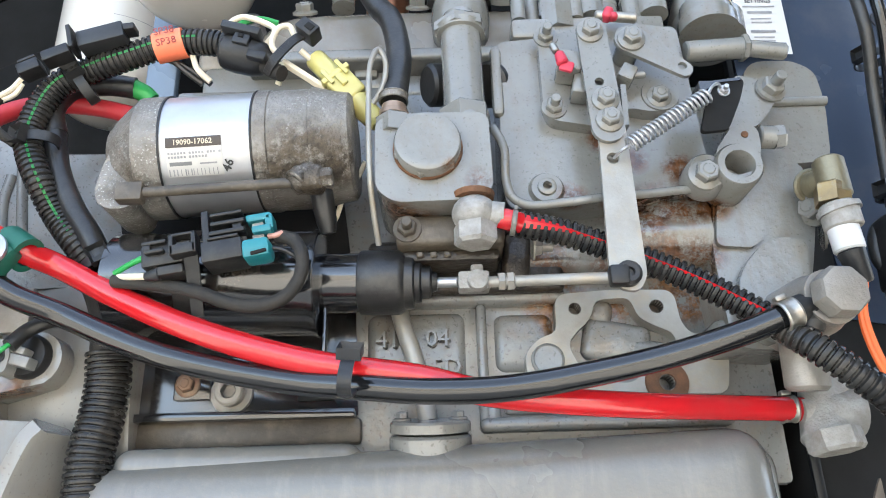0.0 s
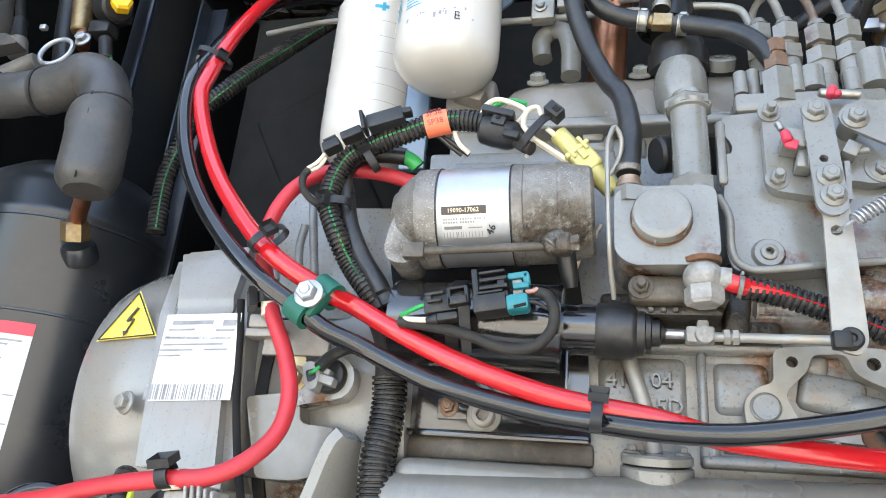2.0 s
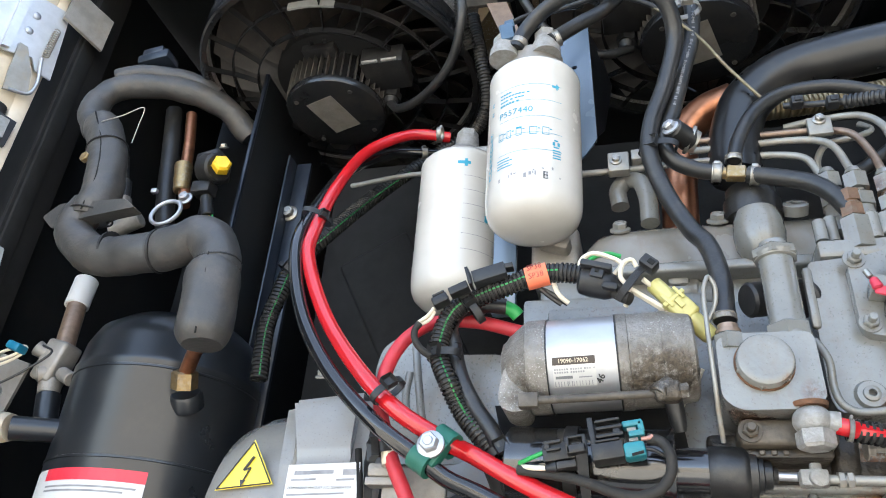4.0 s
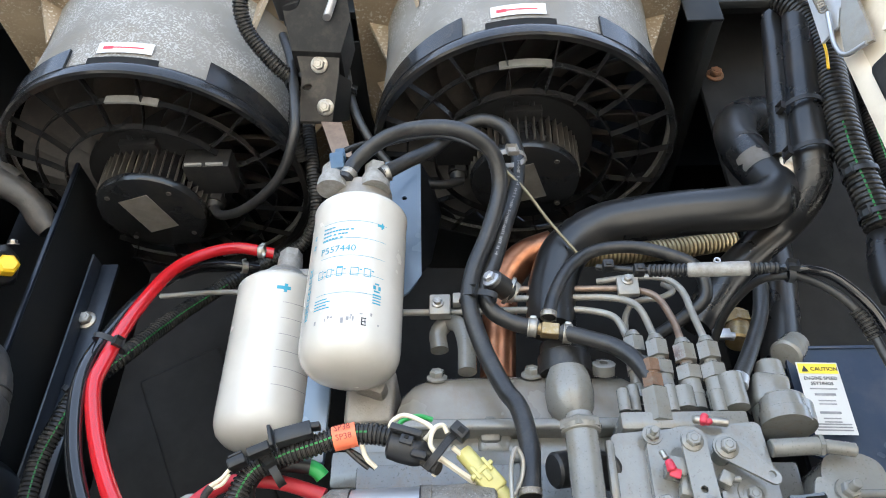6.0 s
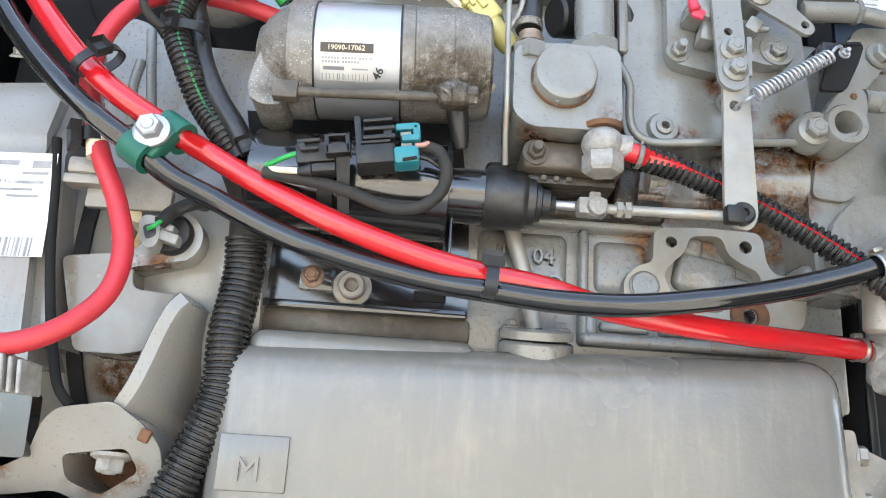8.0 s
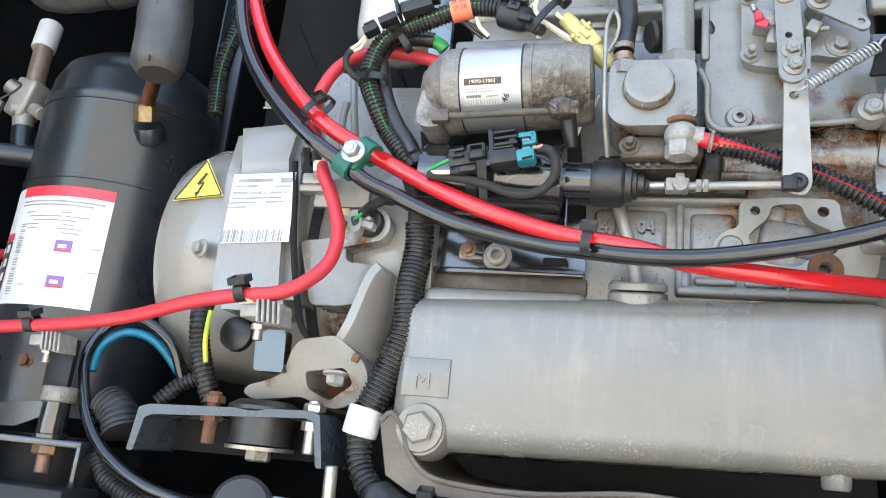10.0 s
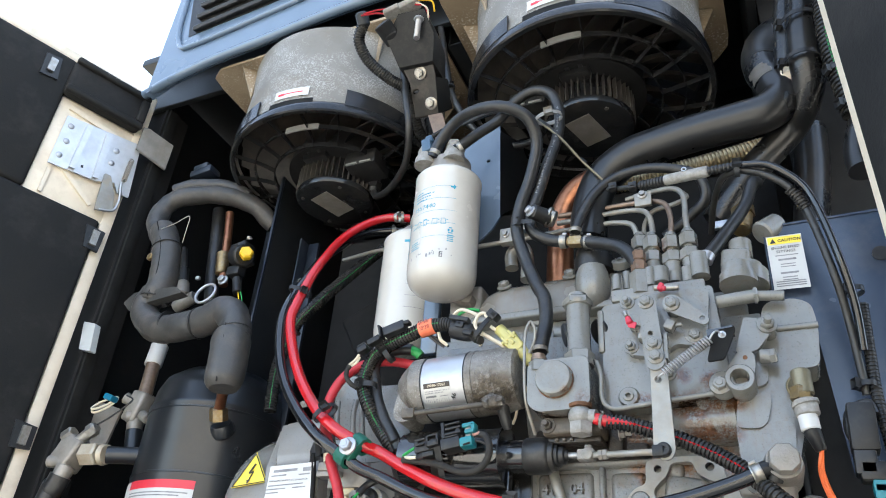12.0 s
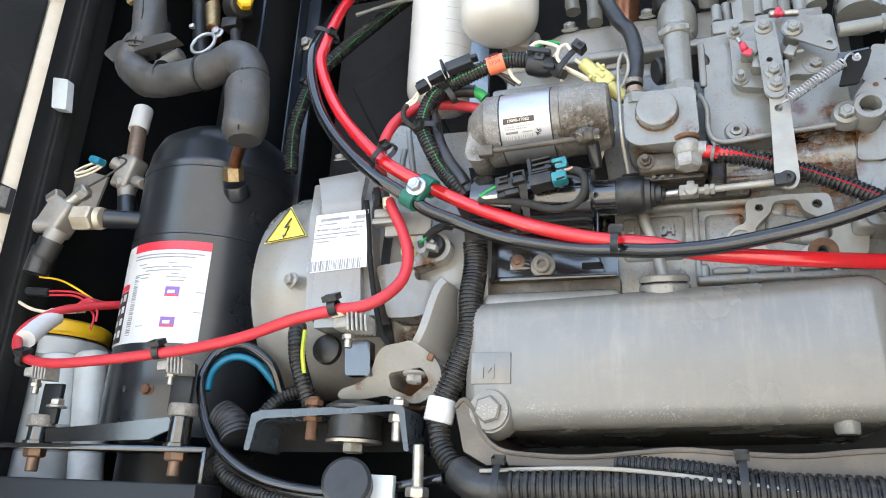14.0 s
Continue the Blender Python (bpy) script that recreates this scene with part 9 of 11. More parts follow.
# ---- side panel and its caution label ----
a, b, c2, d2 = V((0.269, 0.422, 2.067)), V((0.303, 0.422, 2.066)), V((0.302, 0.422, 2.002)), V((0.268, 0.422, 2.003))
lab = thing("caution_label", "white caution label with yellow header on the panel", "label", d2)
bm = B()
bm.faces.new([bm.verts.new(p) for p in (a, d2, c2, b)])
part("sheet", bm, PAPER, lab)
r = (b - a).normalized()
u = (a - d2).normalized()
w, h = (b - a).length, (a - d2).length
bm = B()
bars(bm, a, r, u, [(0.001, -0.0105, w - 0.002, 0.0092)], 0.0004)
part("header", bm, YELLOW_INK, lab)
letters(lab, "header_letters", "CAUTION", a + r * 0.0105 - u * 0.0080 + V((0, -0.0008, 0)), 0.0050, BROWN_INK, r, u)
bm = B()
tri3 = [a + r * 0.003 - u * 0.009, a + r * 0.009 - u * 0.009, a + r * 0.006 - u * 0.0032]
bm.faces.new([bm.verts.new(p + V((0, -0.0008, 0))) for p in tri3])
part("header_triangle", bm, INK, lab)
letters(lab, "label_letters", "ENGINE SPEED", a + r * (w * 0.5) - u * 0.0162 + V((0, -0.0006, 0)), 0.0042, PRINT_GREY, r, u, centre=True)
letters(lab, "label_letters", "SETTINGS", a + r * (w * 0.5) - u * 0.0210 + V((0, -0.0006, 0)), 0.0042, PRINT_GREY, r, u, centre=True)
bm = B()
bars(bm, a, r, u, [(0.006, -0.025, w - 0.012, 0.0012), (0.0085, -0.0305, w - 0.017, 0.0022), (0.010, -0.0355, w - 0.02, 0.0012), (0.010, -0.0385, w - 0.02, 0.0012), (0.0085, -0.0465, w - 0.017, 0.0022), (0.010, -0.051, w - 0.02, 0.0012), (0.010, -0.054, w - 0.02, 0.0012), (0.003, -h + 0.008, w - 0.006, 0.0013), (0.003, -h + 0.0055, w - 0.006, 0.0013), (0.003, -h + 0.003, w - 0.006, 0.0013)], 0.0005)
part("small_print", bm, GREY_INK, lab)
bm = B()
lathe(bm, (0.370, 0.424, 2.030), (0, -1, 0), [(0, 0.008), (0.0012, 0.008)], 20)
part("panel_hole_plug", bm, PLASTIC, side_panel)
bm = B()
span(bm, ((0.268, 0.430, 2.086)[0], 0.43, (0.268, 0.430, 2.086)[2] - 0.002), ((0.388, 0.430, 2.086)[0], 0.52, (0.268, 0.430, 2.086)[2] + 0.001), 0.001)
part("top_flange", bm, PANEL_BLUE, side_panel)
bm = B()
span(bm, (0.262, 0.434, 1.62), (0.46, 0.60, 1.98), 0.004)
rs = thing("radiator_shroud", "black sheet shroud behind the gear case", "shroud", (0.36, 0.5, 1.62))
part("sheet", bm, MATT_BLACK, rs)
part("rolled_edge", span(B(), (0.262, 0.4300, 1.62), (0.268, 0.4338, 1.98), 0.0015), SHEET_BLACK, rs)
# fan guard bracket low beside the pan
bm = B()
slab(bm, round_outline([(0.218, 0.408, 1.715), (0.239, 0.408, 1.715), (0.241, 0.408, 1.689), (0.243, 0.408, 1.666), (0.243, 0.408, 1.639), (0.213, 0.408, 1.637)], 0.003), 0.03)
mc = thing("mount_casting", "oxidised cast mounting bracket beside the pan", "bracket", (0.226, 0.410, 1.652))
part("ear", bm, CAST_PLAIN, mc)
bm = B()
slab(bm, [(0.243, 0.418, 1.708), (0.266, 0.418, 1.698), (0.303, 0.418, 1.675), (0.319, 0.418, 1.658), (0.317, 0.418, 1.641), (0.236, 0.418, 1.635)], 0.02)
part("sloping_web", bm, CAST_PLAIN, mc)
bolt(mc, (0.241, 0.416, 1.701), (1, -0.3, 0), 0.0062, CAST_PLAIN)
bolt(mc, (0.243, 0.416, 1.675), (1, -0.3, 0), 0.0055, CAST_PLAIN)
bm = B()
slab(bm, round_outline([(0.282, 0.400, 1.726), (0.282, 0.400, 1.703), (0.280, 0.400, 1.685), (0.266, 0.400, 1.661), (0.252, 0.400, 1.642), (0.237, 0.400, 1.641), (0.247, 0.400, 1.660), (0.264, 0.400, 1.692)], 0.002), 0.002)
whole("curved_blade", bm, TRAY, "dull curved metal blade beside the bracket", "blade")
# ---- right-hand door edge, pipes and conduits ----
right_door, RM = door("door_2", (0.3655, 0.340), (0.34, -0.94), 0.72, 1.45, 2.625, 1, "open cream door lined with black acoustic foam")
for lo, hi in (((0.022, -0.004, 1.46), (0.70, 0.012, 2.312)), ((0.160, -0.004, 2.312), (0.70, 0.012, 2.600)), ((0.018, 0.0, 2.518), (0.165, 0.024, 2.598))):
    bm = B()
    span(bm, lo, hi, 0.008, 3)
    bm.transform(RM)
    part("foam_lining", bm, FOAM, right_door, "black acoustic foam lining")
bm = B()
span(bm, (0.020, -0.004, 2.310), (0.160, 0.003, 2.520), 0.003)
bm.transform(RM)
part("latch_bay", bm, CREAM, right_door)
latch(right_door, RM)
cd = thing("door_conduit", "black corrugated conduit with yellow wire beside the door edge", "conduit", (0.391, 0.425, 2.328))
run = [(0.366, 0.396, 2.530), (0.377, 0.396, 2.510), (0.390, 0.396, 2.474), (0.390, 0.396, 2.425), (0.382, 0.397, 2.369), (0.378, 0.401, 2.322), (0.378, 0.406, 2.285), (0.381, 0.411, 2.244), (0.384, 0.416, 2.205)]
part("conduit", ribbed(B(), run, 0.0160, 0.0058, 0.13, 20), CONDUIT, cd)
part("yellow_wire", tube(B(), [(0.383, 0.3815, 2.436), (0.381, 0.3815, 2.414), (0.376, 0.3825, 2.388)], 0.0016, 8), YELLOW, cd)
part("red_wire", tube(B(), [(0.386, 0.3810, 2.468), (0.384, 0.3812, 2.446), (0.382, 0.3815, 2.432)], 0.0018, 8), RED_CABLE, cd)
part("tracer_stripe", rib_stripe(run[5:], 0.0160, 0.0058, (-0.5, -1, -0.3), 0.0012), GREEN_WIRE, cd)
cd = thing("door_conduit", "thinner black corrugated conduit with green stripe", "conduit", (0.434, 0.440, 2.347))
run = [(0.453, 0.440, 2.475), (0.445, 0.440, 2.418), (0.436, 0.440, 2.356), (0.431, 0.440, 2.306), (0.424, 0.438, 2.262), (0.410, 0.435, 2.213)]
part("conduit", ribbed(B(), run, 0.0085, 0.0046, 0.16, 16), CONDUIT, cd)
part("tracer_stripe", rib_stripe(run, 0.0085, 0.0046, (-0.2, -1, -0.3), 0.0010), GREEN_WIRE, cd)
sv2 = thing("conduit_sleeve", "glossy black rubber elbow at the conduit end", "sleeve", (0.378, 0.420, 2.161))
part("elbow", tube(B(), [(0.388, 0.424, 2.196), (0.379, 0.422, 2.169), (0.375, 0.420, 2.148), (0.375, 0.418, 2.128)], 0.0155, 20), EXHAUST_BLACK, sv2)
part("band", tube(B(), [(0.385, 0.424, 2.185), (0.383, 0.423, 2.180)], 0.0160, 20, 2), PLASTIC, sv2)
for p in ((0.3795, 0.408, 2.262), (0.3835, 0.414, 2.215)):
    cable_tie(p, (0.05, 0.1, -1), 0.0164, 0.0164, (-1, -0.6, -0.1), GREY_PLASTIC, 0.0055, "grey cable tie round the door conduit")
hose("back_pipe", [(0.349, 0.560, 2.308), (0.342, 0.560, 2.243), (0.326, 0.560, 2.158), (0.319, 0.560, 2.126)], 0.021, EXHAUST_BLACK, "matt black pipe behind the cable", "pipe", 20)
for p in ((0.3505, 0.416, 2.356), (0.344, 0.421, 2.296)):
    cable_tie(p, (0.15, 0, 1), 0.0215, 0.0265, (-1, -0.3, 0), PLASTIC, 0.006, "black cable tie round the drain hose")
bm = B()
box(bm, (0.327, 0.435, 2.299), (0.020, 0.014, 0.022), 0.0065, 4, (0, 25, 0))
box(bm, (0.332, 0.432, 2.302), (0.012, 0.012, 0.016), 0.0055, 4, (0, 50, 0))
box(bm, (0.327, 0.434, 2.286), (0.009, 0.010, 0.016), 0.0045, 3, (0, -10, 0))
whole("foam_blob", bm, CREAM, "cream blob of dried sealing foam", "sealant")


# ---- generator ----
gen = thing("generator", "grey painted generator with terminal box, rust and warning triangle", "generator", (-0.30, 0.52, 1.67))
GC = V((0, 0.552, 1.797))
bm = B()
lathe(bm, (-0.408, GC.y, GC.z), (1, 0, 0), [(0, 0.085), (0.004, 0.105), (0.014, 0.119), (0.035, 0.127), (0.07, 0.129), (0.172, 0.129), (0.176, 0.125)], 64)
part("casing", bm, GEN_PAINT, gen)
bm = B()
lathe(bm, (-0.234, GC.y, GC.z), (1, 0, 0), [(0, 0.110), (0, 0.1285), (0.009, 0.1285), (0.009, 0.110)], 64, cap=False)
part("cooling_gap", bm, PLASTIC, gen)
bm = B()
lathe(bm, (-0.226, GC.y, GC.z), (1, 0, 0), [(0, 0.125), (0.006, 0.129), (0.03, 0.130), (0.055, 0.134), (0.085, 0.142), (0.105, 0.146), (0.112, 0.144)], 64)
part("adaptor_housing", bm, GEN_PAINT, gen, "rust-stained adaptor housing")
# terminal box with its label
bm = B()
front = [V(p) for p in ((-0.302, 0.388, 1.847), (-0.236, 0.388, 1.849), (-0.224, 0.388, 1.722), (-0.303, 0.388, 1.722))]
slope = [V(p) for p in ((-0.338, 0.436, 1.912), (-0.254, 0.436, 1.920))]
rear = [slope[0] + V((0, 0.06, 0)), slope[1] + V((0, 0.06, 0)), front[2] + V((0, 0.10, 0)), front[3] + V((0, 0.10, 0))]
va, vb2, vc, vd = [bm.verts.new(p) for p in front]
ve, vf = [bm.verts.new(p) for p in slope]
vg, vh, vi, vj = [bm.verts.new(p) for p in rear]
for f in ((va, vd, vc, vb2), (ve, va, vb2, vf), (vg, ve, vf, vh), (vd, vj, vi, vc), (va, ve, vg, vj, vd), (vb2, vc, vi, vh, vf), (vg, vh, vi, vj)):
    bm.faces.new(f)
bmesh.ops.recalc_face_normals(bm, faces=bm.faces)
bmesh.ops.bevel(bm, geom=bm.edges[:], offset=0.011, segments=6, affect="EDGES", clamp_overlap=True)
part("terminal_box", bm, GEN_PAINT, gen)
la, lb, lc, ld = V((-0.2955, 0.3872, 1.8400)), V((-0.2365, 0.3872, 1.8425)), V((-0.2335, 0.3872, 1.7800)), V((-0.2965, 0.3872, 1.7765))
bm = B()
bm.faces.new([bm.verts.new(p) for p in (la, ld, lc, lb)])
part("type_label", bm, PAPER, gen, "white type label with barcode")
r, u = (lb - la).normalized(), (la - ld).normalized()
w, h = (lb - la).length, (la - ld).length
bm = B()
bars(bm, la, r, u, [(0.006, -0.008, w * 0.55, 0.003), (w * 0.78, -0.0095, w * 0.18, 0.0045), (0.004, -0.0125, w * 0.35, 0.0016), (w * 0.7, -0.0135, w * 0.25, 0.0016), (0.002, -0.0235, w * 0.8, 0.0014), (0.0, -0.0275, w * 0.45, 0.0014), (w * 0.6, -0.0275, w * 0.3, 0.0014), (0.0, -0.0315, w * 0.3, 0.0014)], 0.0004)
part("label_print", bm, GREY_INK, gen)
letters(gen, "label_letters", "PERMANENT MAGNET A.C. GENERATOR", la + r * 0.0025 - u * 0.0185 + V((0, -0.0006, 0)), 0.0029, PRINT_GREY, r, u, depth=0.0001)
random.seed(11)
bm = B()
x = -0.004
rows = []
while x < w - 0.004:
    bw = random.choice((0.0006, 0.0009, 0.0016, 0.0022))
    rows.append((x, -h + 0.001, bw, 0.011))
    x += bw + random.choice((0.0007, 0.001, 0.0018))
for row in rows:
    bm = B()
    bars(bm, la, r, u, [row], 0.0004)
    part("barcode_bar", bm, GREY_INK, gen)
ta, tb2, tc = V((-0.352, 0.428, 1.872)), V((-0.327, 0.426, 1.834)), V((-0.380, 0.426, 1.828))
bm = B()
bm.faces.new([bm.verts.new(p) for p in (ta, tc, tb2)])
part("warning_triangle", bm, YELLOW_INK, gen, "yellow high voltage triangle")
ce = (ta + tb2 + tc) / 3
r, u = (tb2 - tc).normalized(), V((0, 0, 1))
bm = B()
zig = [(0.0045, 0.0115), (-0.0030, 0.0010), (0.0030, 0.0022), (-0.0022, -0.0085)]
for (a, b), (c, d), w in zip(zig, zig[1:], (0.0011, 0.0008, 0.0008)):
    sweep(bm, [ce + r * a + u * b + V((0, -0.0012, 0)), ce + r * c + u * d + V((0, -0.0012, 0))], w, 6)
bm.faces.new([bm.verts.new(ce + r * a + u * b + V((0, -0.0018, 0))) for a, b in ((-0.0048, -0.0068), (-0.0032, -0.0125), (0.0010, -0.0078))])
part("lightning_mark", bm, INK, gen)
bm = B()
for p, q in ((ta, tb2), (tb2, tc), (tc, ta)):
    sweep(bm, [p.lerp(ce, 0.08) + V((0, -0.001, 0)), q.lerp(ce, 0.08) + V((0, -0.001, 0))], 0.0006, 5)
part("triangle_border", bm, INK, gen)
bolt(gen, (-0.332, 0.415, 1.779), (-0.4, -1, 0), 0.0062, GEN_PAINT)
bolt(gen, (-0.305, 0.445, 1.934), (0, -0.6, 1), 0.0055, GEN_PAINT)
# cast foot: a low toe on the mount that sweeps up into a web, with an open bolt pocket
bm = B()
pocket = round_outline([(-0.207, 0.386, 1.675), (-0.172, 0.386, 1.680), (-0.166, 0.386, 1.668), (-0.188, 0.386, 1.654), (-0.206, 0.386, 1.662)], 0.004, 4)
slab(bm, round_outline([(-0.265, 0.386, 1.655), (-0.260, 0.386, 1.661), (-0.240, 0.386, 1.6665), (-0.226, 0.386, 1.673), (-0.217, 0.386, 1.691), (-0.208, 0.386, 1.699), (-0.190, 0.386, 1.702), (-0.180, 0.386, 1.704), (-0.162, 0.386, 1.692), (-0.154, 0.386, 1.682), (-0.153, 0.386, 1.660), (-0.181, 0.386, 1.648), (-0.199, 0.386, 1.650), (-0.212, 0.386, 1.656), (-0.227, 0.386, 1.6535), (-0.256, 0.386, 1.650)], 0.006, 4), 0.070, holes=((pocket, None),))
bmesh.ops.bevel(bm, geom=[e for e in bm.edges if e.is_manifold and e.calc_face_angle(0) > 0.9], offset=0.0032, segments=3, affect="EDGES", clamp_overlap=True)
for v in bm.verts:
    v.co.y += 0.58 * max(0.0, 1.698 - v.co.z)
part("foot", bm, GEN_PAINT, gen, "cast foot with an open bolt pocket")
# the web rises from the foot; its flank turns away to the back
edge = resample(smooth_path([(-0.185, 0.392, 1.698), (-0.181, 0.389, 1.705), (-0.176, 0.387, 1.714), (-0.171, 0.387, 1.729), (-0.166, 0.387, 1.746), (-0.160, 0.387, 1.760), (-0.155, 0.388, 1.766)], 8), 0.004)
bm = B()
rows = []
for k, p in enumerate(edge):
    t = (edge[min(k + 1, len(edge) - 1)] - edge[max(k - 1, 0)]).normalized()
    n = V((t.z, 0, -t.x))
    f = k / (len(edge) - 1)
    rows.append([bm.verts.new(q) for q in (p + V((0, 0.075, 0)), p + V((0.0006, 0.0025, 0)) - n * 0.0008, p + n * 0.0012, p + n * 0.0085, p + n * 0.0105 + V((0, 0.003, 0)), V((-0.150 + 0.010 * f, 0.446, 1.672 + 0.089 * f)), V((-0.156 + 0.010 * f, 0.470, 1.674 + 0.090 * f)))])
for a, b in zip(rows, rows[1:]):
    for j in range(7):
        bm.faces.new((a[j], a[(j + 1) % 7], b[(j + 1) % 7], b[j]))
bm.faces.new(rows[0][::-1])
bm.faces.new(rows[-1])
bmesh.ops.recalc_face_normals(bm, faces=bm.faces)
part("foot_web", bm, GEN_PAINT, gen, "upright web of the cast foot")
part("web_clip", box(B(), (-0.1600, 0.3860, 1.687), (0.006, 0.004, 0.007), 0.001, 2, (0, 20, 0)), RUSTY, gen, "small rusty clip on the web")
bm = B()
slab(bm, [(-0.212, 0.446, 1.690), (-0.150, 0.446, 1.690), (-0.148, 0.446, 1.656), (-0.190, 0.446, 1.646), (-0.210, 0.446, 1.650)], 0.006)
part("foot_pocket", bm, RUSTY, gen, "rusty pocket under the foot")
band_run = [(-0.2405, 0.3895, 1.853), (-0.2360, 0.3895, 1.825), (-0.2330, 0.3895, 1.800), (-0.2290, 0.3895, 1.776), (-0.2240, 0.3895, 1.752), (-0.2180, 0.3895, 1.729), (-0.2110, 0.3895, 1.709), (-0.2030, 0.3895, 1.700)]
part("cooling_band", tube(B(), band_run, 0.0028, 10), MATT_BLACK, gen, "black gap between box and housing")
# flywheel housing between generator and starter
bm = B()
slab(bm, round_outline([(-0.233, 0.430, 1.852), (-0.249, 0.430, 1.914), (-0.250, 0.430, 1.935), (-0.245, 0.430, 1.954), (-0.233, 0.430, 1.963), (-0.217, 0.430, 1.960), (-0.205, 0.430, 1.946), (-0.182, 0.430, 1.945), (-0.136, 0.430, 1.944), (-0.122, 0.430, 1.852)], 0.008, 4), 0.10)
bmesh.ops.bevel(bm, geom=[e for e in bm.edges if e.is_manifold and e.calc_face_angle(0) > 0.9], offset=0.008, segments=5, affect="EDGES", clamp_overlap=True)
part("flywheel_housing", bm, BLOCK_PAINT, engine, "grey cast flywheel housing")
for run in ([(-0.244, 0.430, 1.930), (-0.243, 0.430, 1.910), (-0.236, 0.430, 1.882)], [(-0.218, 0.430, 1.930), (-0.220, 0.430, 1.910), (-0.216, 0.430, 1.882)], [(-0.215, 0.430, 1.954), (-0.210, 0.430, 1.922), (-0.203, 0.430, 1.882)]):
    part("casting_rib", tube(B(), run, 0.0035, 10), BLOCK_PAINT, engine)
# ledge of the adaptor housing behind the foot
bm = B()
slab(bm, round_outline([(-0.231, 0.404, 1.786), (-0.190, 0.404, 1.791), (-0.187, 0.404, 1.769), (-0.161, 0.404, 1.767), (-0.158, 0.404, 1.738), (-0.186, 0.404, 1.731), (-0.214, 0.404, 1.731)], 0.005, 4), 0.06)
bmesh.ops.bevel(bm, geom=[e for e in bm.edges if e.is_manifold and e.calc_face_angle(0) > 0.9], offset=0.0025, segments=3, affect="EDGES", clamp_overlap=True)
part("housing_ledge", bm, COVER_PAINT, gen, "rust-stained ledge of the housing")
bolt(gen, (-0.183, 0.408, 1.6765), (0, -0.12, -1), 0.0080, WHITE_OXIDE)
bm = B()
slab(bm, round_outline([(-0.252, 0.392, 1.706), (-0.225, 0.392, 1.706), (-0.223, 0.392, 1.672), (-0.249, 0.392, 1.672)], 0.003), 0.012)
part("gland_plate", bm, BLACK_ENAMEL, gen, "glossy black bracket plate")
# sensor on the adaptor housing
sn = thing("speed_sensor", "grey sensor plug on a rust-stained cast lug", "sensor", (-0.175, 0.405, 1.805))
bm = B()
slab(bm, lug((-0.189, 0.398, 1.786), (-0.165, 0.398, 1.800), 0.006, 0.0155), 0.024)
part("lug", bm, GEN_PAINT, sn)
bm = B()
lathe(bm, (-0.167, 0.398, 1.801), (0, -1, 0), [(0, 0.0125), (0.004, 0.0125), (0.006, 0.011)], 26)
part("sensor_body", bm, PLASTIC, sn)
bm = B()
slab(bm, round_outline([(-0.182, 0.382, 1.805), (-0.178, 0.382, 1.808), (-0.172, 0.382, 1.807), (-0.169, 0.382, 1.800), (-0.170, 0.382, 1.790), (-0.175, 0.382, 1.788), (-0.180, 0.382, 1.793)], 0.003), 0.014)
part("plug", bm, LIGHT_PLUG, sn, "light grey oval plug")
part("plug_face", slab(B(), round_outline([(-0.179, 0.381, 1.801), (-0.172, 0.381, 1.803), (-0.171, 0.381, 1.796), (-0.176, 0.381, 1.793)], 0.002), 0.001), GREY_PLASTIC, sn)
block(sn, (-0.167, 0.388, 1.802), (0.010, 0.010, 0.004), LIGHT_PLUG, "clip", 15, 0.001)
block(sn, (-0.165, 0.388, 1.796), (0.012, 0.010, 0.006), LIGHT_PLUG, "clip", 15, 0.001)
bm = B()
slab(bm, round_outline([(-0.202, 0.400, 1.816), (-0.188, 0.400, 1.816), (-0.184, 0.400, 1.792), (-0.182, 0.400, 1.785), (-0.194, 0.400, 1.786)], 0.002), 0.004)
part("bracket", bm, FLEX, sn, "yellowed bracket")
bolt(sn, (-0.193, 0.399, 1.799), (0, -1, 0), 0.0066, FLEX)
part("wire", tube(B(), [(-0.175, 0.380, 1.799), (-0.171, 0.377, 1.800), (-0.168, 0.379, 1.804)], 0.0013, 8), GREEN_WIRE, sn)
part("wire", tube(B(), [(-0.169, 0.380, 1.803), (-0.164, 0.385, 1.812), (-0.155, 0.390, 1.819), (-0.151, 0.400, 1.822)], 0.0042, 10), RUBBER, sn)
bm = B()
box(bm, (-0.220, 0.392, 1.837), (0.020, 0.012, 0.010), 0.002)
box(bm, (-0.217, 0.395, 1.829), (0.030, 0.014, 0.006), 0.001)
box(bm, (-0.196, 0.400, 1.828), (0.05, 0.006, 0.026), 0.001)
whole("cable_bracket", bm, CAST_PLAIN, "dull bent bracket under the fuel tubes", "bracket")
# rubber mount, channel and bolts
mount = thing("engine_mount", "black rubber mount with washer and bolt in a steel channel", "mount", (-0.237, 0.405, 1.607))
MZ = (-0.256, 0.400, 1.639)[2]
bm = B()
mc = V((-0.244, 0.415, 1.635))
lathe(bm, (mc.x, mc.y, MZ + 0.0105), (0, 0, -1), [(0, 0.022), (0.005, 0.030), (0.008, 0.030), (0.010, 0.026), (0.035, 0.026), (0.037, 0.022)], 36)
part("rubber", bm, RUBBER, mount)
bm = B()
lathe(bm, (mc.x, mc.y, MZ - 0.026), (0, 0, -1), [(0, 0.028), (0.003, 0.0275)], 32)
hexa(bm, (mc.x, mc.y, MZ - 0.029), (0, 0, -1), 0.0105, 0.009)
part("washer_bolt", bm, ZINC, mount)
ch = thing("mount_channel", "black steel channel carrying the engine mount, coloured blue-grey for sky reflection", "channel", (-0.260, 0.400, 1.622))
bm = B()
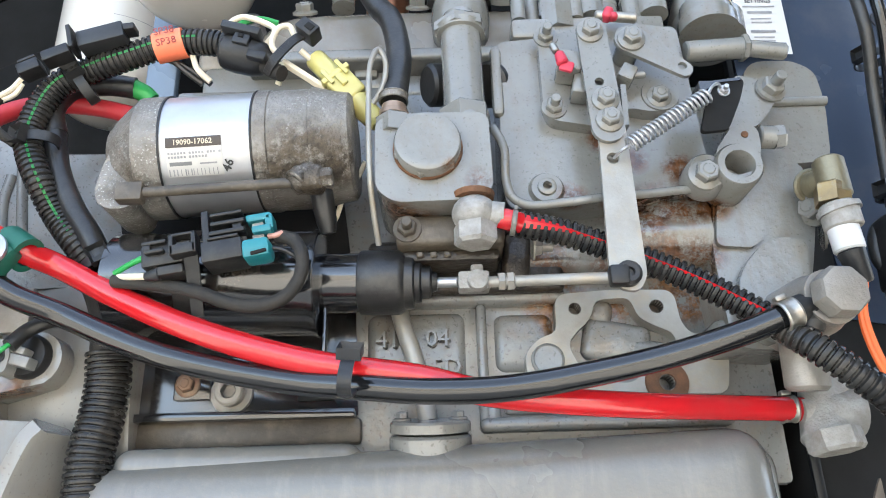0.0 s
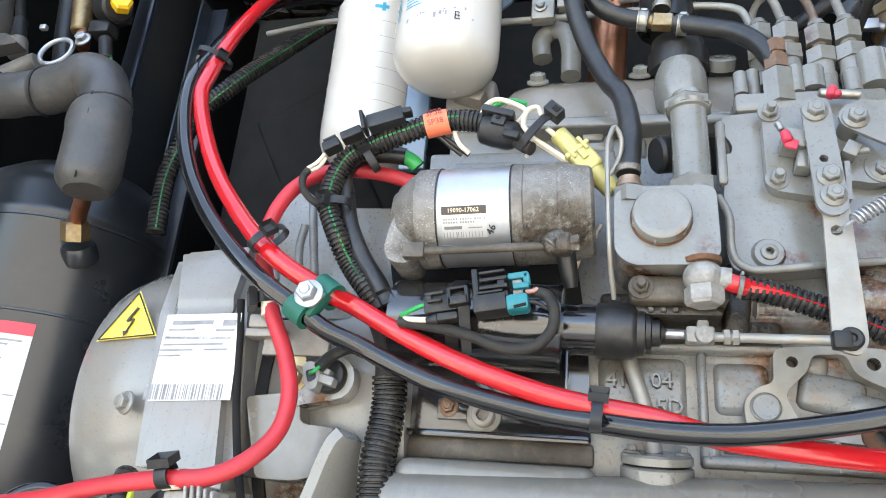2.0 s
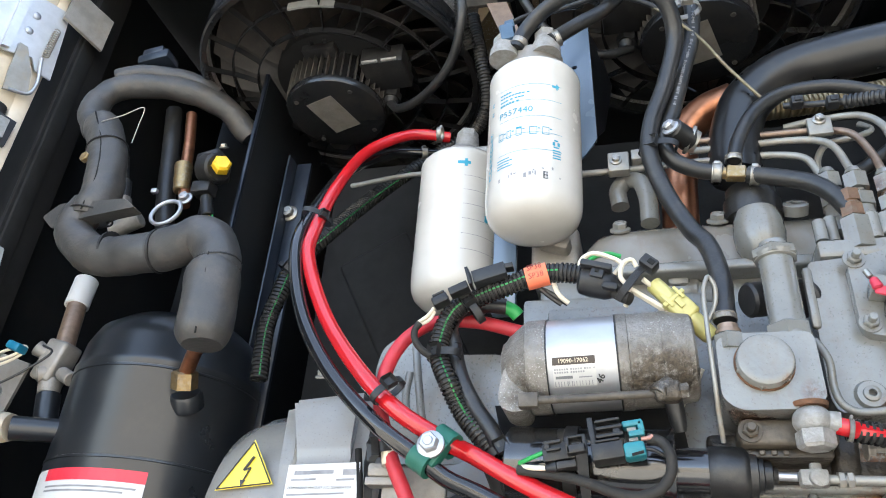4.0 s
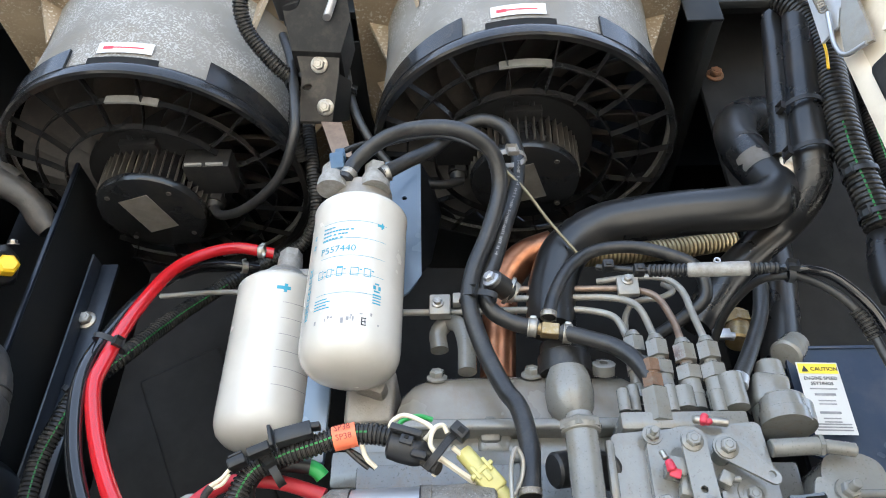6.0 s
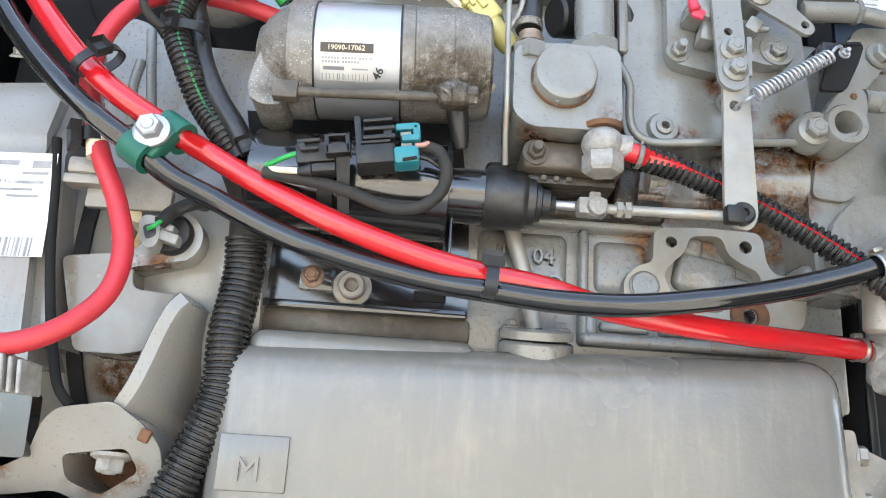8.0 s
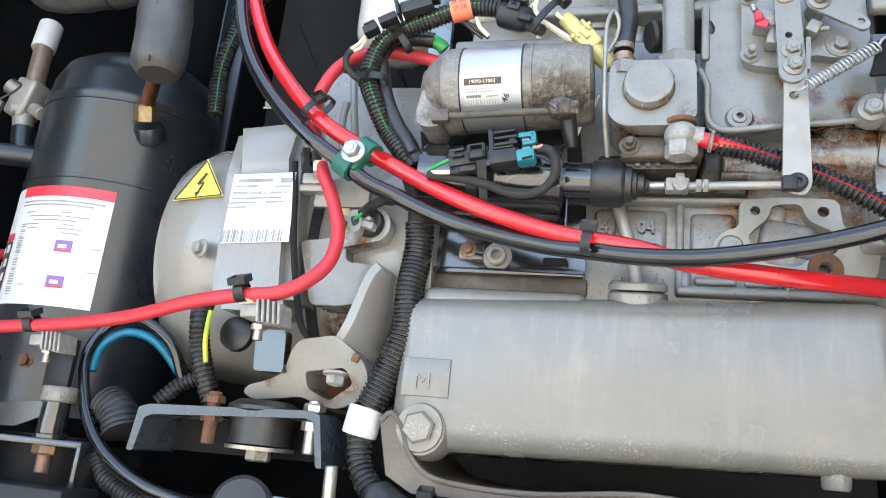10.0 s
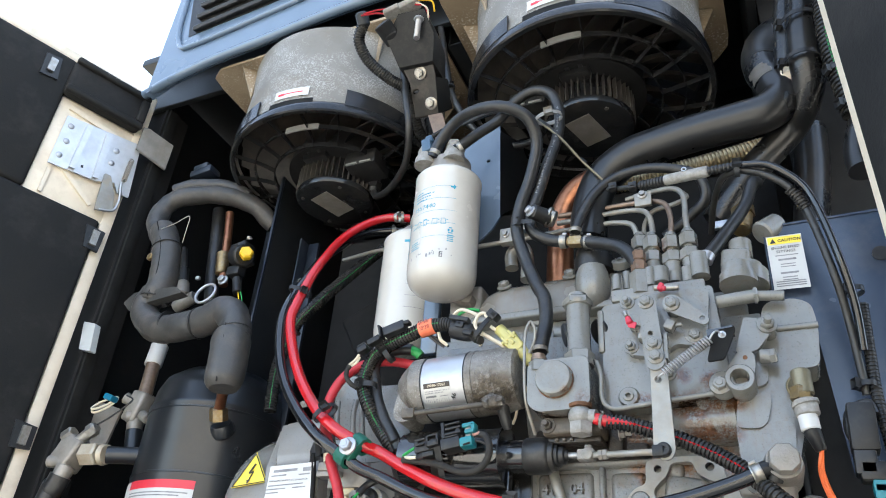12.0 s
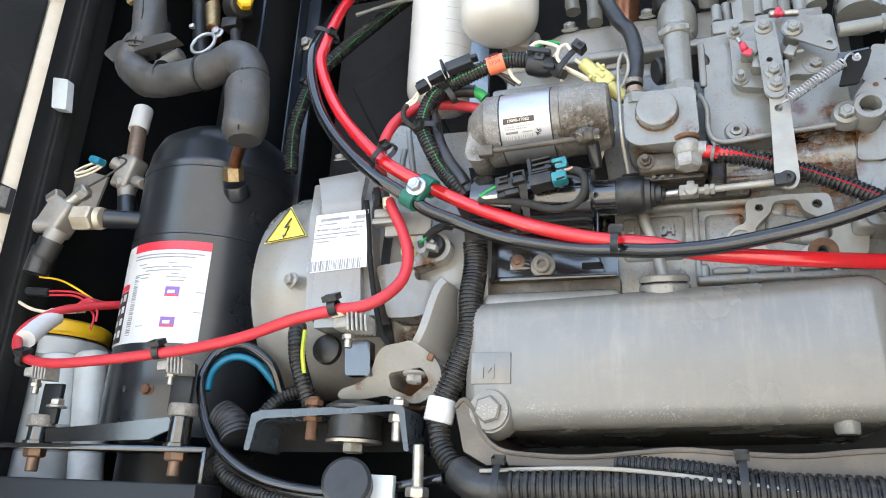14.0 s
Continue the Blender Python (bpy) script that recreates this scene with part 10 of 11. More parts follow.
slab(bm, round_outline([(-0.348, 0.388, 1.600), (-0.344, 0.388, 1.635), (-0.334, 0.388, 1.638), (-0.193, 0.388, 1.644), (-0.184, 0.388, 1.641), (-0.177, 0.388, 1.602), (-0.182, 0.388, 1.602), (-0.189, 0.388, 1.636), (-0.195, 0.388, 1.638), (-0.330, 0.388, 1.630), (-0.337, 0.388, 1.627), (-0.342, 0.388, 1.600)], 0.002, 3), 0.06)
part("channel", bm, SKY_SHEEN_STEEL, ch)
bm = B()
slab(bm, [(-0.371, 0.440, 1.634), (-0.208, 0.440, 1.643), (-0.203, 0.440, 1.605), (-0.375, 0.440, 1.602)], 0.003)
part("back_plate", bm, MATT_BLACK, ch)
for p, mt in (((-0.283, 0.400, 1.626), RUSTY), ((-0.194, 0.400, 1.630), ZINC)):
    bm = B()
    hexa(bm, (p[0], p[1], MZ - 0.010), (0, 0, 1), 0.009, 0.008)
    rod(bm, (p[0], p[1], MZ - 0.028), (p[0], p[1], MZ + 0.014), 0.0055, None, 14, 0.001)
    hexa(bm, (p[0], p[1], MZ + 0.005), (0, 0, 1), 0.009, 0.006)
    part("bolt", bm, mt, ch)
bm = B()
rod(bm, (-0.220, 0.360, 1.569), (-0.214, 0.340, 1.573), 0.0215, None, 30, 0.003)
whole("rubber_stop", bm, GREY_PLASTIC, "round dark rubber buffer", "buffer")
bm = B()
span(bm, ((-0.203, 0.365, 1.575)[0], 0.362, (-0.201, 0.365, 1.557)[2]), ((-0.180, 0.365, 1.576)[0], 0.37, (-0.203, 0.365, 1.580)[2]), 0.001)
whole("buffer_plate", bm, CANISTER, "grey steel plate behind the buffer", "plate")
bm = B()
rod(bm, (-0.156, 0.360, 1.552), (-0.158, 0.360, 1.606), 0.0048, None, 16, 0.001)
hexa(bm, (-0.157, 0.360, 1.563), (0, 0, 1), 0.010, 0.008)
whole("threaded_stud", bm, ZINC, "zinc plated upright stud with nut", "stud")
# generator leads
whole("generator_conduit", ribbed(B(), [(-0.318, 0.415, 1.728), (-0.314, 0.405, 1.716), (-0.309, 0.405, 1.690), (-0.299, 0.407, 1.663), (-0.290, 0.412, 1.640)], 0.0088, 0.0042, 0.14, 16), CONDUIT, "black corrugated generator conduit", "conduit")
hose("earth_wire", [(-0.303, 0.402, 1.720), (-0.301, 0.398, 1.709), (-0.300, 0.397, 1.694), (-0.297, 0.399, 1.676)], 0.0022, EARTH, "yellow and green earth wire", "wire", 8)
bm = B()
lathe(bm, (-0.290, 0.432, 1.706), (0, -1, 0), [(0, 0.016), (0.006, 0.015), (0.008, 0.011)], 26)
whole("rubber_grommet", bm, RUBBER, "black rubber grommet in the generator casing", "grommet")
hose("drain_hose", [(-0.354, 0.460, 1.663), (-0.367, 0.450, 1.696), (-0.399, 0.440, 1.715), (-0.421, 0.430, 1.707), (-0.431, 0.420, 1.677), (-0.415, 0.410, 1.638), (-0.386, 0.400, 1.604), (-0.341, 0.392, 1.579), (-0.288, 0.386, 1.567), (-0.227, 0.380, 1.565), (-0.139, 0.375, 1.579)], 0.0052, GLOSS_HOSE, "black looped drain hose", "hose", 14)
hose("drain_hose", [(-0.403, 0.412, 1.616), (-0.377, 0.405, 1.591), (-0.330, 0.395, 1.572), (-0.263, 0.385, 1.560), (-0.183, 0.378, 1.563)], 0.0046, RUBBER, "black hose beside the looped drain hose", "hose", 14)
hose("blue_tube", [(-0.426, 0.425, 1.663), (-0.426, 0.430, 1.686), (-0.410, 0.440, 1.702), (-0.387, 0.450, 1.698), (-0.360, 0.470, 1.666)], 0.0042, BLUE_WIRE, "blue plastic tube in an arc", "tube", 12)
whole("clamped_hose", ribbed(B(), [(-0.398, 0.420, 1.637), (-0.381, 0.415, 1.627), (-0.372, 0.412, 1.613)], 0.0165, 0.005, 0.1, 20), GREY_PLASTIC, "short grey corrugated hose with wire clamp", "hose")
whole("loom_conduit", ribbed(B(), [(-0.392, 0.410, 1.599), (-0.375, 0.405, 1.577), (-0.337, 0.400, 1.561), (-0.279, 0.395, 1.552)], 0.0085, 0.0042, 0.14, 14), CONDUIT, "black corrugated loom conduit", "conduit")
whole("cross_conduit", ribbed(B(), [(-0.369, 0.450, 1.641), (-0.354, 0.460, 1.660), (-0.333, 0.470, 1.671)], 0.0085, 0.0042, 0.14, 14), CONDUIT, "short black corrugated conduit", "conduit")

# ---- beige tray under the pan ----
bm = B()
top = [(-0.134, 0.385, 1.641), (-0.126, 0.385, 1.648), (-0.117, 0.385, 1.639), (-0.109, 0.385, 1.620), (-0.094, 0.385, 1.606), (-0.060, 0.385, 1.601), (-0.013, 0.385, 1.601), (0.055, 0.385, 1.608), (0.097, 0.385, 1.606), (0.146, 0.385, 1.605), (0.185, 0.385, 1.609), (0.230, 0.385, 1.612)]
low = [(0.227, 0.385, 1.590), (0.156, 0.385, 1.591), (0.054, 0.385, 1.594), (-0.036, 0.385, 1.593), (-0.104, 0.385, 1.592), (-0.125, 0.385, 1.603)]
slab(bm, top + low, 0.16)
tray = thing("drip_tray", "weathered beige drip tray with wavy rim", "tray", (0.053, 0.460, 1.603))
part("pan", bm, TRAY, tray)
part("rim", tube(B(), top, 0.0022, 8, 4), TRAY, tray)
for p in ((-0.087, 0.370, 1.584), (0.101, 0.370, 1.592)):
    cable_tie(V(p) + V((0, 0, -0.012)), (1, 0, 0), 0.022, 0.024, (0, -0.4, 1), PLASTIC, 0.006, "black cable tie round the floor conduits")

# ---- receiver tank with label ----
TX = (-0.551, 0.566)
TR = 0.1035
tank = thing("receiver_tank", "black painted refrigerant tank with red and white label", "tank", (TX[0], TX[1], 1.62))
bm = B()
lathe(bm, (TX[0], TX[1], 1.60), (0, 0, 1), [(0, 0.070), (0.006, 0.088), (0.02, TR), (0.365, TR), (0.368, TR + 0.001), (0.372, TR + 0.001), (0.375, TR - 0.001), (0.40, TR - 0.004), (0.42, TR - 0.012), (0.436, TR - 0.032), (0.444, 0.035), (0.446, 0.0)], 64, cap=False)
part("shell", bm, TANK_PAINT, tank)
for z in (1.868, 1.962):
    bm = B()
    lathe(bm, (TX[0], TX[1], z), (0, 0, 1), [(-0.002, TR - 0.001), (-0.001, TR + 0.0011), (0.001, TR + 0.0011), (0.002, TR - 0.001)], 64, cap=False)
    part("weld_seam", bm, TANK_PAINT, tank)
bm = B()
lathe(bm, (TX[0], TX[1], 1.53), (0, 0, 1), [(0, 0.075), (0.075, 0.075)], 32)
part("base", bm, SHEET_BLACK, tank)
curved("tank_label", tank, TX, TR, [(-48, 1.727, 84, 0.129)], PAPER, 0.0004)
curved("red_band", tank, TX, TR, [(-26, 1.8445, 62, 0.0115)], RED_INK, 0.0007)
curved("black_panel", tank, TX, TR, [(-47, 1.730, 21, 0.066)], INK, 0.0007)
curved("red_corner", tank, TX, TR, [(-47, 1.797, 21, 0.008)], RED_INK, 0.0007)
for k in range(4):
    curved("hazard_icon", tank, TX, TR, [(-33, 1.737 + 0.0155 * k, 5, 0.009)], PAPER, 0.0010)
    curved("panel_bar", tank, TX, TR, [(-42, 1.737 + 0.0155 * k, 6, 0.0075)], PAPER, 0.0010)
random.seed(3)
curved("barcode", tank, TX, TR, [(-20, 1.737 + 0.0026 * k, 5, random.choice((0.0008, 0.0014, 0.0018))) for k in range(30)], GREY_INK, 0.0007)
for row in [(-24, 1.838, 56, 0.0018), (-24, 1.834, 50, 0.0018)] + [(-18 + 4 * (k % 3), 1.826 - 0.0045 * k, 8 + 5 * ((k * 3) % 4), 0.0014) for k in range(5)] + [(8 + 3 * (k % 2), 1.826 - 0.0045 * k, 6 + 4 * ((k * 5) % 3), 0.0014) for k in range(6)] + [(-10, 1.747, 6, 0.001), (30, 1.765, 5, 0.0012), (30, 1.790, 5, 0.0012)]:
    curved("label_print", tank, TX, TR, [row], GREY_INK, 0.0007)
for z in (1.784, 1.746):
    curved("service_icon", tank, TX, TR, [(9, z, 10, 0.0125)], PURPLE_INK, 0.0008)
    curved("icon_mark", tank, TX, TR, [(11, z + 0.004, 5, 0.004)], PAPER, 0.0011)
    curved("icon_band", tank, TX, TR, [(9, z, 10, 0.0022)], RED_INK, 0.0011)
bm = B()
nz = V((-0.472, 0.475, 1.951))
lathe(bm, nz + V((-0.006, 0.026, -0.024)), (0.15, -0.75, 0.65), [(0, 0.0165), (0.014, 0.0160), (0.017, 0.0140)], 22)
part("inlet_neck", bm, TANK_PAINT, tank)
bm = B()
hexa(bm, nz + V((0, 0.004, -0.012)), (0.15, -0.5, 0.85), 0.0130, 0.018)
part("brass_nut", bm, BRASS, tank, "tarnished brass union nut")
hose("copper_stub", [nz, (-0.452, 0.452, 1.962), (-0.428, 0.425, 1.970), (-0.418, 0.416, 1.992)], 0.0075, COPPER, "bare copper pipe stub above the tank", "pipe", 16)

# ---- insulated suction pipe ----
def settle(obs, near, step):
    """Bring built parts nearer to the doorway by a share, and shift them."""
    door_side = V((0.2522, -0.3176, 1.6161))
    m = Matrix.Translation(door_side + V(step)) @ Matrix.Scale(near, 4) @ Matrix.Translation(-door_side)
    for ob in obs:
        ob.matrix_basis = m @ ob.matrix_basis


def lagging(pts, r, seg=26, ends=0.0):
    """Soft foam lagging: an uneven sleeve with a slit seam down its front and drawn-in ends."""
    path = resample(smooth_path(pts, 10), 0.0035)
    n = len(path)
    bm = sweep(B(), path, lambda i: r * (1 - ends * max(0.0, 1 - min(i, n - 1 - i) / 5) ** 2), seg)
    bm.normal_update()
    for v in bm.verts:
        v.co += v.normal * (noise.noise(v.co * 38) * 0.0022 + noise.noise(v.co * 120) * 0.0007)
    return bm


def lagging_seam(pts, r, toward=(0.25, -1, 0.1)):
    path = resample(smooth_path(pts, 10), 0.004)
    out = []
    for i in range(1, len(path) - 1):
        t = (path[i + 1] - path[i - 1]).normalized()
        out.append(path[i] + (V(toward) - t * V(toward).dot(t)).normalized() * r)
    return sweep(B(), out, 0.0010, 6)


ins = thing("insulated_pipe", "suction pipe wrapped in black foam insulation", "pipe", (-0.658, 0.470, 2.244))
part("upper_wrap", lagging([(-0.561, 0.600, 2.371), (-0.593, 0.570, 2.404), (-0.639, 0.540, 2.416), (-0.687, 0.510, 2.408), (-0.723, 0.490, 2.385), (-0.729, 0.480, 2.342), (-0.701, 0.474, 2.295)], 0.0175, 26, 0.1), INSULATION, ins)
part("outer_sheet", lagging([(-0.602, 0.560, 2.419), (-0.645, 0.540, 2.438), (-0.694, 0.510, 2.432), (-0.730, 0.500, 2.420)], 0.0135, 26, 0.1), INSULATION, ins)
part("vertical_wrap", lagging([(-0.700, 0.474, 2.313), (-0.669, 0.470, 2.257), (-0.654, 0.467, 2.197), (-0.657, 0.466, 2.154)], 0.0235, 26, 0.1), INSULATION, ins)
part("seam", lagging_seam([(-0.700, 0.474, 2.313), (-0.669, 0.470, 2.257), (-0.654, 0.467, 2.197), (-0.657, 0.466, 2.154)], 0.0229), MATT_BLACK, ins)
part("elbow_wrap", lagging([(-0.663, 0.467, 2.177), (-0.672, 0.466, 2.141), (-0.632, 0.462, 2.104), (-0.572, 0.456, 2.095), (-0.535, 0.452, 2.094)], 0.0225, 26, 0.06), INSULATION, ins)
part("lower_wrap", lagging([(-0.539, 0.452, 2.093), (-0.506, 0.448, 2.097), (-0.474, 0.443, 2.101), (-0.453, 0.440, 2.080), (-0.445, 0.438, 2.053)], 0.0238, 26, 0.06), INSULATION, ins)
part("end_wrap", lagging([(-0.451, 0.438, 2.067), (-0.445, 0.436, 2.017), (-0.441, 0.436, 1.973)], 0.0272, 26, 0.3), INSULATION, ins)
part("seam", lagging_seam([(-0.451, 0.438, 2.067), (-0.445, 0.436, 2.017), (-0.441, 0.436, 1.973)], 0.0249), MATT_BLACK, ins)
for p, q, rr in (((-0.604, 0.459, 2.102), (-0.601, 0.459, 2.102), 0.0236), ((-0.535, 0.452, 2.094), (-0.532, 0.452, 2.094), 0.0246)):
    bm = B()
    rod(bm, p, q, rr, None, 24)
    part("tape_band", bm, PLASTIC, ins)
for at, al in (((-0.6705, 0.470, 2.262), (-0.45, 0.05, 1)), ((-0.6560, 0.466, 2.160), (0.1, 0, 1)), ((-0.4490, 0.438, 2.062), (0.25, 0, -1))):
    c, u2, w2 = axes_of(al)
    ring = [V(at) + (u2 * math.cos(k * math.pi / 12) + w2 * math.sin(k * math.pi / 12)) * 0.0246 for k in range(25)]
    part("tape_band", sweep(B(), ring, 0.0013, 8), PLASTIC, ins)
bm = B()
hexa(bm, (-0.679, 0.452, 2.237), (-0.2, -1, 0), 0.0072, 0.006)
part("brass_screw", bm, BRASS, ins)
bm = B()
slab(bm, round_outline([(-0.715, 0.455, 2.157), (-0.690, 0.450, 2.170), (-0.596, 0.444, 2.164), (-0.578, 0.444, 2.151), (-0.652, 0.450, 2.147), (-0.695, 0.455, 2.139)], 0.005), 0.016)
part("foam_flap", bm, INSULATION, ins)
bm = B()
box(bm, (-0.700, 0.530, 2.475), (0.05, 0.03, 0.016), 0.003, 2, (0, -8, 0))
box(bm, (-0.705, 0.530, 2.489), (0.034, 0.026, 0.012), 0.003, 2, (0, -8, 0))
saddle = whole("pipe_saddle", bm, SHEET_BLUE, "blue-black saddle above the insulated pipe", "saddle")
settle(list(ins.children) + [saddle], 0.97, (0.003, 0, -0.007))

# ---- solenoid valve with yellow cap ----
sv = thing("solenoid_valve", "black solenoid valve with yellow cap on copper pipe", "valve", (-0.593, 0.560, 2.285))
bm = B()
box(bm, (-0.593, 0.565, 2.290), (0.036, 0.034, 0.042), 0.006, 3, (0, -12, 0))
rod(bm, (-0.595, 0.555, 2.282), (-0.569, 0.545, 2.274), 0.020, None, 26, 0.003)
part("coil", bm, PLASTIC, sv)
bm = B()
hexa(bm, (-0.566, 0.545, 2.274), (0.6, -0.75, 0), 0.0125, 0.014, 0.003)
part("yellow_cap", bm, YELLOW, sv, "bright yellow plastic cap")
bm = B()
box(bm, (-0.594, 0.560, 2.252), (0.028, 0.022, 0.018), 0.003, 2)
rod(bm, (-0.583, 0.555, 2.234), (-0.570, 0.550, 2.201), 0.008, None, 16, 0.001)
part("plug", bm, PLASTIC, sv)
part("copper_pipe", tube(B(), [(-0.670, 0.585, 2.411), (-0.654, 0.580, 2.345), (-0.642, 0.575, 2.290), (-0.626, 0.570, 2.237)], 0.0080, 16), COPPER, sv, "stained copper pipe")
part("brass_body", rod(B(), (-0.645, 0.570, 2.306), (-0.637, 0.570, 2.260), 0.0125, 0.011, 20, 0.002), BRASS, sv)
part("black_pipe", tube(B(), [(-0.715, 0.600, 2.437), (-0.699, 0.600, 2.354), (-0.673, 0.590, 2.256), (-0.644, 0.580, 2.177)], 0.013, 18), RUBBER, sv)
bolt(sv, (-0.577, 0.555, 2.315), (0, -0.6, 1), 0.0045, ZINC)
bolt(sv, (-0.614, 0.555, 2.236), (0, -1, 0.2), 0.007, SILVER)
for pts, mt in (([(-0.564, 0.550, 2.203), (-0.551, 0.545, 2.179), (-0.549, 0.540, 2.160)], GREEN_WIRE), ([(-0.569, 0.550, 2.204), (-0.559, 0.545, 2.180), (-0.557, 0.540, 2.161)], YELLOW)):
    part("wire", tube(B(), pts, 0.0012, 6), mt, sv)
bm = B()
rc0 = V((-0.596, 0.505, 2.181))
path = [rc0 + V((math.cos(k * math.pi / 16) * 0.019, math.sin(k * math.pi / 16) * 0.004, math.sin(k * math.pi / 16) * 0.019)) for k in range(33)]
sweep(bm, path, 0.0026, 8)
box(bm, (-0.617, 0.500, 2.211), (0.008, 0.006, 0.006), 0.001)
box(bm, (-0.548, 0.500, 2.157), (0.010, 0.006, 0.012), 0.001)
clamp_ring = whole("hose_clamp_ring", bm, SILVER, "bright open hose clamp ring", "hose clamp")
settle(list(sv.children) + [clamp_ring], 0.94, (0.008, 0, -0.006))
for p, q, rr, mt in (((-0.680, 0.530, 2.253), (-0.673, 0.530, 2.223), .009, GREY_PLASTIC), ((-0.673, 0.530, 2.223), (-0.665, 0.530, 2.197), .011, CAST_PLAIN), ((-0.700, 0.535, 2.302), (-0.680, 0.530, 2.253), .006, PLASTIC), ((-0.674, 0.530, 2.173), (-0.635, 0.530, 2.189), .011, CAST_PLAIN)):
    whole("pipe_coupling", rod(B(), p, q, rr, None, 18, 0.0015), mt, "small dark pipe coupling beside the insulated pipe", "fitting")
# fine stray wires and ties
stray = hose("stray_wire", [(-0.676, 0.450, 2.293), (-0.644, 0.448, 2.297), (-0.620, 0.452, 2.309), (-0.627, 0.460, 2.289), (-0.634, 0.466, 2.266)], 0.0008, LEVER_STEEL, "thin stray wire on the insulated pipe", "wire", 6)
settle([stray], 0.97, (0.003, 0, -0.007))

# ---- service valves ----
va = thing("service_valve", "grey metal service valve with ivory brass nut", "valve", (-0.718, 0.460, 1.903))
bm = B()
box(bm, (-0.723, 0.462, 1.902), (0.040, 0.034, 0.048), 0.005, 3, (0, 30, 0))
rod(bm, (-0.717, 0.455, 1.886), (-0.749, 0.450, 1.887), 0.0085, 0.0095, 18, 0.001)
rod(bm, (-0.720, 0.458, 1.881), (-0.724, 0.455, 1.861), 0.014, 0.0125, 20, 0.002)
part("body", bm, CAST_PLAIN, va)
bm = B()
rod(bm, (-0.712, 0.455, 1.914), (-0.680, 0.455, 1.937), 0.0085, 0.008, 18, 0.001)
hexa(bm, (-0.736, 0.452, 1.922), (0.8, 0, 0.45), 0.0105, 0.018)
hexa(bm, (-0.692, 0.455, 1.929), (0.8, 0, 0.5), 0.0105, 0.012)
part("stem", bm, ZINC, va)
bm = B()
hexa(bm, (-0.695, 0.462, 1.898), (1, 0.1, 0), 0.0175, 0.026)
lathe(bm, (-0.663, 0.466, 1.897), (1, 0.1, 0), [(0, 0.0155), (0.008, 0.014)], 24)
part("union_nut", bm, IVORY, va, "ivory stained brass union nut")
bm = B()
rod(bm, (-0.656, 0.468, 1.897), (-0.609, 0.500, 1.902), 0.0125, None, 22)
part("tank_pipe", bm, TANK_PAINT, va)
part("rubber_boot", tube(B(), [(-0.722, 0.455, 1.866), (-0.730, 0.455, 1.845), (-0.731, 0.455, 1.852), (-0.737, 0.455, 1.821)], 0.0155, 20), RUBBER, va)
part("thin_wire", tube(B(), [(-0.681, 0.455, 1.940), (-0.660, 0.460, 1.955), (-0.641, 0.470, 1.981), (-0.655, 0.470, 1.989)], 0.0014, 8), RUBBER, va)
vb = thing("service_valve", "grey metal service valve on a brown pipe with white collar", "valve", (-0.683, 0.520, 1.982))
bm = B()
box(bm, (-0.684, 0.525, 1.991), (0.030, 0.030, 0.05), 0.005, 3, (0, 15, 0))
rod(bm, (-0.683, 0.525, 1.970), (-0.680, 0.525, 1.952), 0.013, 0.012, 20, 0.002)
rod(bm, (-0.681, 0.520, 1.977), (-0.691, 0.510, 1.972), 0.009, None, 16, 0.001)
rod(bm, (-0.692, 0.518, 1.999), (-0.704, 0.510, 2.005), 0.008, 0.0095, 16, 0.001)
rod(bm, (-0.661, 0.515, 1.974), (-0.641, 0.510, 1.964), 0.008, None, 16, 0.001)
part("body", bm, CAST_PLAIN, vb)
bm = B()
rod(bm, (-0.679, 0.525, 1.952), (-0.671, 0.525, 1.919), 0.013, None, 20)
part("lower_pipe", bm, TANK_PAINT, vb)
bm = B()
rod(bm, (-0.685, 0.530, 2.010), (-0.702, 0.545, 2.077), 0.0115, None, 20)
part("brown_pipe", bm, BROWN_STEEL, vb, "brown painted pipe")
bm = B()
rod(bm, (-0.703, 0.545, 2.074), (-0.707, 0.552, 2.115), 0.0145, None, 22, 0.001)
part("white_collar", bm, PAPER, vb, "white collar")
cp = thing("cap_tether", "wire tether loop with small blue cap", "tether", (-0.715, 0.490, 1.985))
c0 = V((-0.723, 0.492, 1.988))
for k2, (rx, rz) in enumerate(((0.023, 0.014), (0.021, 0.010))):
    path = [c0 + V((math.cos(k * math.pi / 14) * rx, math.sin(k * math.pi / 14) * 0.006 - 0.004 * k2, math.sin(k * math.pi / 14 + 0.4) * rz)) for k in range(29)]
    part("loop", sweep(B(), path, 0.0018, 8), WHITE_WIRE, cp)
bm = B()
box(bm, (-0.706, 0.485, 1.995), (0.020, 0.016, 0.010), 0.003, 2, (0, 20, 0))
part("blue_cap", bm, BLUE_WIRE, cp, "small blue plastic cap")
bm = B()
slab(bm, [(-0.808, 0.530, 2.020), (-0.727, 0.530, 1.994), (-0.742, 0.530, 1.925), (-0.837, 0.530, 1.968)], 0.004)
whole("valve_plate", bm, CAST_PLAIN, "dull grey plate behind the service valves", "plate")

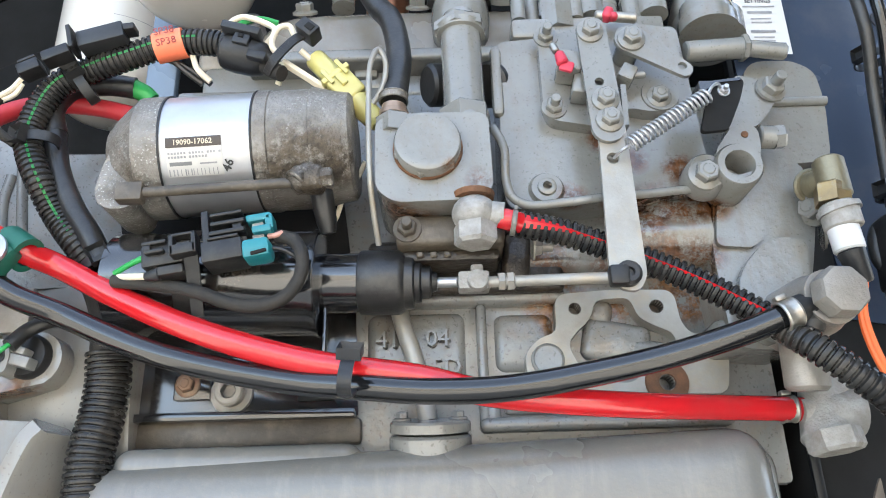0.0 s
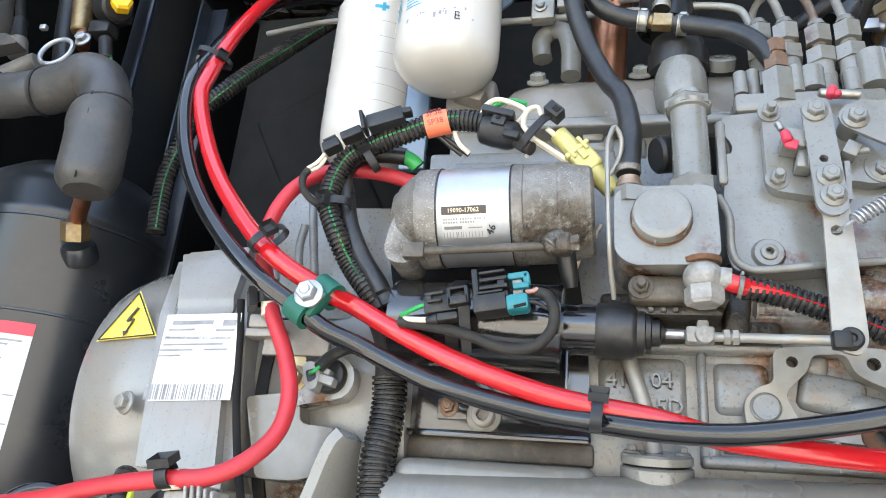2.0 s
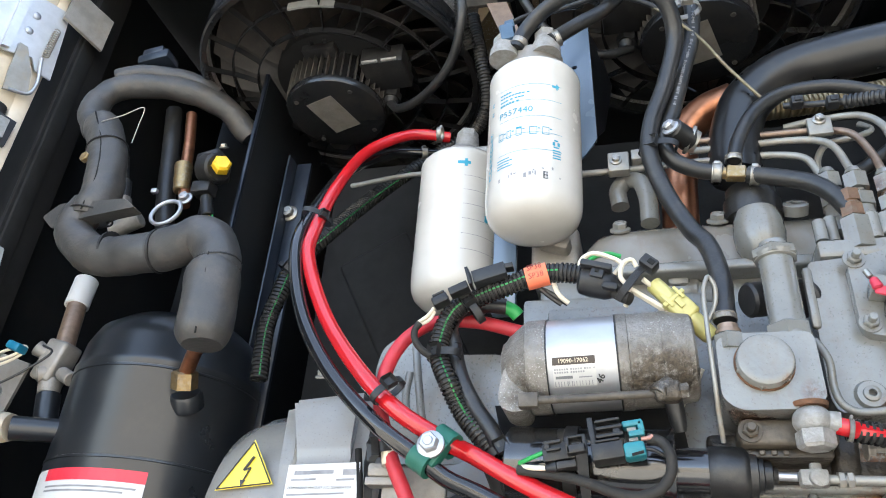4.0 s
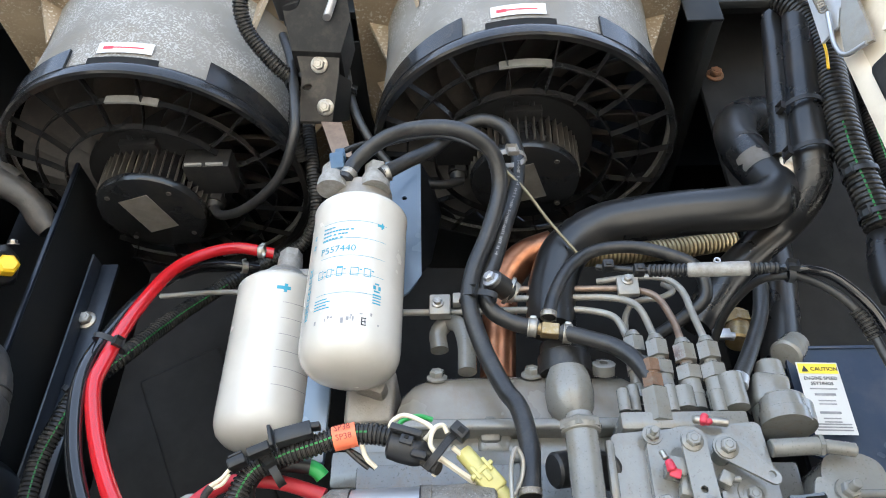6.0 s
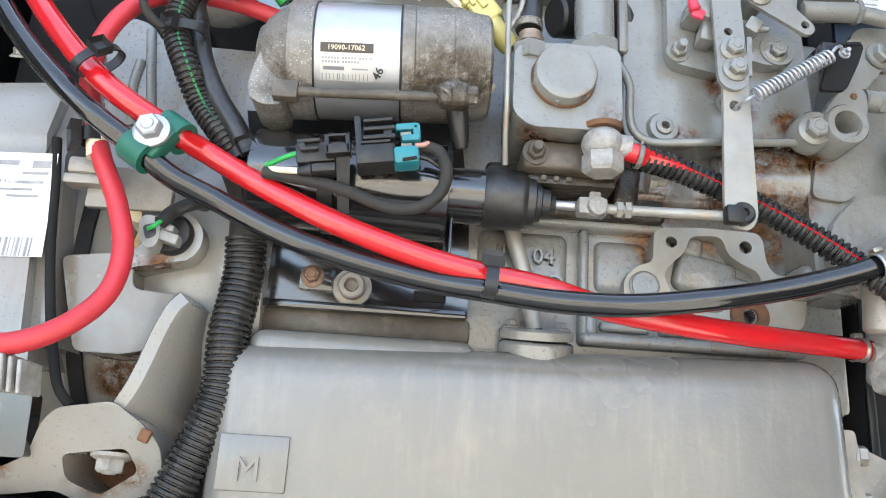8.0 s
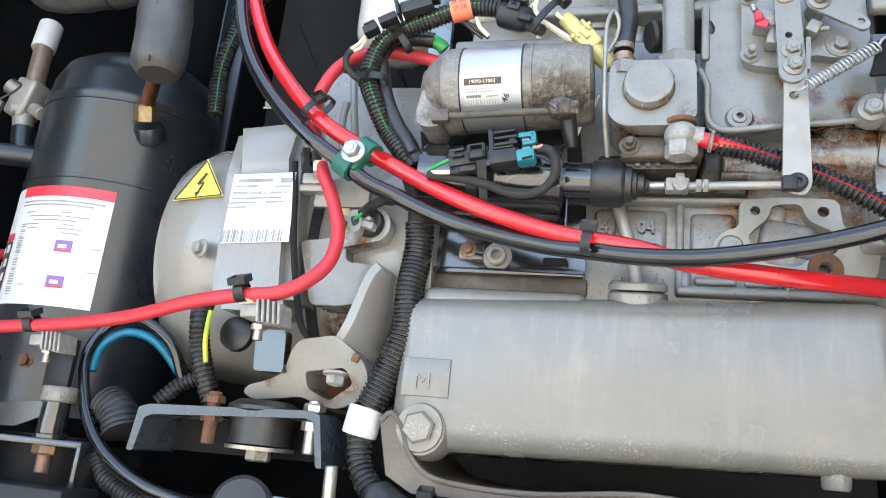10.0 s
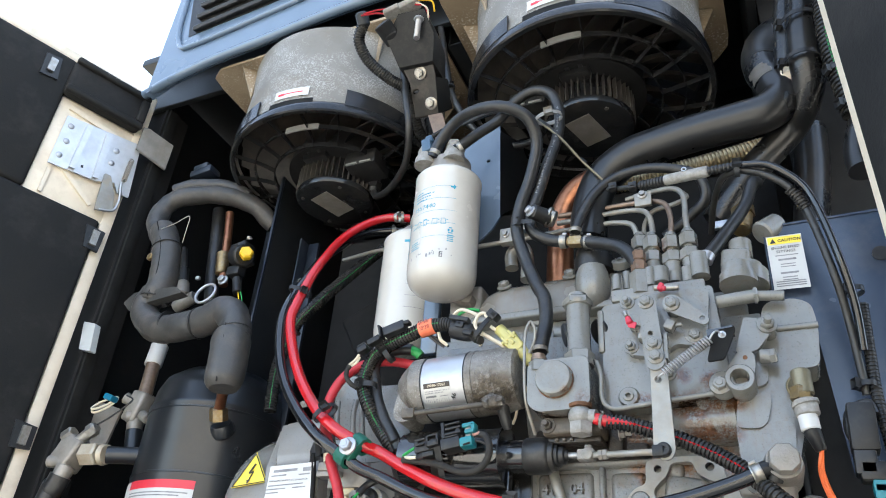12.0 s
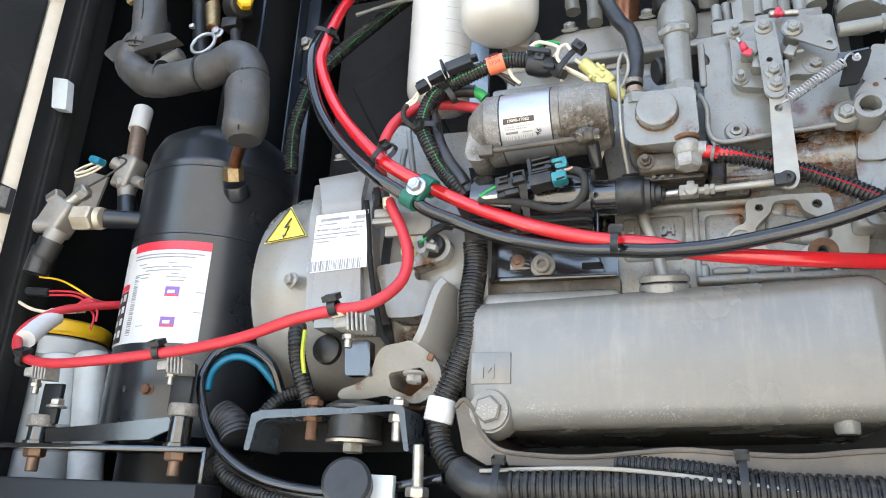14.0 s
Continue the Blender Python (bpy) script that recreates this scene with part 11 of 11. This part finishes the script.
# ---- low left: canister, brackets, wires ----
can = thing("dryer_canister", "pale grey canister with yellow ring", "canister", (-0.782, 0.600, 1.637))
cc = V((-0.826, 0.600, 1.778))
bm = B()
lathe(bm, (cc.x, cc.y, 1.53), (0, 0, 1), [(0, 0.060), (0.02, 0.066), (cc.z - 1.590, 0.066), (cc.z - 1.580, 0.067), (cc.z - 1.574, 0.076), (cc.z - 1.568, 0.077), (cc.z - 1.550, 0.077), (cc.z - 1.545, 0.066)], 48)
part("body", bm, CANISTER, can)
bm = B()
lathe(bm, (cc.x, cc.y, cc.z - 0.014), (0, 0, 1), [(0, 0.070), (0.004, 0.0735), (0.020, 0.0735), (0.024, 0.066), (0.026, 0.0)], 48, cap=False)
part("yellow_ring", bm, YELLOW, can, "yellow plastic lid ring")
bm = B()
rod(bm, (-0.717, 0.560, 1.737), (-0.687, 0.560, 1.563), 0.022, None, 26, 0.003)
rod(bm, (-0.760, 0.550, 1.732), (-0.747, 0.550, 1.632), 0.026, None, 26, 0.003)
part("side_pipe", bm, CANISTER, can)
ws = thing("loose_wires", "loose red, yellow and white wires by the canister", "wire", (-0.720, 0.500, 1.798))
for pts, mt, rr in (([(-0.752, 0.490, 1.808), (-0.708, 0.495, 1.806), (-0.677, 0.500, 1.796), (-0.647, 0.520, 1.789)], RED_CABLE, .0016), ([(-0.742, 0.490, 1.802), (-0.702, 0.495, 1.800), (-0.680, 0.500, 1.789)], RED_CABLE, .0016), ([(-0.767, 0.490, 1.829), (-0.732, 0.495, 1.823), (-0.677, 0.500, 1.796)], YELLOW, .0014), ([(-0.788, 0.480, 1.794), (-0.758, 0.485, 1.781), (-0.715, 0.490, 1.777), (-0.687, 0.500, 1.780)], WHITE_WIRE, .0022), ([(-0.803, 0.490, 1.811), (-0.745, 0.492, 1.806)], GREY_PLASTIC, .0062), ([(-0.684, 0.495, 1.786), (-0.661, 0.490, 1.770), (-0.660, 0.488, 1.751)], RED_CABLE, .0014), ([(-0.676, 0.494, 1.787), (-0.657, 0.490, 1.776), (-0.654, 0.488, 1.762)], RED_CABLE, .0014), ([(-0.694, 0.492, 1.781), (-0.675, 0.492, 1.790), (-0.664, 0.496, 1.781)], RED_CABLE, .006)):
    part("wire", tube(B(), pts, rr, 8), mt, ws)
sh = thing("tank_shelf", "black steel shelf with folded end and nuts", "shelf", (-0.526, 0.400, 1.595))
SZ = (-0.500, 0.385, 1.599)[2]
bm = B()
xl, xr = -0.80, (-0.388, 0.385, 1.605)[0]
span(bm, (xl, 0.385, SZ - 0.003), (xr, 0.435, SZ + 0.003), 0.002)
span(bm, (xr - 0.006, 0.385, SZ - 0.048), (xr, 0.47, SZ + 0.002), 0.002)
part("shelf_plate", bm, BLACK_ENAMEL, sh)
bm = B()
slab(bm, round_outline([(-0.608, 0.400, 1.618), (-0.534, 0.400, 1.624), (-0.449, 0.400, 1.632), (-0.442, 0.400, 1.621), (-0.471, 0.400, 1.609), (-0.605, 0.400, 1.604)], 0.002), 0.03)
part("cross_bar", bm, BLACK_ENAMEL, sh)
for pt, pb, px in (((-0.614, 0.405, 1.662), (-0.611, 0.405, 1.630), 0), ((-0.441, 0.400, 1.681), (-0.435, 0.400, 1.643), 0)):
    bm = B()
    box(bm, (V(pt) + V(pb)) / 2, (0.026, 0.006, abs(pt[2] - pb[2]) + 0.012), 0.001)
    part("upright", bm, SHEET_BLACK, sh)
for p in ((-0.621, 0.405, 1.630), (-0.433, 0.400, 1.642)):
    bm = B()
    h = p[2] - SZ
    lathe(bm, (p[0], p[1], SZ + 0.003), (0, 0, 1), [(0, 0.0150), (0.003, 0.0150), (0.004, 0.0120), (h - 0.012, 0.0112)], 26)
    part("spacer", bm, BLACK_ENAMEL, sh, "black spacer sleeve")
    bm = B()
    lathe(bm, (p[0], p[1], SZ + h - 0.010), (0, 0, 1), [(0, 0.0130), (0.001, 0.0148), (0.012, 0.0148), (0.0135, 0.0135)], 26)
    part("collar", bm, CAST, sh, "dull zinc collar")
    bm = B()
    hexa(bm, (p[0], p[1], SZ - 0.003), (0, 0, -1), 0.0115, 0.008)
    rod(bm, (p[0], p[1], SZ - 0.003), (p[0], p[1], SZ - 0.026), 0.0065, None, 14, 0.001)
    part("nut", bm, RUST_BRONZE, sh, "rust-tinted nut and bolt end")
bolt(sh, (-0.599, 0.400, 1.641), (0, 0, 1), 0.0075, ZINC)
bolt(tank, (-0.568, 0.468, 1.671), (-0.3, -1, 0), 0.005, TANK_PAINT)
bolt(tank, (-0.536, 0.466, 1.671), (0, -1, 0), 0.006, RUSTY)
bm = B()
span(bm, (-0.86, 0.355, 1.44), ((-0.372, 0.360, 1.565)[0], 0.40, (-0.470, 0.360, 1.566)[2]), 0.003)
whole("front_rail", bm, SHEET_BLACK, "black steel rail along the compartment front", "rail")
# ---- divider sheets ----
bm = B()
xd = (-0.505, 0.540, 2.223)[0]
span(bm, (xd - 0.002, 0.54, 1.75), (xd + 0.002, 0.895, 2.42), 0.0008)
dv = thing("divider_sheet", "black divider sheet with blue edge beside the tank", "divider", (xd, 0.7, 1.75))
part("sheet", bm, SHEET_BLACK, dv)
part("folded_edge", span(B(), (xd - 0.0025, 0.534, 1.75), (xd + 0.0025, 0.5398, 2.42), 0.0008), SHEET_BLUE, dv)
bm = B()
xs = (-0.455, 0.590, 2.218)[0]
span(bm, (xs - 0.009, 0.592, 1.90), (xs + 0.012, 0.598, 2.30), 0.001)
span(bm, (xs - 0.012, 0.570, 1.90), (xs - 0.009, 0.598, 2.30), 0.001)
ag = whole("angle_strip", bm, SHEET_BLUE, "blue-black folded steel upright with a bolt", "upright")
bolt(ag, (-0.460, 0.592, 2.219), (0, -1, 0), 0.008, ZINC)
bm = B()
span(bm, (xs + 0.03, 0.64, 1.80), (0.30, 0.66, 2.32), 0.004)
cowl = thing("radiator_cowl", "black moulded cowl with raised panel behind the filters", "cowl", (xs + 0.2, 0.65, 1.80))
part("cowl_sheet", bm, MATT_BLACK, cowl)
part("raised_panel", box(B(), (xs + 0.16, 0.642, 2.07), (0.10, 0.012, 0.26), 0.005, 3, (0, -28, 0)), MATT_BLACK, cowl)
